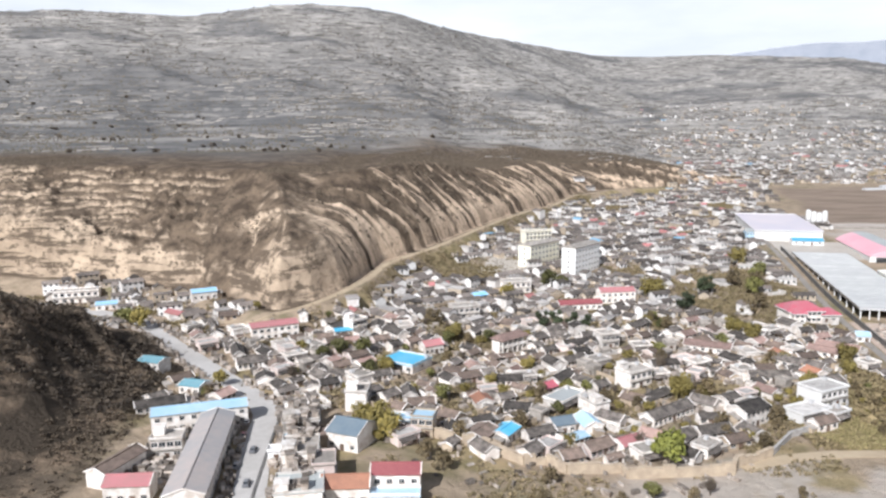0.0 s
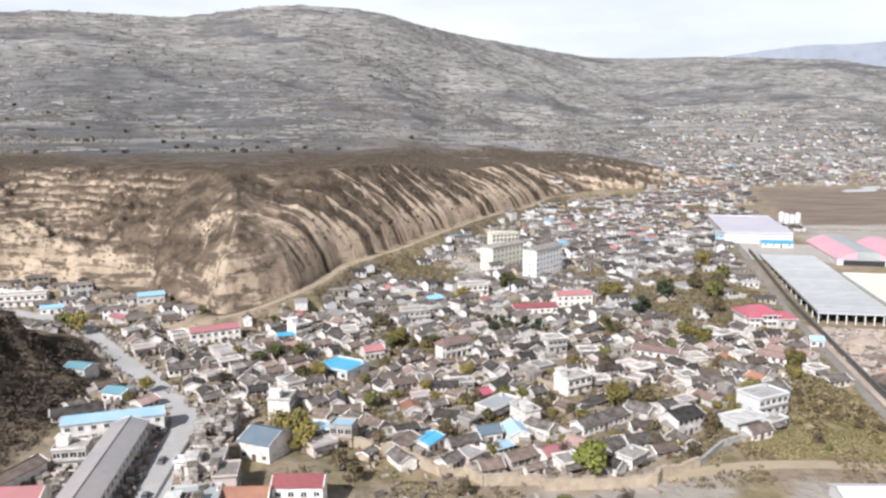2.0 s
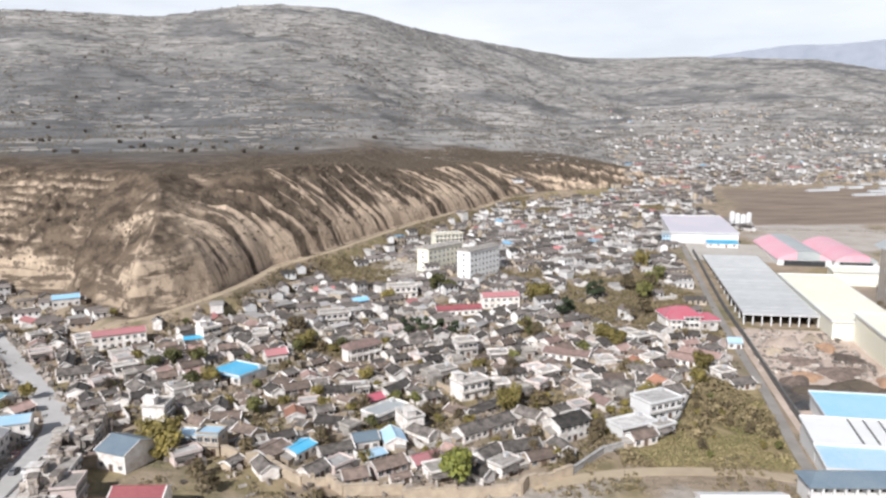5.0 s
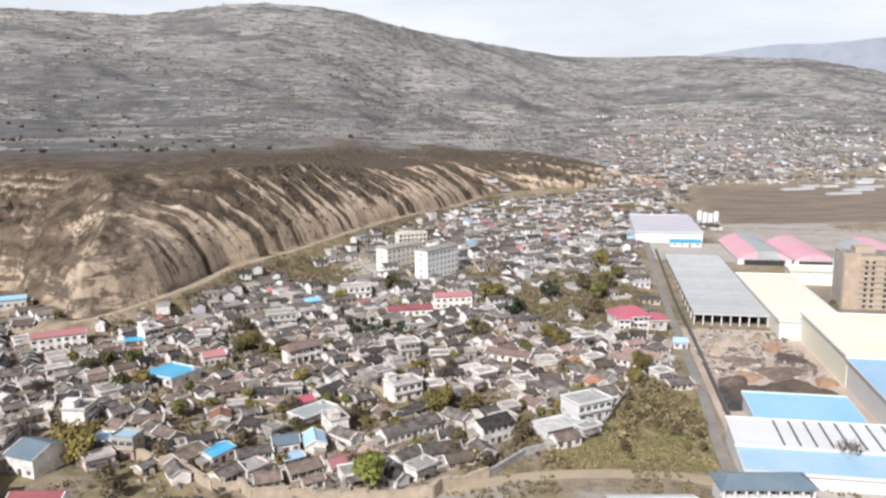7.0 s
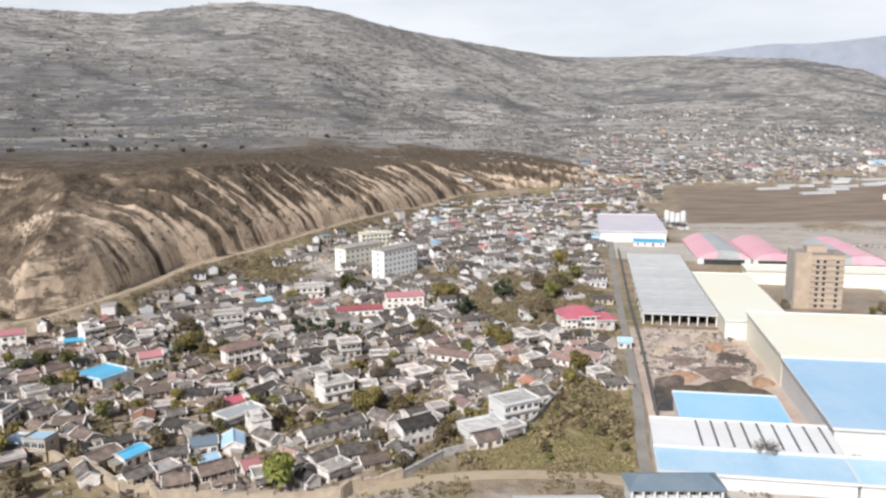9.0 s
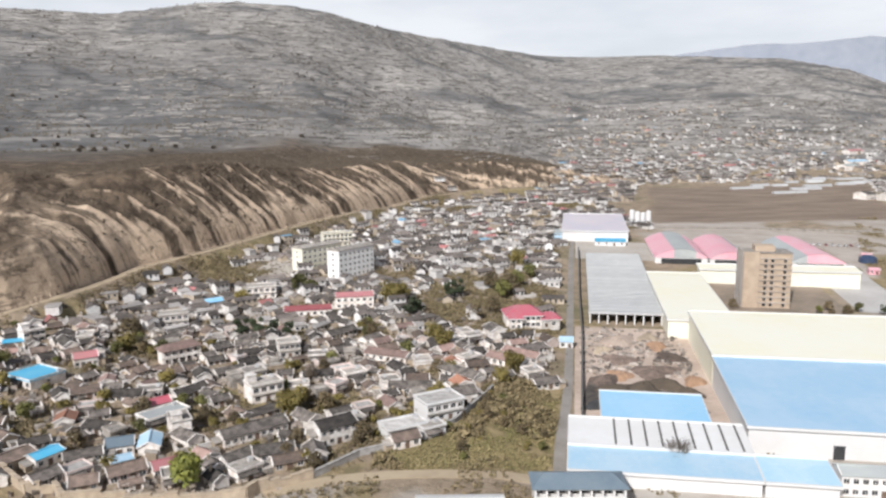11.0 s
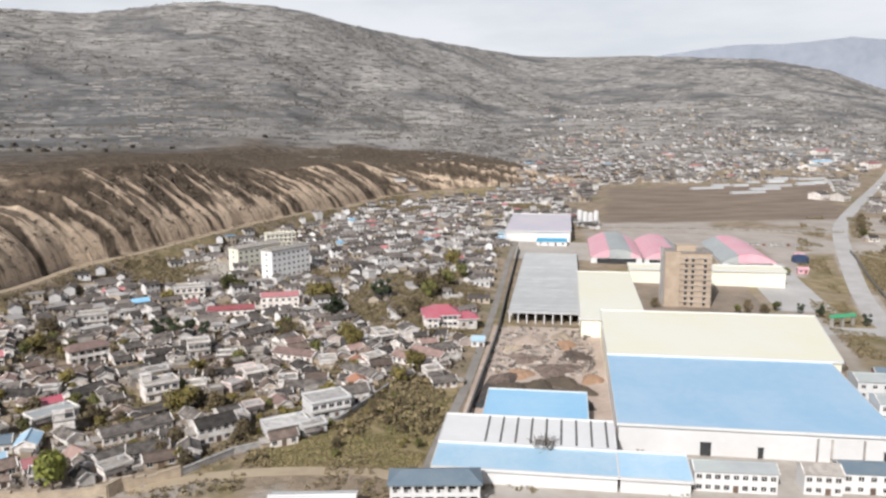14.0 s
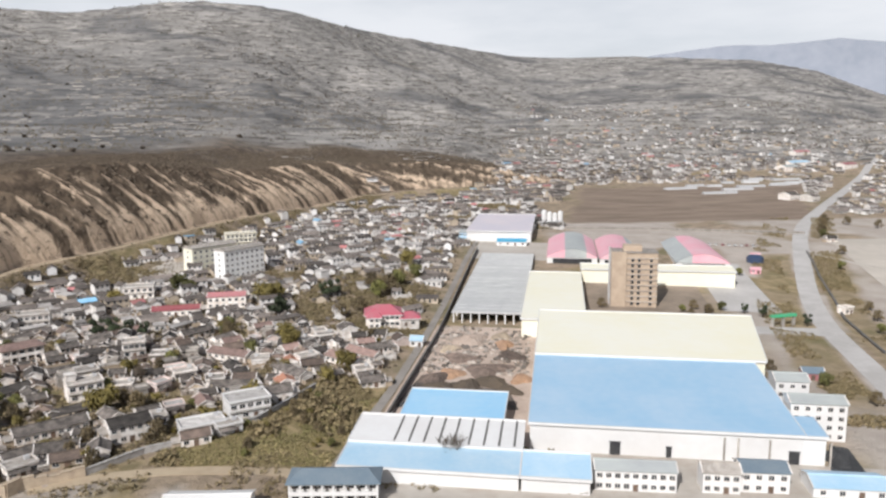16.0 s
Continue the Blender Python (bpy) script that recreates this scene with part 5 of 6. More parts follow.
for _ in range(1500):
    a, r = radians(rng_v.uniform(11, 36)), rng_v.uniform(1350, 2800)
    x, y = 95 + r * math.sin(a), r * math.cos(a)
    if rng_v.random() < 0.30 + 1.5 * fbm(np.array([x / 160.0]), np.array([y / 160.0]), 96, 3)[0]:
        mass_house(far_rows, rng_v, x, y, 15 + rng_v.uniform(-20, 20), rng_v.uniform(0.8, 1.2), (4, 4, 3))
for _ in range(150):
    x, y = rng_v.uniform(150, 420), rng_v.uniform(860, 1060)
    if bluff_side(x, y) < -10 and y > 840 + 0.3 * x and (x - 95) / y > 0.17:
        mass_house(far_rows, rng_v, x, y, 20 + rng_v.uniform(-12, 12), 1.15)
far_rows.finish("far_village", "distant village of pale houses spread up the slope", "houses")

# low sheds, stacks and lean-tos that fill the yards
clutter = Mass(["clutter", "glass"])
for _ in range(4600):
    y, x = rng_v.choice(BUILT[:700])
    x, y = x + rng_v.gauss(0, 5), y + rng_v.gauss(0, 5)
    if not in_village(x, y):
        continue
    w, d, h = rng_v.uniform(0.8, 3.2), rng_v.uniform(0.8, 2.2), rng_v.uniform(0.6, 2.2)
    clutter.put(Shape().prism([(-d / 2, -0.5), (d / 2, -0.5), (d / 2, h), (-d / 2, h * rng_v.uniform(0.75, 1.0))], -w / 2, w / 2), "clutter", pose(x, y, ground_z(x, y), 0, 0, 30 + rng_v.choice((0, 90)) + rng_v.gauss(0, 8)))
for _ in range(70):
    x = rng_v.uniform(-10, 92)
    y = (222 - 0.18 * (x + 31) if x < 60 else 205 + 0.42 * (x - 60)) - rng_v.uniform(-8, 16)
    w, d, h = rng_v.uniform(0.5, 3.4), rng_v.uniform(0.5, 1.6), rng_v.uniform(0.3, 1.5)
    clutter.put(Shape().prism([(-d / 2, -0.5), (d / 2, -0.5), (d / 2, h), (-d / 2, h * rng_v.uniform(0.3, 1.0))], -w / 2, w / 2), "clutter", pose(x, y, ground_z(x, y), 0, 0, rng_v.uniform(0, 180)))
for _ in range(520):
    t = rng_v.random()
    side = rng_v.choice((-1, 1)) * rng_v.uniform(4.8, 8.5)
    x, y = np.interp(t, [0, 0.35, 0.6, 1], [-50, -62, -93, -160]) + side, np.interp(t, [0, 0.35, 0.6, 1], [182, 252, 297, 383]) + 0.3 * side
    if rng_v.random() < 0.3:
        x, y = rng_v.uniform(-90, -76), rng_v.uniform(194, 232)
    w, d, h = rng_v.uniform(0.6, 2.6), rng_v.uniform(0.6, 2.2), rng_v.uniform(0.5, 2.4)
    clutter.put(Shape().prism([(-d / 2, -0.5), (d / 2, -0.5), (d / 2, h), (-d / 2, h * rng_v.uniform(0.6, 1.0))], -w / 2, w / 2), "clutter", pose(x, y, ground_z(x, y), 0, 0, rng_v.choice((8, 98)) + rng_v.gauss(0, 8)))
for _ in range(420):
    p = YARD @ Vector((rng_v.uniform(-49, -4), rng_v.uniform(70, 141), 0))
    w, d, h = rng_v.uniform(0.5, 3.0), rng_v.uniform(0.5, 2.5), rng_v.uniform(0.3, 1.3)
    clutter.put(Shape().prism([(-d / 2, -0.5), (d / 2, -0.5), (d / 2, h), (-d / 2, h * rng_v.uniform(0.3, 1.0))], -w / 2, w / 2), "clutter", pose(p.x, p.y, ground_z(p.x, p.y), 0, 0, rng_v.uniform(0, 90)))
for _ in range(150):
    t = rng_v.random()
    x, y, up = -36 - 11 * t + rng_v.uniform(-4.5, 4.5), 180 + 68 * t, rng_v.choice((3.4, 6.6))
    if rng_v.random() < 0.4:
        x, y, up = rng_v.uniform(-92, -77), rng_v.uniform(194, 234), 0
    w, d, h = rng_v.uniform(0.8, 3.6), rng_v.uniform(0.8, 2.4), rng_v.uniform(0.5, 2.2)
    clutter.put(Shape().box(-w / 2, w / 2, -d / 2, d / 2, -up - 1, h).box(-w / 2 - 0.2, w / 2 + 0.2, -d / 2 - 0.2, d / 2 + 0.2, h, h + 0.15), "clutter", pose(x, y, ground_z(x, y) + up, 0, 0, 98 + rng_v.gauss(0, 8)))
clutter.finish("yard_clutter", "jumble of small sheds, stacks and lean-tos in the yards", "clutter")

# yard walls between the houses
yard = Shape()
yard.box(-5, 5, -3.4, -3.1, -1, 2.1).box(-5, -4.7, -3.1, 3, -1, 2.1).box(4.7, 5, -3.1, 3, -1, 2.1).box(-5.1, 5.1, -3.5, -3.0, 2.1, 2.25)
yard_plain = Shape().box(-6, 6, -0.2, 0.2, -1, 2.0).box(-6.1, 6.1, -0.3, 0.3, 2.0, 2.18)
WALLS = [tagged(new("yard_wall", yard.mesh("yard_wall", M["plaster"])), "low whitewashed yard wall", "wall", "yard walls"), tagged(new("yard_wall", yard_plain.mesh("yard_wall", M["mud_wall"])), "low straight earth wall with a coping", "wall", "yard walls")]
for k, (y, x) in enumerate(BUILT):
    if y < 480 and rng_v.random() < 0.5:
        wx, wy = x + 6.2 * math.sin(radians(30)), y - 6.2 * math.cos(radians(30))
        if not in_village(wx + 3, wy - 3) or not in_village(wx - 3, wy - 3):
            continue
        place(WALLS[k % 2], wx, wy, 32 - 16 * float(smooth(60, 200, np.array(x))) + rng_v.choice((0, 0, 90)))


# ---- trees ----
def tree(kind, label, tall, spread, leaf, blobs, leaves, seed, bare=False):
    r = random.Random(seed)
    ob = thing("tree", label, "tree", kind)
    s = Shape()
    ring = lambda z, w, dx=0, dy=0: [(dx + w * math.cos(math.tau * i / 6), dy + w * math.sin(math.tau * i / 6), z) for i in range(6)]
    levels = [ring(-0.6, tall * 0.035), ring(tall * 0.25, tall * 0.026, r.uniform(-0.1, 0.1)), ring(tall * 0.75, tall * 0.008, r.uniform(-0.3, 0.3))]
    for lo, hi in zip(levels, levels[1:]):
        for i in range(6):
            s.quad(lo[i], lo[(i + 1) % 6], hi[(i + 1) % 6], hi[i])
    centres = []
    for i in range(blobs):
        a = math.tau * i / blobs + r.uniform(-0.5, 0.5)
        q = r.uniform(0.15, 0.95) * spread * 0.62
        c = Vector((q * math.cos(a), q * math.sin(a), tall * r.uniform(0.38, 0.86)))
        centres.append((c, spread * r.uniform(0.26, 0.46)))
        s.beam((0, 0, tall * r.uniform(0.2, 0.4)), c, tall * 0.013)
        if bare:
            for _ in range(9):
                s.beam(c * r.uniform(0.5, 1), c + Vector((r.gauss(0, 1), r.gauss(0, 1), r.uniform(0.2, 1.4))) * spread * 0.25, 0.09)
    part("trunk", s, M["bark"], ob)
    if leaves:
        crown = Shape()
        for _ in range(leaves):
            c, w = r.choice(centres)
            d = Vector((r.gauss(0, 1), r.gauss(0, 1), r.gauss(0, 0.8))).normalized()
            p = c + d * w * r.uniform(0.55, 1.05)
            z = r.uniform(0.25, 0.55) * (0.6 + spread / 8)
            u = Vector((r.gauss(0, 1), r.gauss(0, 1), r.gauss(0, 1))).normalized() * z
            v = u.cross(d + Vector((0.1, 0.2, 0.3))).normalized() * z * r.uniform(0.5, 0.9)
            crown.quad(tuple(p - u), tuple(p + v + d * z * 0.25), tuple(p + u), tuple(p - v + d * z * 0.25))
        part("crown", crown, M[leaf], ob)
    return ob


SOOTY = tree("yard trees", "bare dark tree standing between the sheds", 9, 5.5, "leaf", 26, 0, 9, bare=True)
TREES = [
    tree("village trees", "round green-yellow tree in autumn leaf", 10, 5.2, "leaf_lime", 9, 1100, 1),
    tree("village trees", "bushy tree with olive green leaves", 7, 4.2, "leaf", 7, 620, 2),
    tree("village trees", "broad tree with yellowing autumn leaves", 9, 5.4, "leaf_yellow", 9, 800, 3),
    tree("village trees", "dark green evergreen tree among houses", 9, 3.6, "leaf_dark", 8, 700, 4),
    tree("village trees", "small olive shrub in a yard", 4, 3.2, "leaf_yellow", 6, 380, 5),
    tree("village trees", "bare leafless tree with brown twigs", 8, 4.0, "leaf", 12, 0, 6, bare=True),
    tree("village trees", "half bare tree with brown leaves", 7, 4.2, "leaf_brown", 8, 420, 8),
]


def plant(k, x, y, size=1.0, lift=0.0):
    m = pose(x, y, ground_z(x, y) + lift, 0, 0, rng_v.uniform(0, 360))
    if TREES[k].name not in USED:
        USED.add(TREES[k].name)
        TREES[k].matrix_basis = m @ Matrix.Scale(size, 4)
        return TREES[k]
    t = copy_thing(TREES[k], m)
    t.scale = (size, size, size)
    return t


plant(0, 67, 213, 1.35)
for k, x, y, size in ((2, -22, 231, 1.2), (2, -17, 226, 1.05), (2, -25, 236, 1.0), (1, -43, 312, 1.3), (1, -34, 313, 1.3), (1, -50, 308, 1.0), (1, -28, 286, 1.1), (2, -22, 290, 0.9), (1, -153, 364, 1.5), (2, -146, 358, 1.3), (1, -160, 372, 1.2), (3, 49, 364, 1.2), (3, 56, 365, 1.2), (3, 63, 363, 1.15), (3, 70, 364, 1.0), (3, 127, 393, 1.4), (3, 131, 397, 1.2), (3, 154, 433, 1.3), (3, 149, 430, 1.2), (2, 118, 420, 1.5), (2, 122, 428, 1.3), (1, 63, 450, 1.7), (1, 70, 446, 1.3), (2, 36, 424, 1.1), (1, 95, 322, 0.9), (2, 139, 352, 1.1), (2, 142, 340, 1.2), (1, 178, 430, 1.6), (6, 184, 440, 1.7), (1, 190, 455, 1.5), (6, 174, 450, 1.5), (1, 200, 474, 1.4), (2, 196, 500, 1.5), (6, 170, 400, 1.3), (6, 160, 390, 1.2)):
    plant(k, x, y, size)
for x, y in GARDENS[:80]:
    plant(rng_v.choice((1, 2, 4, 4, 6, 6, 5)), x + rng_v.uniform(-4, 4), y + rng_v.uniform(-4, 4), rng_v.uniform(0.6, 1.1))
for k in range(60):
    y, x = rng_v.choice(plots[:520])
    plant(rng_v.choice((1, 2, 4, 6, 6, 4)), x + 5.5, y + rng_v.uniform(-3, 4), rng_v.uniform(0.45, 0.85))


# ---- scrub and thickets ----
def loose_mesh(name, verts, faces, mat):
    """A mesh of many loose faces that all have the same number of corners."""
    me = bpy.data.meshes.new(name)
    me.vertices.add(len(verts))
    me.vertices.foreach_set("co", verts.astype(np.float32).ravel())
    me.loops.add(faces.size)
    me.loops.foreach_set("vertex_index", faces.astype(np.int32).ravel())
    me.polygons.add(len(faces))
    me.polygons.foreach_set("loop_start", np.arange(0, faces.size, faces.shape[1], dtype=np.int32))
    me.polygons.foreach_set("loop_total", np.full(len(faces), faces.shape[1], np.int32))
    me.update(calc_edges=True)
    me.materials.append(mat)
    return me


def unit(v):
    return v / np.maximum(np.linalg.norm(v, axis=1, keepdims=True), 1e-6)


def leafy_field(name, label, spots, mat, seed, leaves=8):
    """Low bushes, each a loose ball of small leaf sprays, in one mesh."""
    g = np.random.RandomState(seed)
    p = np.repeat(np.array(spots), leaves, axis=0)
    n, size = len(p), p[:, 3:4]
    a, t = g.uniform(0, math.tau, (n, 1)), g.uniform(0.1, 0.75, (n, 1)) * size
    c = p[:, :3] + np.concatenate([t * np.cos(a), t * np.sin(a), g.uniform(0.05, 0.85, (n, 1)) * size], 1)
    u = unit(g.normal(0, 1, (n, 3)) * (1, 1, 0.6)) * size * g.uniform(0.22, 0.42, (n, 1))
    w = unit(np.cross(u, g.normal(0, 1, (n, 3)))) * size * g.uniform(0.15, 0.32, (n, 1))
    verts = np.stack([c - u, c + w, c + u, c - w], 1).reshape(-1, 3)
    return tagged(new(name, loose_mesh(name, verts, np.arange(4 * n).reshape(-1, 4), mat)), label, "bushes", kind="stuff")


def clump_field(name, label, spots, mat, seed):
    """Low bushes, each a small ragged knot of blades, in one mesh."""
    g = np.random.RandomState(seed)
    p = np.repeat(np.array(spots), 5, axis=0)
    n, size = len(p), p[:, 3]
    a, t = g.uniform(0, math.tau, n), g.uniform(0.3, 1.0, n)
    cx, cy = p[:, 0] + size * 0.45 * np.cos(a) * t, p[:, 1] + size * 0.45 * np.sin(a) * t
    w, h, b = size * g.uniform(0.3, 0.55, n), size * g.uniform(0.45, 0.9, n), g.uniform(0, math.tau, n)
    rows = [np.stack([cx + w * np.cos(b + k * 2.1), cy + w * np.sin(b + k * 2.1), p[:, 2] - 0.3], 1) for k in range(3)]
    rows.append(np.stack([cx + g.uniform(-0.3, 0.3, n) * w, cy + g.uniform(-0.3, 0.3, n) * w, p[:, 2] + h], 1))
    faces = np.concatenate([4 * np.arange(n)[:, None] + np.array(q) for q in ((0, 1, 3), (1, 2, 3), (2, 0, 3))], 0)
    return tagged(new(name, loose_mesh(name, np.stack(rows, 1).reshape(-1, 3), faces, mat)), label, "bushes", kind="stuff")


def scatter(n, seed, inside):
    """n places with the ground's height, kept where inside(x, y, r) allows."""
    g = np.random.RandomState(seed)
    x, y, size = inside(g, n)
    z = height(x, y)
    return np.stack([x, y, z, size], -1)


def on_hill(g, n):
    a, r = np.radians(g.uniform(-42, 42, n)), np.exp(g.uniform(np.log(720), np.log(3000), n))
    x, y = 95 + r * np.sin(a), r * np.cos(a)
    d, _ = line_distance(x, y, BLUFF)
    keep = (d > 220) & (fbm(x / 150, y / 150, 81, 3) + g.uniform(-0.2, 0.2, n) > 0.02)
    return x[keep], y[keep], (g.uniform(1.0, 3.0, n) * (0.6 + r / 2200))[keep]


def on_bluff(g, n):
    x, y = g.uniform(-420, 420, n), g.uniform(420, 1150, n)
    d, _ = line_distance(x, y, BLUFF)
    rills = rill_depth(x, y, d)
    left = smooth(-20, -70, x)
    gully = rills + fbm(x / 40, y / 40, 83, 3) + 0.34 * smooth(12, 36, d) > 0.62
    ledge = fbm(x / 34, height(x, y) / 5, 84, 4) > 0.035
    keep = (d > 3) & (d < 150) & np.where(left > 0.5, ledge, gully)
    return x[keep], y[keep], (g.uniform(0.6, 1.9, n) * (1.25 - 0.35 * left))[keep]


def on_knoll(g, n):
    x, y = g.uniform(-260, -80, n), g.uniform(130, 370, n)
    q = ((x + 170) / 55) ** 2 + ((y - 256) / 86) ** 2
    keep = (q < 1.35) & (fbm(x / 30, y / 30, 85, 3) + 0.30 * smooth(212, 245, y) * (1 - smooth(295, 325, y)) + g.uniform(-0.1, 0.1, n) > 0.10)
    return x[keep], y[keep], g.uniform(0.8, 2.0, n)[keep]


def on_knoll_low(g, n):
    x, y = g.uniform(-260, -75, n), g.uniform(120, 340, n)
    q = ((x + 170) / 55) ** 2 + ((y - 256) / 86) ** 2
    keep = ((q < 1.6) | ((x < -102) & (y < 280))) & (fbm(x / 22, y / 22, 86, 4) + g.uniform(-0.1, 0.1, n) > 0.03)
    return x[keep], y[keep], g.uniform(0.5, 1.7, n)[keep]


def on_lot(g, n):
    x, y = g.uniform(112, 195, n), g.uniform(206, 300, n)
    right = 164 + 0.26 * (y - 210)
    keep = (x < right) & (x > 116 + 0.72 * np.clip(y - 238, 0, 100)) & (y > 223) & (fbm(x / 14, y / 14, 87, 3) > -0.2)
    return x[keep], y[keep], (g.uniform(0.35, 0.8, n) + 0.5 * smooth(0.06, 0.2, fbm(x / 11, y / 11, 88, 3)) * g.rand(n))[keep]


def on_lot_brown(g, n):
    x, y, size = on_lot(g, n)
    keep = fbm(x / 15, y / 15, 90, 4) + 0.12 * smooth(250, 285, y) > 0.03
    return x[keep], y[keep], 1.25 * size[keep]


def on_lot_green(g, n):
    x, y, size = on_lot(g, n)
    keep = fbm(x / 15, y / 15, 90, 4) + 0.12 * smooth(250, 285, y) < 0.05
    return x[keep], y[keep], size[keep]


def on_front(g, n):
    x, y = g.uniform(-60, 240, n), g.uniform(150, 232, n)
    edge = np.where(x < 60, 218 - 0.18 * (x + 31), 201 + 0.3 * (x - 60))
    keep = (y < edge) & (x > -20) & (fbm(x / 18, y / 18, 89, 3) > 0.0) & (np.abs(x - 171) > 8)
    return x[keep], y[keep], g.uniform(0.4, 1.5, n)[keep]


def on_verge(g, n):
    t, off = g.uniform(0, 1, n), g.uniform(9, 27, n) * np.where(g.rand(n) < 0.5, -1, 1)
    px, py = np.interp(t, [0, 0.3, 0.5, 0.7, 1], [365, 377, 408, 458, 560]), np.interp(t, [0, 0.3, 0.5, 0.7, 1], [235, 279, 388, 504, 690])
    x, y = px + off, py - 0.3 * off
    keep = fbm(x / 20, y / 20, 93, 3) > 0.02
    return x[keep], y[keep], g.uniform(0.4, 1.3, n)[keep]


def on_bank(g, n):
    x, y = g.uniform(-50, 170, n), g.uniform(400, 900, n)
    d, _ = line_distance(x, y, BLUFF)
    keep = (d > -32) & (d < -10.5) & (fbm(x / 20, y / 20, 123, 3) + g.uniform(-0.1, 0.1, n) > -0.02)
    return x[keep], y[keep], g.uniform(0.5, 1.8, n)[keep]


leafy_field("bank_weeds", "olive and brown weeds on the bank below the track", scatter(60000, 15, on_bank), M["weeds"], 15, 6)
def on_hill_trees(g, n):
    a, r = np.radians(g.uniform(-42, 36, n)), np.exp(g.uniform(np.log(740), np.log(2300), n))
    x, y = 95 + r * np.sin(a), r * np.cos(a)
    d, _ = line_distance(x, y, BLUFF)
    keep = (d > 190) & (fbm(x / 260, y / 260, 127, 3) > 0.0)
    return x[keep], y[keep], g.uniform(2, 5, n)[keep]


leafy_field("hill_trees", "scattered dark bushes and small trees on the terraces", scatter(420, 26, on_hill_trees), M["thicket"], 26, 40)
clump_field("hill_scrub", "dark dry scrub dotted over the hillside", scatter(52000, 1, on_hill), M["scrub"], 1)
clump_field("bluff_scrub", "brown scrub in the gullies of the bluff", scatter(85000, 2, on_bluff), M["bluff_scrub"], 2)
leafy_field("knoll_thicket", "dark brown thicket on the rocky knoll", scatter(17000, 3, on_knoll), M["thicket"], 3)
leafy_field("knoll_brush", "brown dry brush on the lower knoll", scatter(15000, 9, on_knoll_low), M["bluff_scrub"], 9)
leafy_field("waste_lot_weeds", "olive and yellow weeds on the waste lot", scatter(32000, 4, on_lot_green), M["lot_grass"], 4, 6)
def on_lot_bushes(g, n):
    x, y, size = on_lot(g, n)
    keep = fbm(x / 12, y / 12, 94, 3) + 0.16 * smooth(245, 280, y) > 0.08
    return x[keep], y[keep], g.uniform(1.1, 2.7, int(keep.sum()))


leafy_field("waste_lot_bushes", "dark brown and olive bushes on the waste lot", scatter(1300, 24, on_lot_bushes), M["lot_brush"], 24, 22)
leafy_field("waste_lot_brush", "dry brown brush on the waste lot", scatter(17000, 14, on_lot_brown), M["lot_brush"], 14, 6)
def in_gardens(g, n):
    pick = g.randint(0, len(GARDENS), n)
    c = np.array(GARDENS)[pick]
    return c[:, 0] + g.normal(0, 3.2, n), c[:, 1] + g.normal(0, 3.2, n), g.uniform(0.5, 1.7, n)


def in_yards(g, n):
    pick = g.randint(0, len(plots), n)
    c = np.array(plots)[pick]
    return c[:, 1] + g.normal(0, 5, n), c[:, 0] + g.normal(0, 5, n), g.uniform(0.5, 1.3, n)


leafy_field("garden_growth", "olive and brown garden growth between the houses", scatter(30000, 7, in_gardens), M["weeds"], 7)
leafy_field("yard_growth", "scattered brown weeds and stacked brushwood in the yards", scatter(15000, 8, in_yards), M["bluff_scrub"], 8)
leafy_field("front_weeds", "dry olive weeds before the village wall", scatter(11000, 5, on_front), M["weeds"], 5)
leafy_field("verge_weeds", "dry brown weeds along the highway", scatter(16000, 6, on_verge), M["lot_brush"], 6)


def terrace_walls():
    """Short pale banks along the contours of the long hill."""
    g = np.random.RandomState(12)
    n = 9000
    a, r = np.radians(g.uniform(-40, 40, n)), np.exp(g.uniform(np.log(900), np.log(2150), n))
    x, y = 95 + r * np.sin(a), r * np.cos(a)
    d, _ = line_distance(x, y, BLUFF)
    keep = ((d > 260) | ((d > 60) & (x > 10))) & (fbm(x / 140, y / 140, 111, 4) + g.uniform(-0.12, 0.12, n) > 0.05)
    x, y, r = x[keep], y[keep], r[keep]
    gx, gy = height(x + 12, y) - height(x - 12, y), height(x, y + 12) - height(x, y - 12)
    z, turn = height(x, y), np.arctan2(gx, -gy)
    long, tall = g.uniform(2.5, 11, len(x)), g.uniform(0.3, 1.7, len(x)) * (0.6 + r / 2600)
    s = Shape()
    for i in range(len(x)):
        c, t = math.cos(turn[i]), math.sin(turn[i])
        p = [(x[i] + c * u * long[i] - t * v, y[i] + t * u * long[i] + c * v) for u, v in ((-1, -1.2), (-0.3, -1.9), (0.4, -1.6), (1, -1.0), (1, 1.2), (-1, 1.2))]
        k = len(s.v)
        s.v.extend([(px, py, z[i] - 2) for px, py in p] + [(px, py, z[i] + tall[i] * (0.75 + 0.25 * math.sin(i + j))) for j, (px, py) in enumerate(p)])
        s.f.append(tuple(k + 6 + j for j in range(6)))
        s.f.extend([(k + j, k + (j + 1) % 6, k + 6 + (j + 1) % 6, k + 6 + j) for j in range(6)])
    return tagged(new("terrace_banks", s.mesh("terrace_banks", M["bank"])), "short pale earth banks on the hill terraces", "terraces", kind="stuff")


terrace_walls()


# ---- far mountain ----
RIDGE_AT = [3, 10, 15, 17.2, 19.4, 21.6, 24.4, 27, 28.5, 31, 33, 35, 40, 48]
RIDGE_Z = [395, 420, 440, 461, 482, 505, 526, 520, 524, 540, 515, 490, 470, 450]


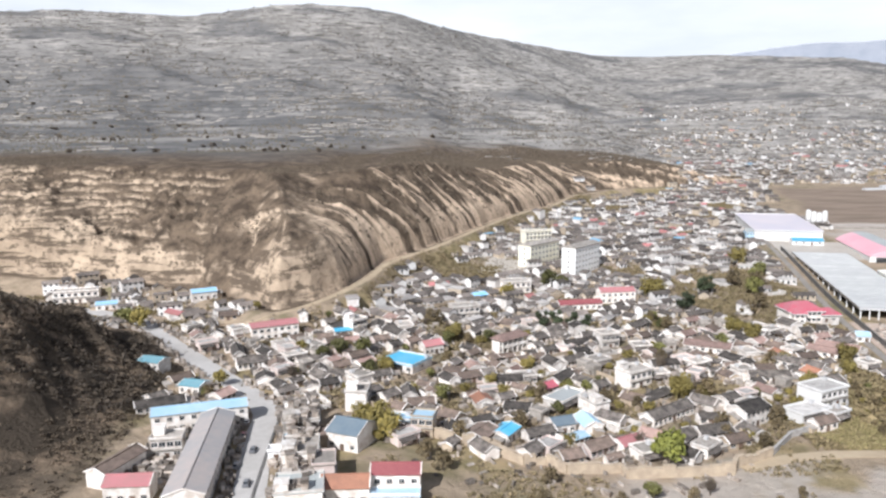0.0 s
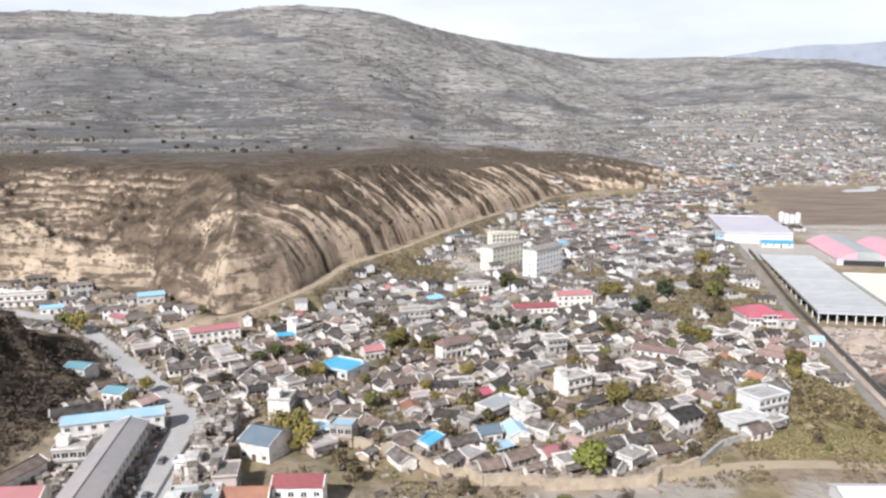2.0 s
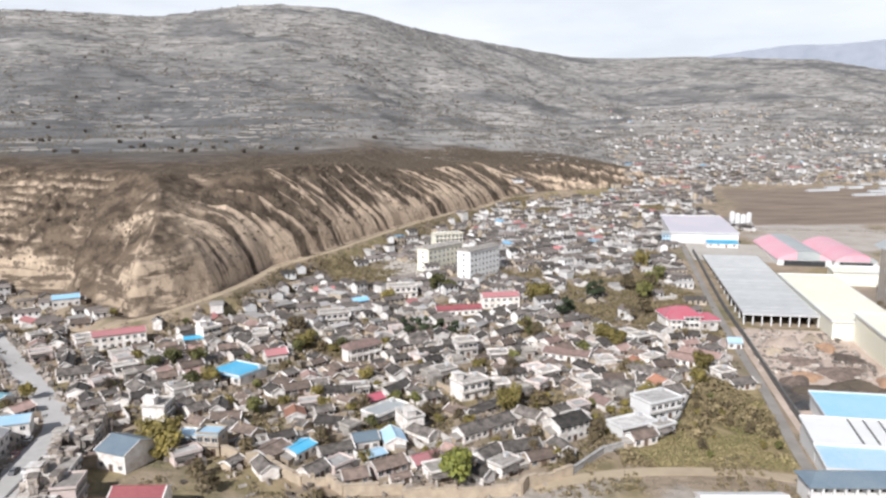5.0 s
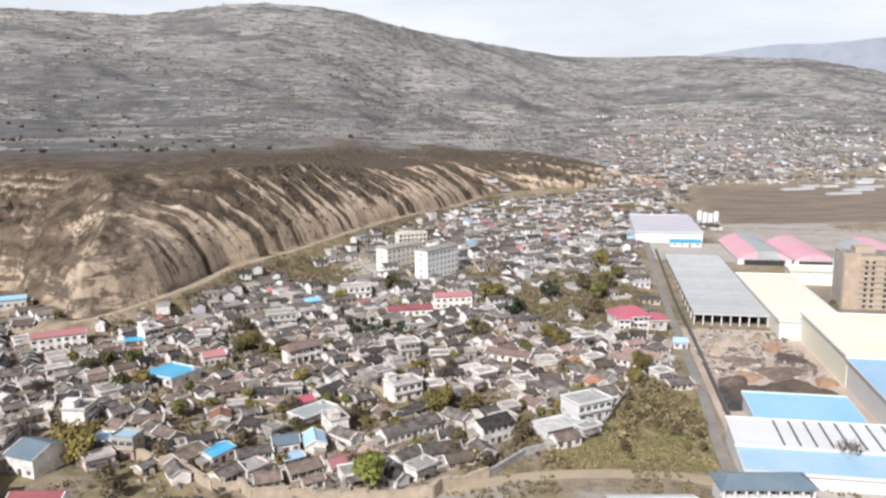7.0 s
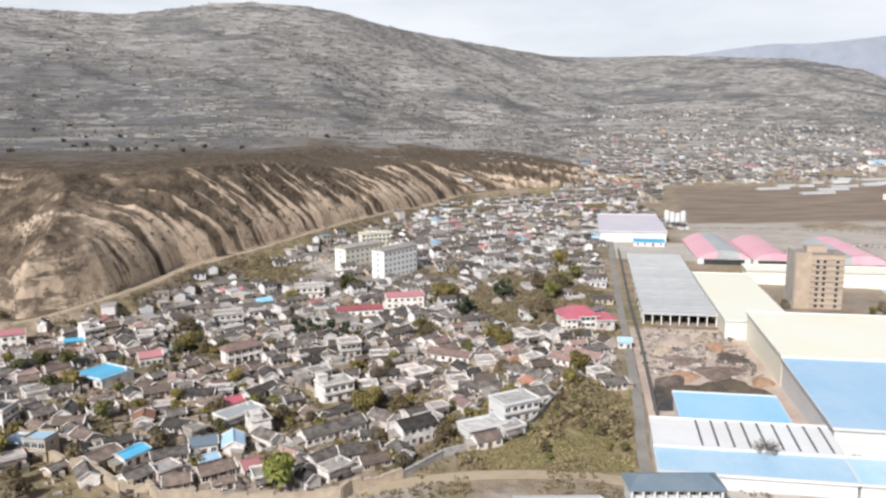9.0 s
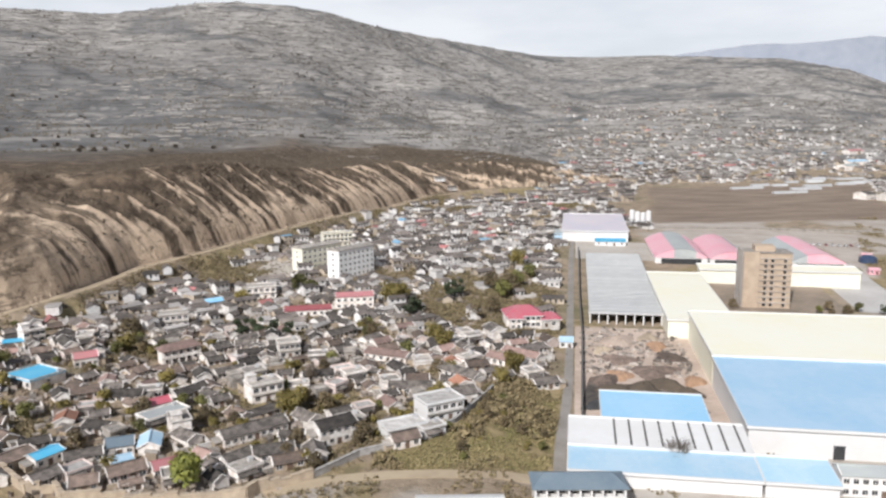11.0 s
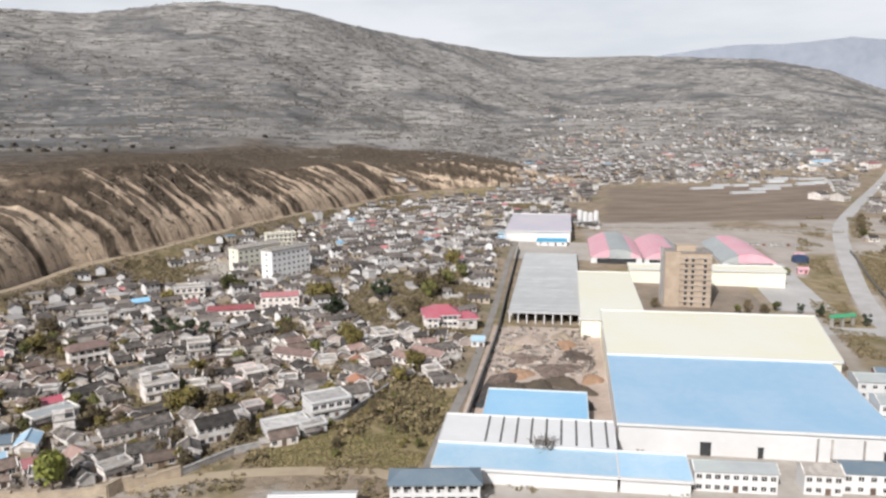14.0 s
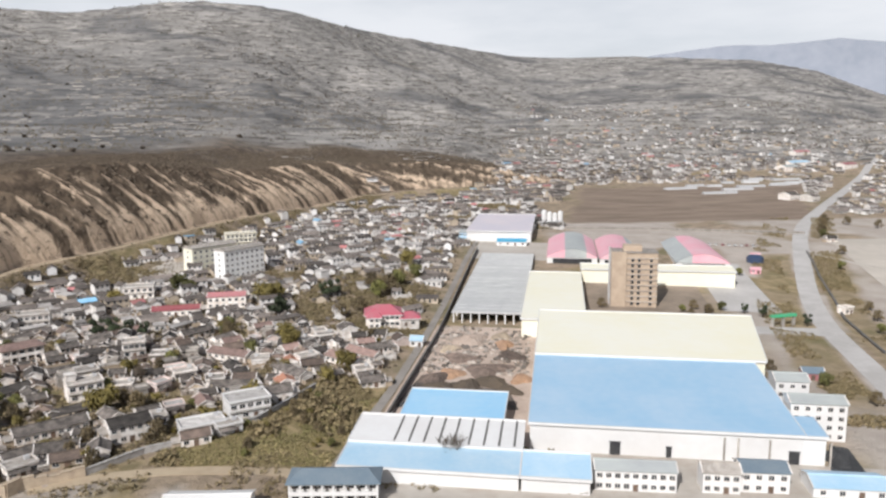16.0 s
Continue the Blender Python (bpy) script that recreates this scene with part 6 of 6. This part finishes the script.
def mountain():
    n = 90
    s = Shape()
    rows = []
    for k in range(n + 1):
        a = radians(3 + 45 * k / n)
        c = math.degrees(a)
        top = float(np.interp(c, RIDGE_AT, RIDGE_Z)) + 12 * float(fbm(np.array([c / 0.9]), np.array([0.5]), 97, 4)[0])
        rows.append([(95 + r * math.sin(a), r * math.cos(a), h) for r, h in ((4640, -5), (4700, top * 0.55), (4760, top))])
    for p, q in zip(rows, rows[1:]):
        for i in range(2):
            s.quad(p[i], q[i], q[i + 1], p[i + 1])
    tagged(new("backdrop", s.mesh("backdrop", M["hazed_ridge"])), "far mountain ridge with blue-grey haze put into its colour", "mountain", kind="structure")


mountain()


# ---- walls along the village front ----
def run_wall(name, label, pts, tall, thick, mat, coping=0.25, ragged=0.0):
    s = Shape()
    for (ax, ay), (bx, by) in zip(pts, pts[1:]):
        n = max(1, int(math.hypot(bx - ax, by - ay) / (3 if ragged else 8)))
        for i in range(n):
            p, q = (ax + (bx - ax) * i / n, ay + (by - ay) * i / n), (ax + (bx - ax) * (i + 1) / n, ay + (by - ay) * (i + 1) / n)
            d = Vector((q[0] - p[0], q[1] - p[1])).normalized()
            o = Vector((d.y, -d.x))
            dip = ragged * random.Random(int(p[0] * 7 + p[1] * 13)).uniform(-1, 0.5)
            zp, zq = ground_z(*p) + dip, ground_z(*q) + dip
            for w, lo, hi in ((thick / 2, -1.5, tall), (thick / 2 + 0.15, tall, tall + coping)):
                c = [Vector((*p, zp)) + o.to_3d() * w, Vector((*q, zq)) + o.to_3d() * w, Vector((*q, zq)) - o.to_3d() * w, Vector((*p, zp)) - o.to_3d() * w]
                k = len(s.v)
                s.v.extend([(v.x, v.y, v.z + h) for h in (lo, hi) for v in c])
                s.f.extend([tuple(k + i2 for i2 in f) for f in ((0, 1, 2, 3), (7, 6, 5, 4), (4, 5, 1, 0), (5, 6, 2, 1), (6, 7, 3, 2), (7, 4, 0, 3))])
    me = s.mesh(name, mat)
    bm = bmesh.new()
    bm.from_mesh(me)
    bmesh.ops.recalc_face_normals(bm, faces=bm.faces)
    bm.to_mesh(me)
    bm.free()
    return tagged(new(name, me), label, "wall", kind="structure")


run_wall("wall_front", "tall tan earth retaining wall along the village front", [(-6, 233), (6, 224), (10, 225), (24, 213), (31, 214), (36, 208), (52, 209), (53, 205), (70, 206), (84, 207), (86, 211), (100, 219)], 3.2, 1.0, M["mud_wall"], ragged=1.3)
run_wall("wall_lot", "pale boundary wall between houses and waste lot", [(100, 219), (112, 233), (122, 238), (142, 256), (158, 288)], 2.0, 0.6, M["pale_roof"])
# lane wall: dark stone colour on every side
run_wall("wall_lane", "dark boundary wall of the factory along the lane", [(178, 226), (192, 290), (208, 362), (222, 433), (247, 552)], 2.6, 0.4, M["dark_stone"])
run_wall("wall_field", "long pale wall behind the arched halls", [(330, 640), (400, 628), (470, 608), (515, 598)], 1.8, 0.5, M["concrete"])
ribbon("road", [(88, 210), (104, 217), (124, 220), (146, 219), (166, 218), (174, 216)], 5, M["dirt_road"], "tan dirt track along the front of the waste lot")
run_wall("kerb_street", "low dark kerb along the middle of the village street", [(-49, 176), (-51, 194), (-53.5, 224), (-56, 260)], 0.35, 0.5, M["dark_stone"], 0.05)
run_wall("wall_street", "earth wall behind the street houses", [(-30, 258), (-18, 246), (-2, 240)], 2.6, 0.6, M["mud_wall"])

# ---- factory yard ----
def slab(name, label, corners, mat, lift=0.12):
    """A paved area draped over the ground in a grid, with edges let into it."""
    (a, b, c, d) = [Vector(p) for p in corners]
    n = 14
    s = Shape()
    for j in range(n + 1):
        for i in range(n + 1):
            p = (a.lerp(b, i / n)).lerp(d.lerp(c, i / n), j / n)
            s.v.append((p.x, p.y, ground_z(p.x, p.y) + lift))
    s.f = [(j * (n + 1) + i, j * (n + 1) + i + 1, (j + 1) * (n + 1) + i + 1, (j + 1) * (n + 1) + i) for j in range(n) for i in range(n)]
    return tagged(new(name, s.mesh(name, mat)), label, "pavement", kind="structure")


def yard_corners(u0, u1, v0, v1):
    return [tuple((YARD @ Vector((u, v, 0))).xy) for u, v in ((u0, v0), (u1, v0), (u1, v1), (u0, v1))]


slab("pavement", "dusty concrete yard before the factory halls", yard_corners(-53, 108, -42, 0), M["yard_dust"])
slab("pavement", "bare trampled earth of the building site", yard_corners(-52, 0, 2, 143), M["site_earth"])
slab("pavement", "black cinder-strewn ground behind the blue workshop", [tuple((YARD @ Vector((u, v, 0))).xy) for u, v in ((-50, 30), (-5, 33), (-10, 53), (-47, 60))], M["cinder"], 0.2)
slab("pavement", "pale concrete car park behind the tower", yard_corners(96, 126, 190, 300), M["asphalt"])
slab("pavement", "grey access road from the gate", yard_corners(100, 140, 148, 162), M["asphalt"])
slab("ground_field", "pale bare field beyond the highway", [(447, 330), (620, 300), (760, 560), (520, 575)], M["pale_field"])
slab("pavement", "pale concrete yard in front of the far hall", yard_corners(-52, 0, 291, 352), M["yard_dust"])
slab("pavement", "bare tan school yard", [(22, 488), (52, 490), (64, 532), (34, 536)], M["pale_field"], 0.25)
slab("pavement", "dark earth court around the unfinished tower", yard_corners(22, 90, 128, 240), M["court_soil"])


def heap(label, x, y, rad, tall, mat, seed):
    """A tipped heap of earth or rubble with a ragged surface."""
    s, n, rings = Shape(), 20, 6
    g = random.Random(seed)
    for j in range(rings + 1):
        for i in range(n):
            a, q = math.tau * i / n, 1 - j / rings
            w = rad * q * (1 + 0.25 * math.sin(3 * a + seed) + g.uniform(-0.07, 0.07))
            s.v.append((w * math.cos(a), w * math.sin(a) * 0.75, 1.15 * tall * (1 - q**2.0) + g.uniform(-0.1, 0.12) * tall - (0.5 if j == 0 else 0)))
    s.f = [(j * n + i, j * n + (i + 1) % n, (j + 1) * n + (i + 1) % n, (j + 1) * n + i) for j in range(rings) for i in range(n)]
    ob = new("spoil_mound", s.mesh("spoil_mound", mat))
    ob.matrix_basis = pose(x, y, ground_z(x, y), 0, 0, seed * 40)
    return tagged(ob, label, "earth heap", "heaps on the site")


for i, (u, v, rad, tall, mat, label) in enumerate(((-32, 118, 10, 2.6, "site_earth", "heap of orange-brown earth on the site"), (-18, 126, 7, 2.0, "mud_wall", "heap of pale sand on the site"), (-12, 96, 8, 2.2, "brown_tile", "heap of dark brown spoil"), (-33, 90, 9, 1.8, "brown_tile", "heap of reddish broken brick"), (-20, 76, 11, 2.0, "brown_tile", "long heap of reddish spoil"), (-40, 62, 8, 2.2, "brown_tile", "heap of dark scrap by the lane"), (-26, 54, 9, 2.6, "thicket", "heap of dark scrap behind the workshop"), (-10, 52, 6, 2.2, "thicket", "heap of black scrap"), (-44, 34, 5, 2.0, "dark", "heap of black waste beside the workshop"), (-40, 104, 6, 1.6, "mud_wall", "heap of pale gravel on the site"), (-16, 112, 6, 2.4, "rust_earth", "heap of orange earth on the site"), (-36, 50, 9, 2.4, "thicket", "heap of dark scrap behind the workshop"), (-18, 60, 9, 2.4, "thicket", "heap of dark scrap behind the workshop"), (-26, 44, 8, 2.0, "dark", "heap of black waste behind the workshop"), (-6, 66, 6, 2.0, "rust_earth", "heap of rusty spoil by the hall wall"), (-34, 70, 7, 1.4, "rust_earth", "low heap of rusty brick rubble"))):
    p = YARD @ Vector((u, v, 0))
    heap(label, p.x, p.y, rad, tall, M[mat], i + 1)

# ribs and rooflights of the sheds, and the doors and pipes of the great hall
for u in (-40 + 4.5 * k for k in range(9)):
    q = tagged(new("rooflight_strip", Shape().prism([(0.3, 6.92), (16.6, 8.335), (16.6, 8.43), (0.3, 7.02)], -0.32, 0.32).mesh("rooflight_strip", M["dark_stone"])), "dark grey rooflight strip on a white shed", "rooflight", "shed rooflights")
    q.matrix_basis = spot(u, -14.5)
# doorways are solid panels, their inner shade given as a dark colour
for u, w, h in ((26, 3.2, 4.2), (42, 1.6, 3.4), (78, 3.0, 4.0)):
    q = tagged(new("hall_door", Shape().box(-w / 2, w / 2, -0.12, 0.02, 0, h).box(-w / 2 - 0.2, w / 2 + 0.2, -0.16, 0, h, h + 0.25).mesh("hall_door", M["dark"])), "dark panel painted as a shaded doorway in the white hall wall", "door", "hall doors")
    q.matrix_basis = spot(u, -0.05)
for u in (58, 62, 71, 88):
    q = tagged(new("downpipe", Shape().box(-0.25, 0.25, -0.5, -0.02, 0, 7.5).mesh("downpipe", M["concrete"])), "grey concrete buttress on the hall wall", "buttress", "hall buttresses")
    q.matrix_basis = spot(u, -0.05)


def office(label, x, y, turn, length, depth, storeys, wall, roof, windows, group="factory offices"):
    ob = gable_house(label, length, depth, 3.1 * storeys, 3.1 * storeys + 1.3, wall, roof, windows, storeys=storeys, group=group)
    ob.matrix_basis = pose(x, y, ground_z(x, y), 0, 0, turn)
    return ob


ANNEX = ((90.5, 24), (88.5, 46))
gallery_house("office", "white two-storey office with column gallery and slate-blue roof", "office", "factory offices", 172, 205, -3, 24, 9, "hall_white", "slate_roof", "slate-blue hipped sheet roof")
office("white two-storey dormitory with pale grey-blue roof", 255, 206, -10, 22, 7, 2, "hall_white", "grey_sheet", 8)
office("small white two-storey gatehouse", 278, 203, -10, 10, 7, 2, "hall_white", "concrete", 3)
office("white two-storey house with grey roof by the yard", 290, 203, -10, 13, 8, 2, "hall_white", "slate_roof", 3)
office("low shed with pale blue-green roof", 312, 199, -10, 20, 10, 1, "hall_white", "pale_blue_roof", 3)
office("white annex with grey roof beside the great hall", *spot(ANNEX[0][0], ANNEX[0][1]).translation.xy, -12, 17, 9, 4, "hall_white", "grey_sheet", 4)
office("white annex with teal-grey roof beside the great hall", *spot(ANNEX[1][0], ANNEX[1][1]).translation.xy, -12, 11, 10, 4, "hall_white", "grey_sheet", 2)
office("small hut with red walls beside the highway", 353, 291, -14, 8, 5, 1, "red_roof", "slate_roof", 2)
office("low grey building at the bottom of the lot", 140, 196, -2, 22, 9, 1, "hall_white", "hall_white", 4)
office("small roadside kiosk with pale blue roof", 198, 350, -12, 6, 5, 1, "hall_white", "pale_blue_roof", 1)
office("blue-roofed shed before the far hall", 275, 572, -12, 22, 10, 1, "hall_white", "blue_roof", 3)
office("pale office wing with blue walls at the far hall", 245, 596, -12, 14, 12, 2, "pale_blue_roof", "grey_sheet", 5)

slab("pavement", "black coal-strewn ground beside the great hall", [tuple((YARD @ Vector((u, v, 0))).xy) for u, v in ((87.5, -3), (97, -4), (98, 14), (93, 16))], M["dark"], 0.3)
heap("heap of black coal against the hall wall", *spot(92, 5).translation.xy, 6, 2.4, M["dark"], 11)

# gate with its green canopy
gate = thing("gate", "factory gate with green canopy and stone piers", "gate", at=pose(380, 367, ground_z(380, 367), 0, 0, 12))
part("canopy", Shape().box(-7, 7, -1.2, 1.2, 5.2, 6.4), M["green_sheet"], gate, "bright green canopy")
for dx in (-6.2, 0, 6.2):
    part("pier", Shape().box(dx - 0.6, dx + 0.6, -0.6, 0.6, -1, 5.2), M["concrete"], gate)
for k, x, y, size in ((3, 392, 366, 0.8), (3, 378, 384, 0.8), (3, 372, 392, 0.7), (1, 362, 398, 0.8), (6, 348, 402, 0.8), (1, 340, 396, 0.7), (3, 352, 392, 0.6), (1, 318, 420, 0.8), (6, 300, 410, 0.8), (1, 404, 470, 0.8), (6, 396, 476, 0.9), (6, 340, 300, 0.8), (1, 352, 280, 0.9), (6, 360, 260, 0.8), (1, 420, 350, 0.8), (6, 432, 372, 0.9), (6, 440, 392, 0.8), (1, 476, 480, 0.9), (6, 500, 520, 1.0), (6, 530, 600, 1.1), (6, 545, 625, 1.2), (6, 560, 650, 1.2), (1, 520, 580, 1.0), (6, 575, 640, 1.1), (6, 590, 620, 1.1)):
    plant(k, x, y, size)
p = YARD @ Vector((-22, -14.5, 0))
SOOTY.matrix_basis = pose(p.x, p.y, ground_z(p.x, p.y))
for _ in range(40):
    plant(rng_v.choice((1, 4, 6, 6, 6)), rng_v.uniform(138, 172), rng_v.uniform(228, 284), rng_v.uniform(0.3, 0.6))
for _ in range(26):
    t = rng_v.random()
    plant(rng_v.choice((5, 5, 6, 6, 6, 1)), -12 + 110 * t, 220 - 22 * math.sin(t * 2.2) - rng_v.uniform(2, 26), rng_v.uniform(0.4, 0.9))

for u, v, k, size in ((30, 140, 6, 0.9), (36, 136, 1, 0.8), (28, 150, 6, 0.8), (72, 140, 6, 0.9), (78, 136, 3, 0.7), (84, 142, 1, 0.9), (88, 136, 6, 1.0), (70, 152, 6, 0.8), (80, 160, 6, 0.9), (90, 150, 3, 0.8), (76, 172, 6, 0.8), (86, 180, 6, 0.9), (32, 160, 6, 0.8)):
    p = YARD @ Vector((u, v, 0))
    plant(k, p.x, p.y, size)


# ---- beside the highway ----
ribbon("road", [(478, 528), (488, 512), (498, 492), (516, 470), (560, 440)], 4, M["yard_dust"], "pale farm track beside the highway")
run_wall("wall_ditch", "dark stone ditch wall along the highway", [(480, 530), (468, 500), (452, 462), (434, 415), (418, 378), (402, 320)], 0.9, 0.8, M["dark_stone"])
tank = thing("water_tank", "dark blue round water tank", "tank", at=pose(430, 504, ground_z(430, 504)))
drum = Shape()
for i in range(16):
    a, b = math.tau * i / 16, math.tau * (i + 1) / 16
    p, q = (5.5 * math.cos(a), 5.5 * math.sin(a)), (5.5 * math.cos(b), 5.5 * math.sin(b))
    drum.quad((*p, -0.5), (*q, -0.5), (*q, 3.4), (*p, 3.4)).quad((*p, 3.4), (*q, 3.4), (0.55 * q[0], 0.55 * q[1], 4.8), (0.55 * p[0], 0.55 * p[1], 4.8)).quad((0.55 * p[0], 0.55 * p[1], 4.8), (0.55 * q[0], 0.55 * q[1], 4.8), (0, 0, 5.2))
part("drum", drum, M["navy"], tank)
part("hatch", Shape().box(-0.6, 0.6, -0.6, 0.6, 5.0, 5.6), M["steel"], tank)
for x, y, label in ((417, 476, "small booth with pink-red walls"), (434, 513, "small guard booth with pink-red roof")):
    booth = gable_house(label, 6, 4, 2.8, 3.6, "pink_roof", "pink_roof", 1, group="gate booths")
    booth.matrix_basis = pose(x, y, ground_z(x, y), 0, 0, -12)
booth = flat_house("white sales booth at the edge of the street", 5, 3, 1, "hall_white", "hall_white", 1, group="street buildings")
booth.matrix_basis = pose(-49, 213, ground_z(-49, 213), 0, 0, 5)
special(gable_house("lone white farmhouse beyond the highway", 8, 6, 3.0, 4.4, "plaster", "grey_tile", 2), 518, 566, 0, 5)
special(flat_house("small white pump house by the highway", 6, 5, 1, "plaster", "concrete", 2), 425, 389, 20, 4)
for x, y, l, roof in ((900, 1188, 34, "red_roof"), (925, 1380, 40, "red_roof"), (830, 1210, 46, "pale_blue_roof"), (790, 1160, 30, "grey_sheet"), (626, 838, 16, "grey_tile"), (640, 820, 12, "grey_tile")):
    special(gable_house("large distant shed with %s roof" % {"red_roof": "red", "pale_blue_roof": "pale blue", "grey_sheet": "grey", "grey_tile": "dark"}[roof], l, 16, 6, 8.5, "plaster", roof, 5), x, y, 25, 10)


def car_kind(label, paint):
    """A small parked car: body, cabin glass, four wheels."""
    ob = thing("car", label, "car", "parked cars")
    part("body", Shape().prism([(-0.85, 0.35), (0.85, 0.35), (0.85, 0.8), (0.75, 0.95), (-0.75, 0.95), (-0.85, 0.8)], -2.1, 2.1), paint, ob)
    part("cabin", Shape().prism([(-0.75, 0.95), (0.75, 0.95), (0.6, 1.45), (-0.6, 1.45)], -1.2, 1.0), M["glass"], ob)
    part("roof", Shape().box(-0.95, 0.75, -0.6, 0.6, 1.45, 1.5), paint, ob)
    wheel = Shape()
    for i in range(10):
        a, b = math.tau * i / 10, math.tau * (i + 1) / 10
        p, q = (0.32 * math.cos(a), 0.32 * math.sin(a)), (0.32 * math.cos(b), 0.32 * math.sin(b))
        wheel.quad((p[0], -0.1, p[1]), (q[0], -0.1, q[1]), (q[0], 0.1, q[1]), (p[0], 0.1, p[1])).quad((0, -0.1, 0), (q[0], -0.1, q[1]), (p[0], -0.1, p[1])).quad((0, 0.1, 0), (p[0], 0.1, p[1]), (q[0], 0.1, q[1]))
    wheel = wheel.mesh("wheel", M["dark"])
    for dx in (-1.3, 1.3):
        for dy in (-0.8, 0.8):
            part("wheel", wheel, None, ob, "", pose(dx, dy, 0.32))
    return ob


CARS = [car_kind("white parked car on the concrete lot", M["hall_white"]), car_kind("dark grey parked car on the concrete lot", M["car_grey"]), car_kind("red parked car on the concrete lot", M["red_roof"])]
car_rng = random.Random(5)
for k in range(19):
    if k < 14:
        x, y, turn = 396 + 4.2 * k, 566 - 1.2 * k + car_rng.uniform(-1, 1), 75
    else:
        x, y, turn = car_rng.choice((-54.5, -58.5)), 196 + 11 * (k - 14), 97
        x += -0.16 * (y - 200)
    place(CARS[car_rng.choice((0, 0, 1, 1, 2))], x, y, turn + car_rng.uniform(-4, 4), 0.16)
for c in CARS:
    if c.name not in USED:
        place(c, 405, 545, 75)


# long plastic greenhouses behind the brown field
green_shape = Shape()
for i in range(6):
    a, b = math.pi * i / 6, math.pi * (i + 1) / 6
    green_shape.quad((-1, -3.5 * math.cos(a), 3 * math.sin(a)), (1, -3.5 * math.cos(a), 3 * math.sin(a)), (1, -3.5 * math.cos(b), 3 * math.sin(b)), (-1, -3.5 * math.cos(b), 3 * math.sin(b)))
for e in (-1, 1):
    green_shape.quad(*[(e, -3.5 * math.cos(math.pi * i / 6), 3 * math.sin(math.pi * i / 6)) for i in range(7)])
green_mesh = green_shape.mesh("greenhouse", M["plastic"])
for k in range(16):
    x, y = 560 + 24 * (k % 8) + car_rng.uniform(-14, 14), 905 + 62 * (k // 8) + 15 * (k % 8) + car_rng.uniform(-14, 14)
    q = tagged(new("greenhouse", green_mesh), "long low greenhouse under pale plastic sheeting", "greenhouse", "greenhouses by the field")
    q.matrix_basis = pose(x, y, ground_z(x, y), 0, 0, 12 + car_rng.uniform(-4, 4)) @ Matrix.Diagonal((car_rng.uniform(8, 24), 1, 1, 1))
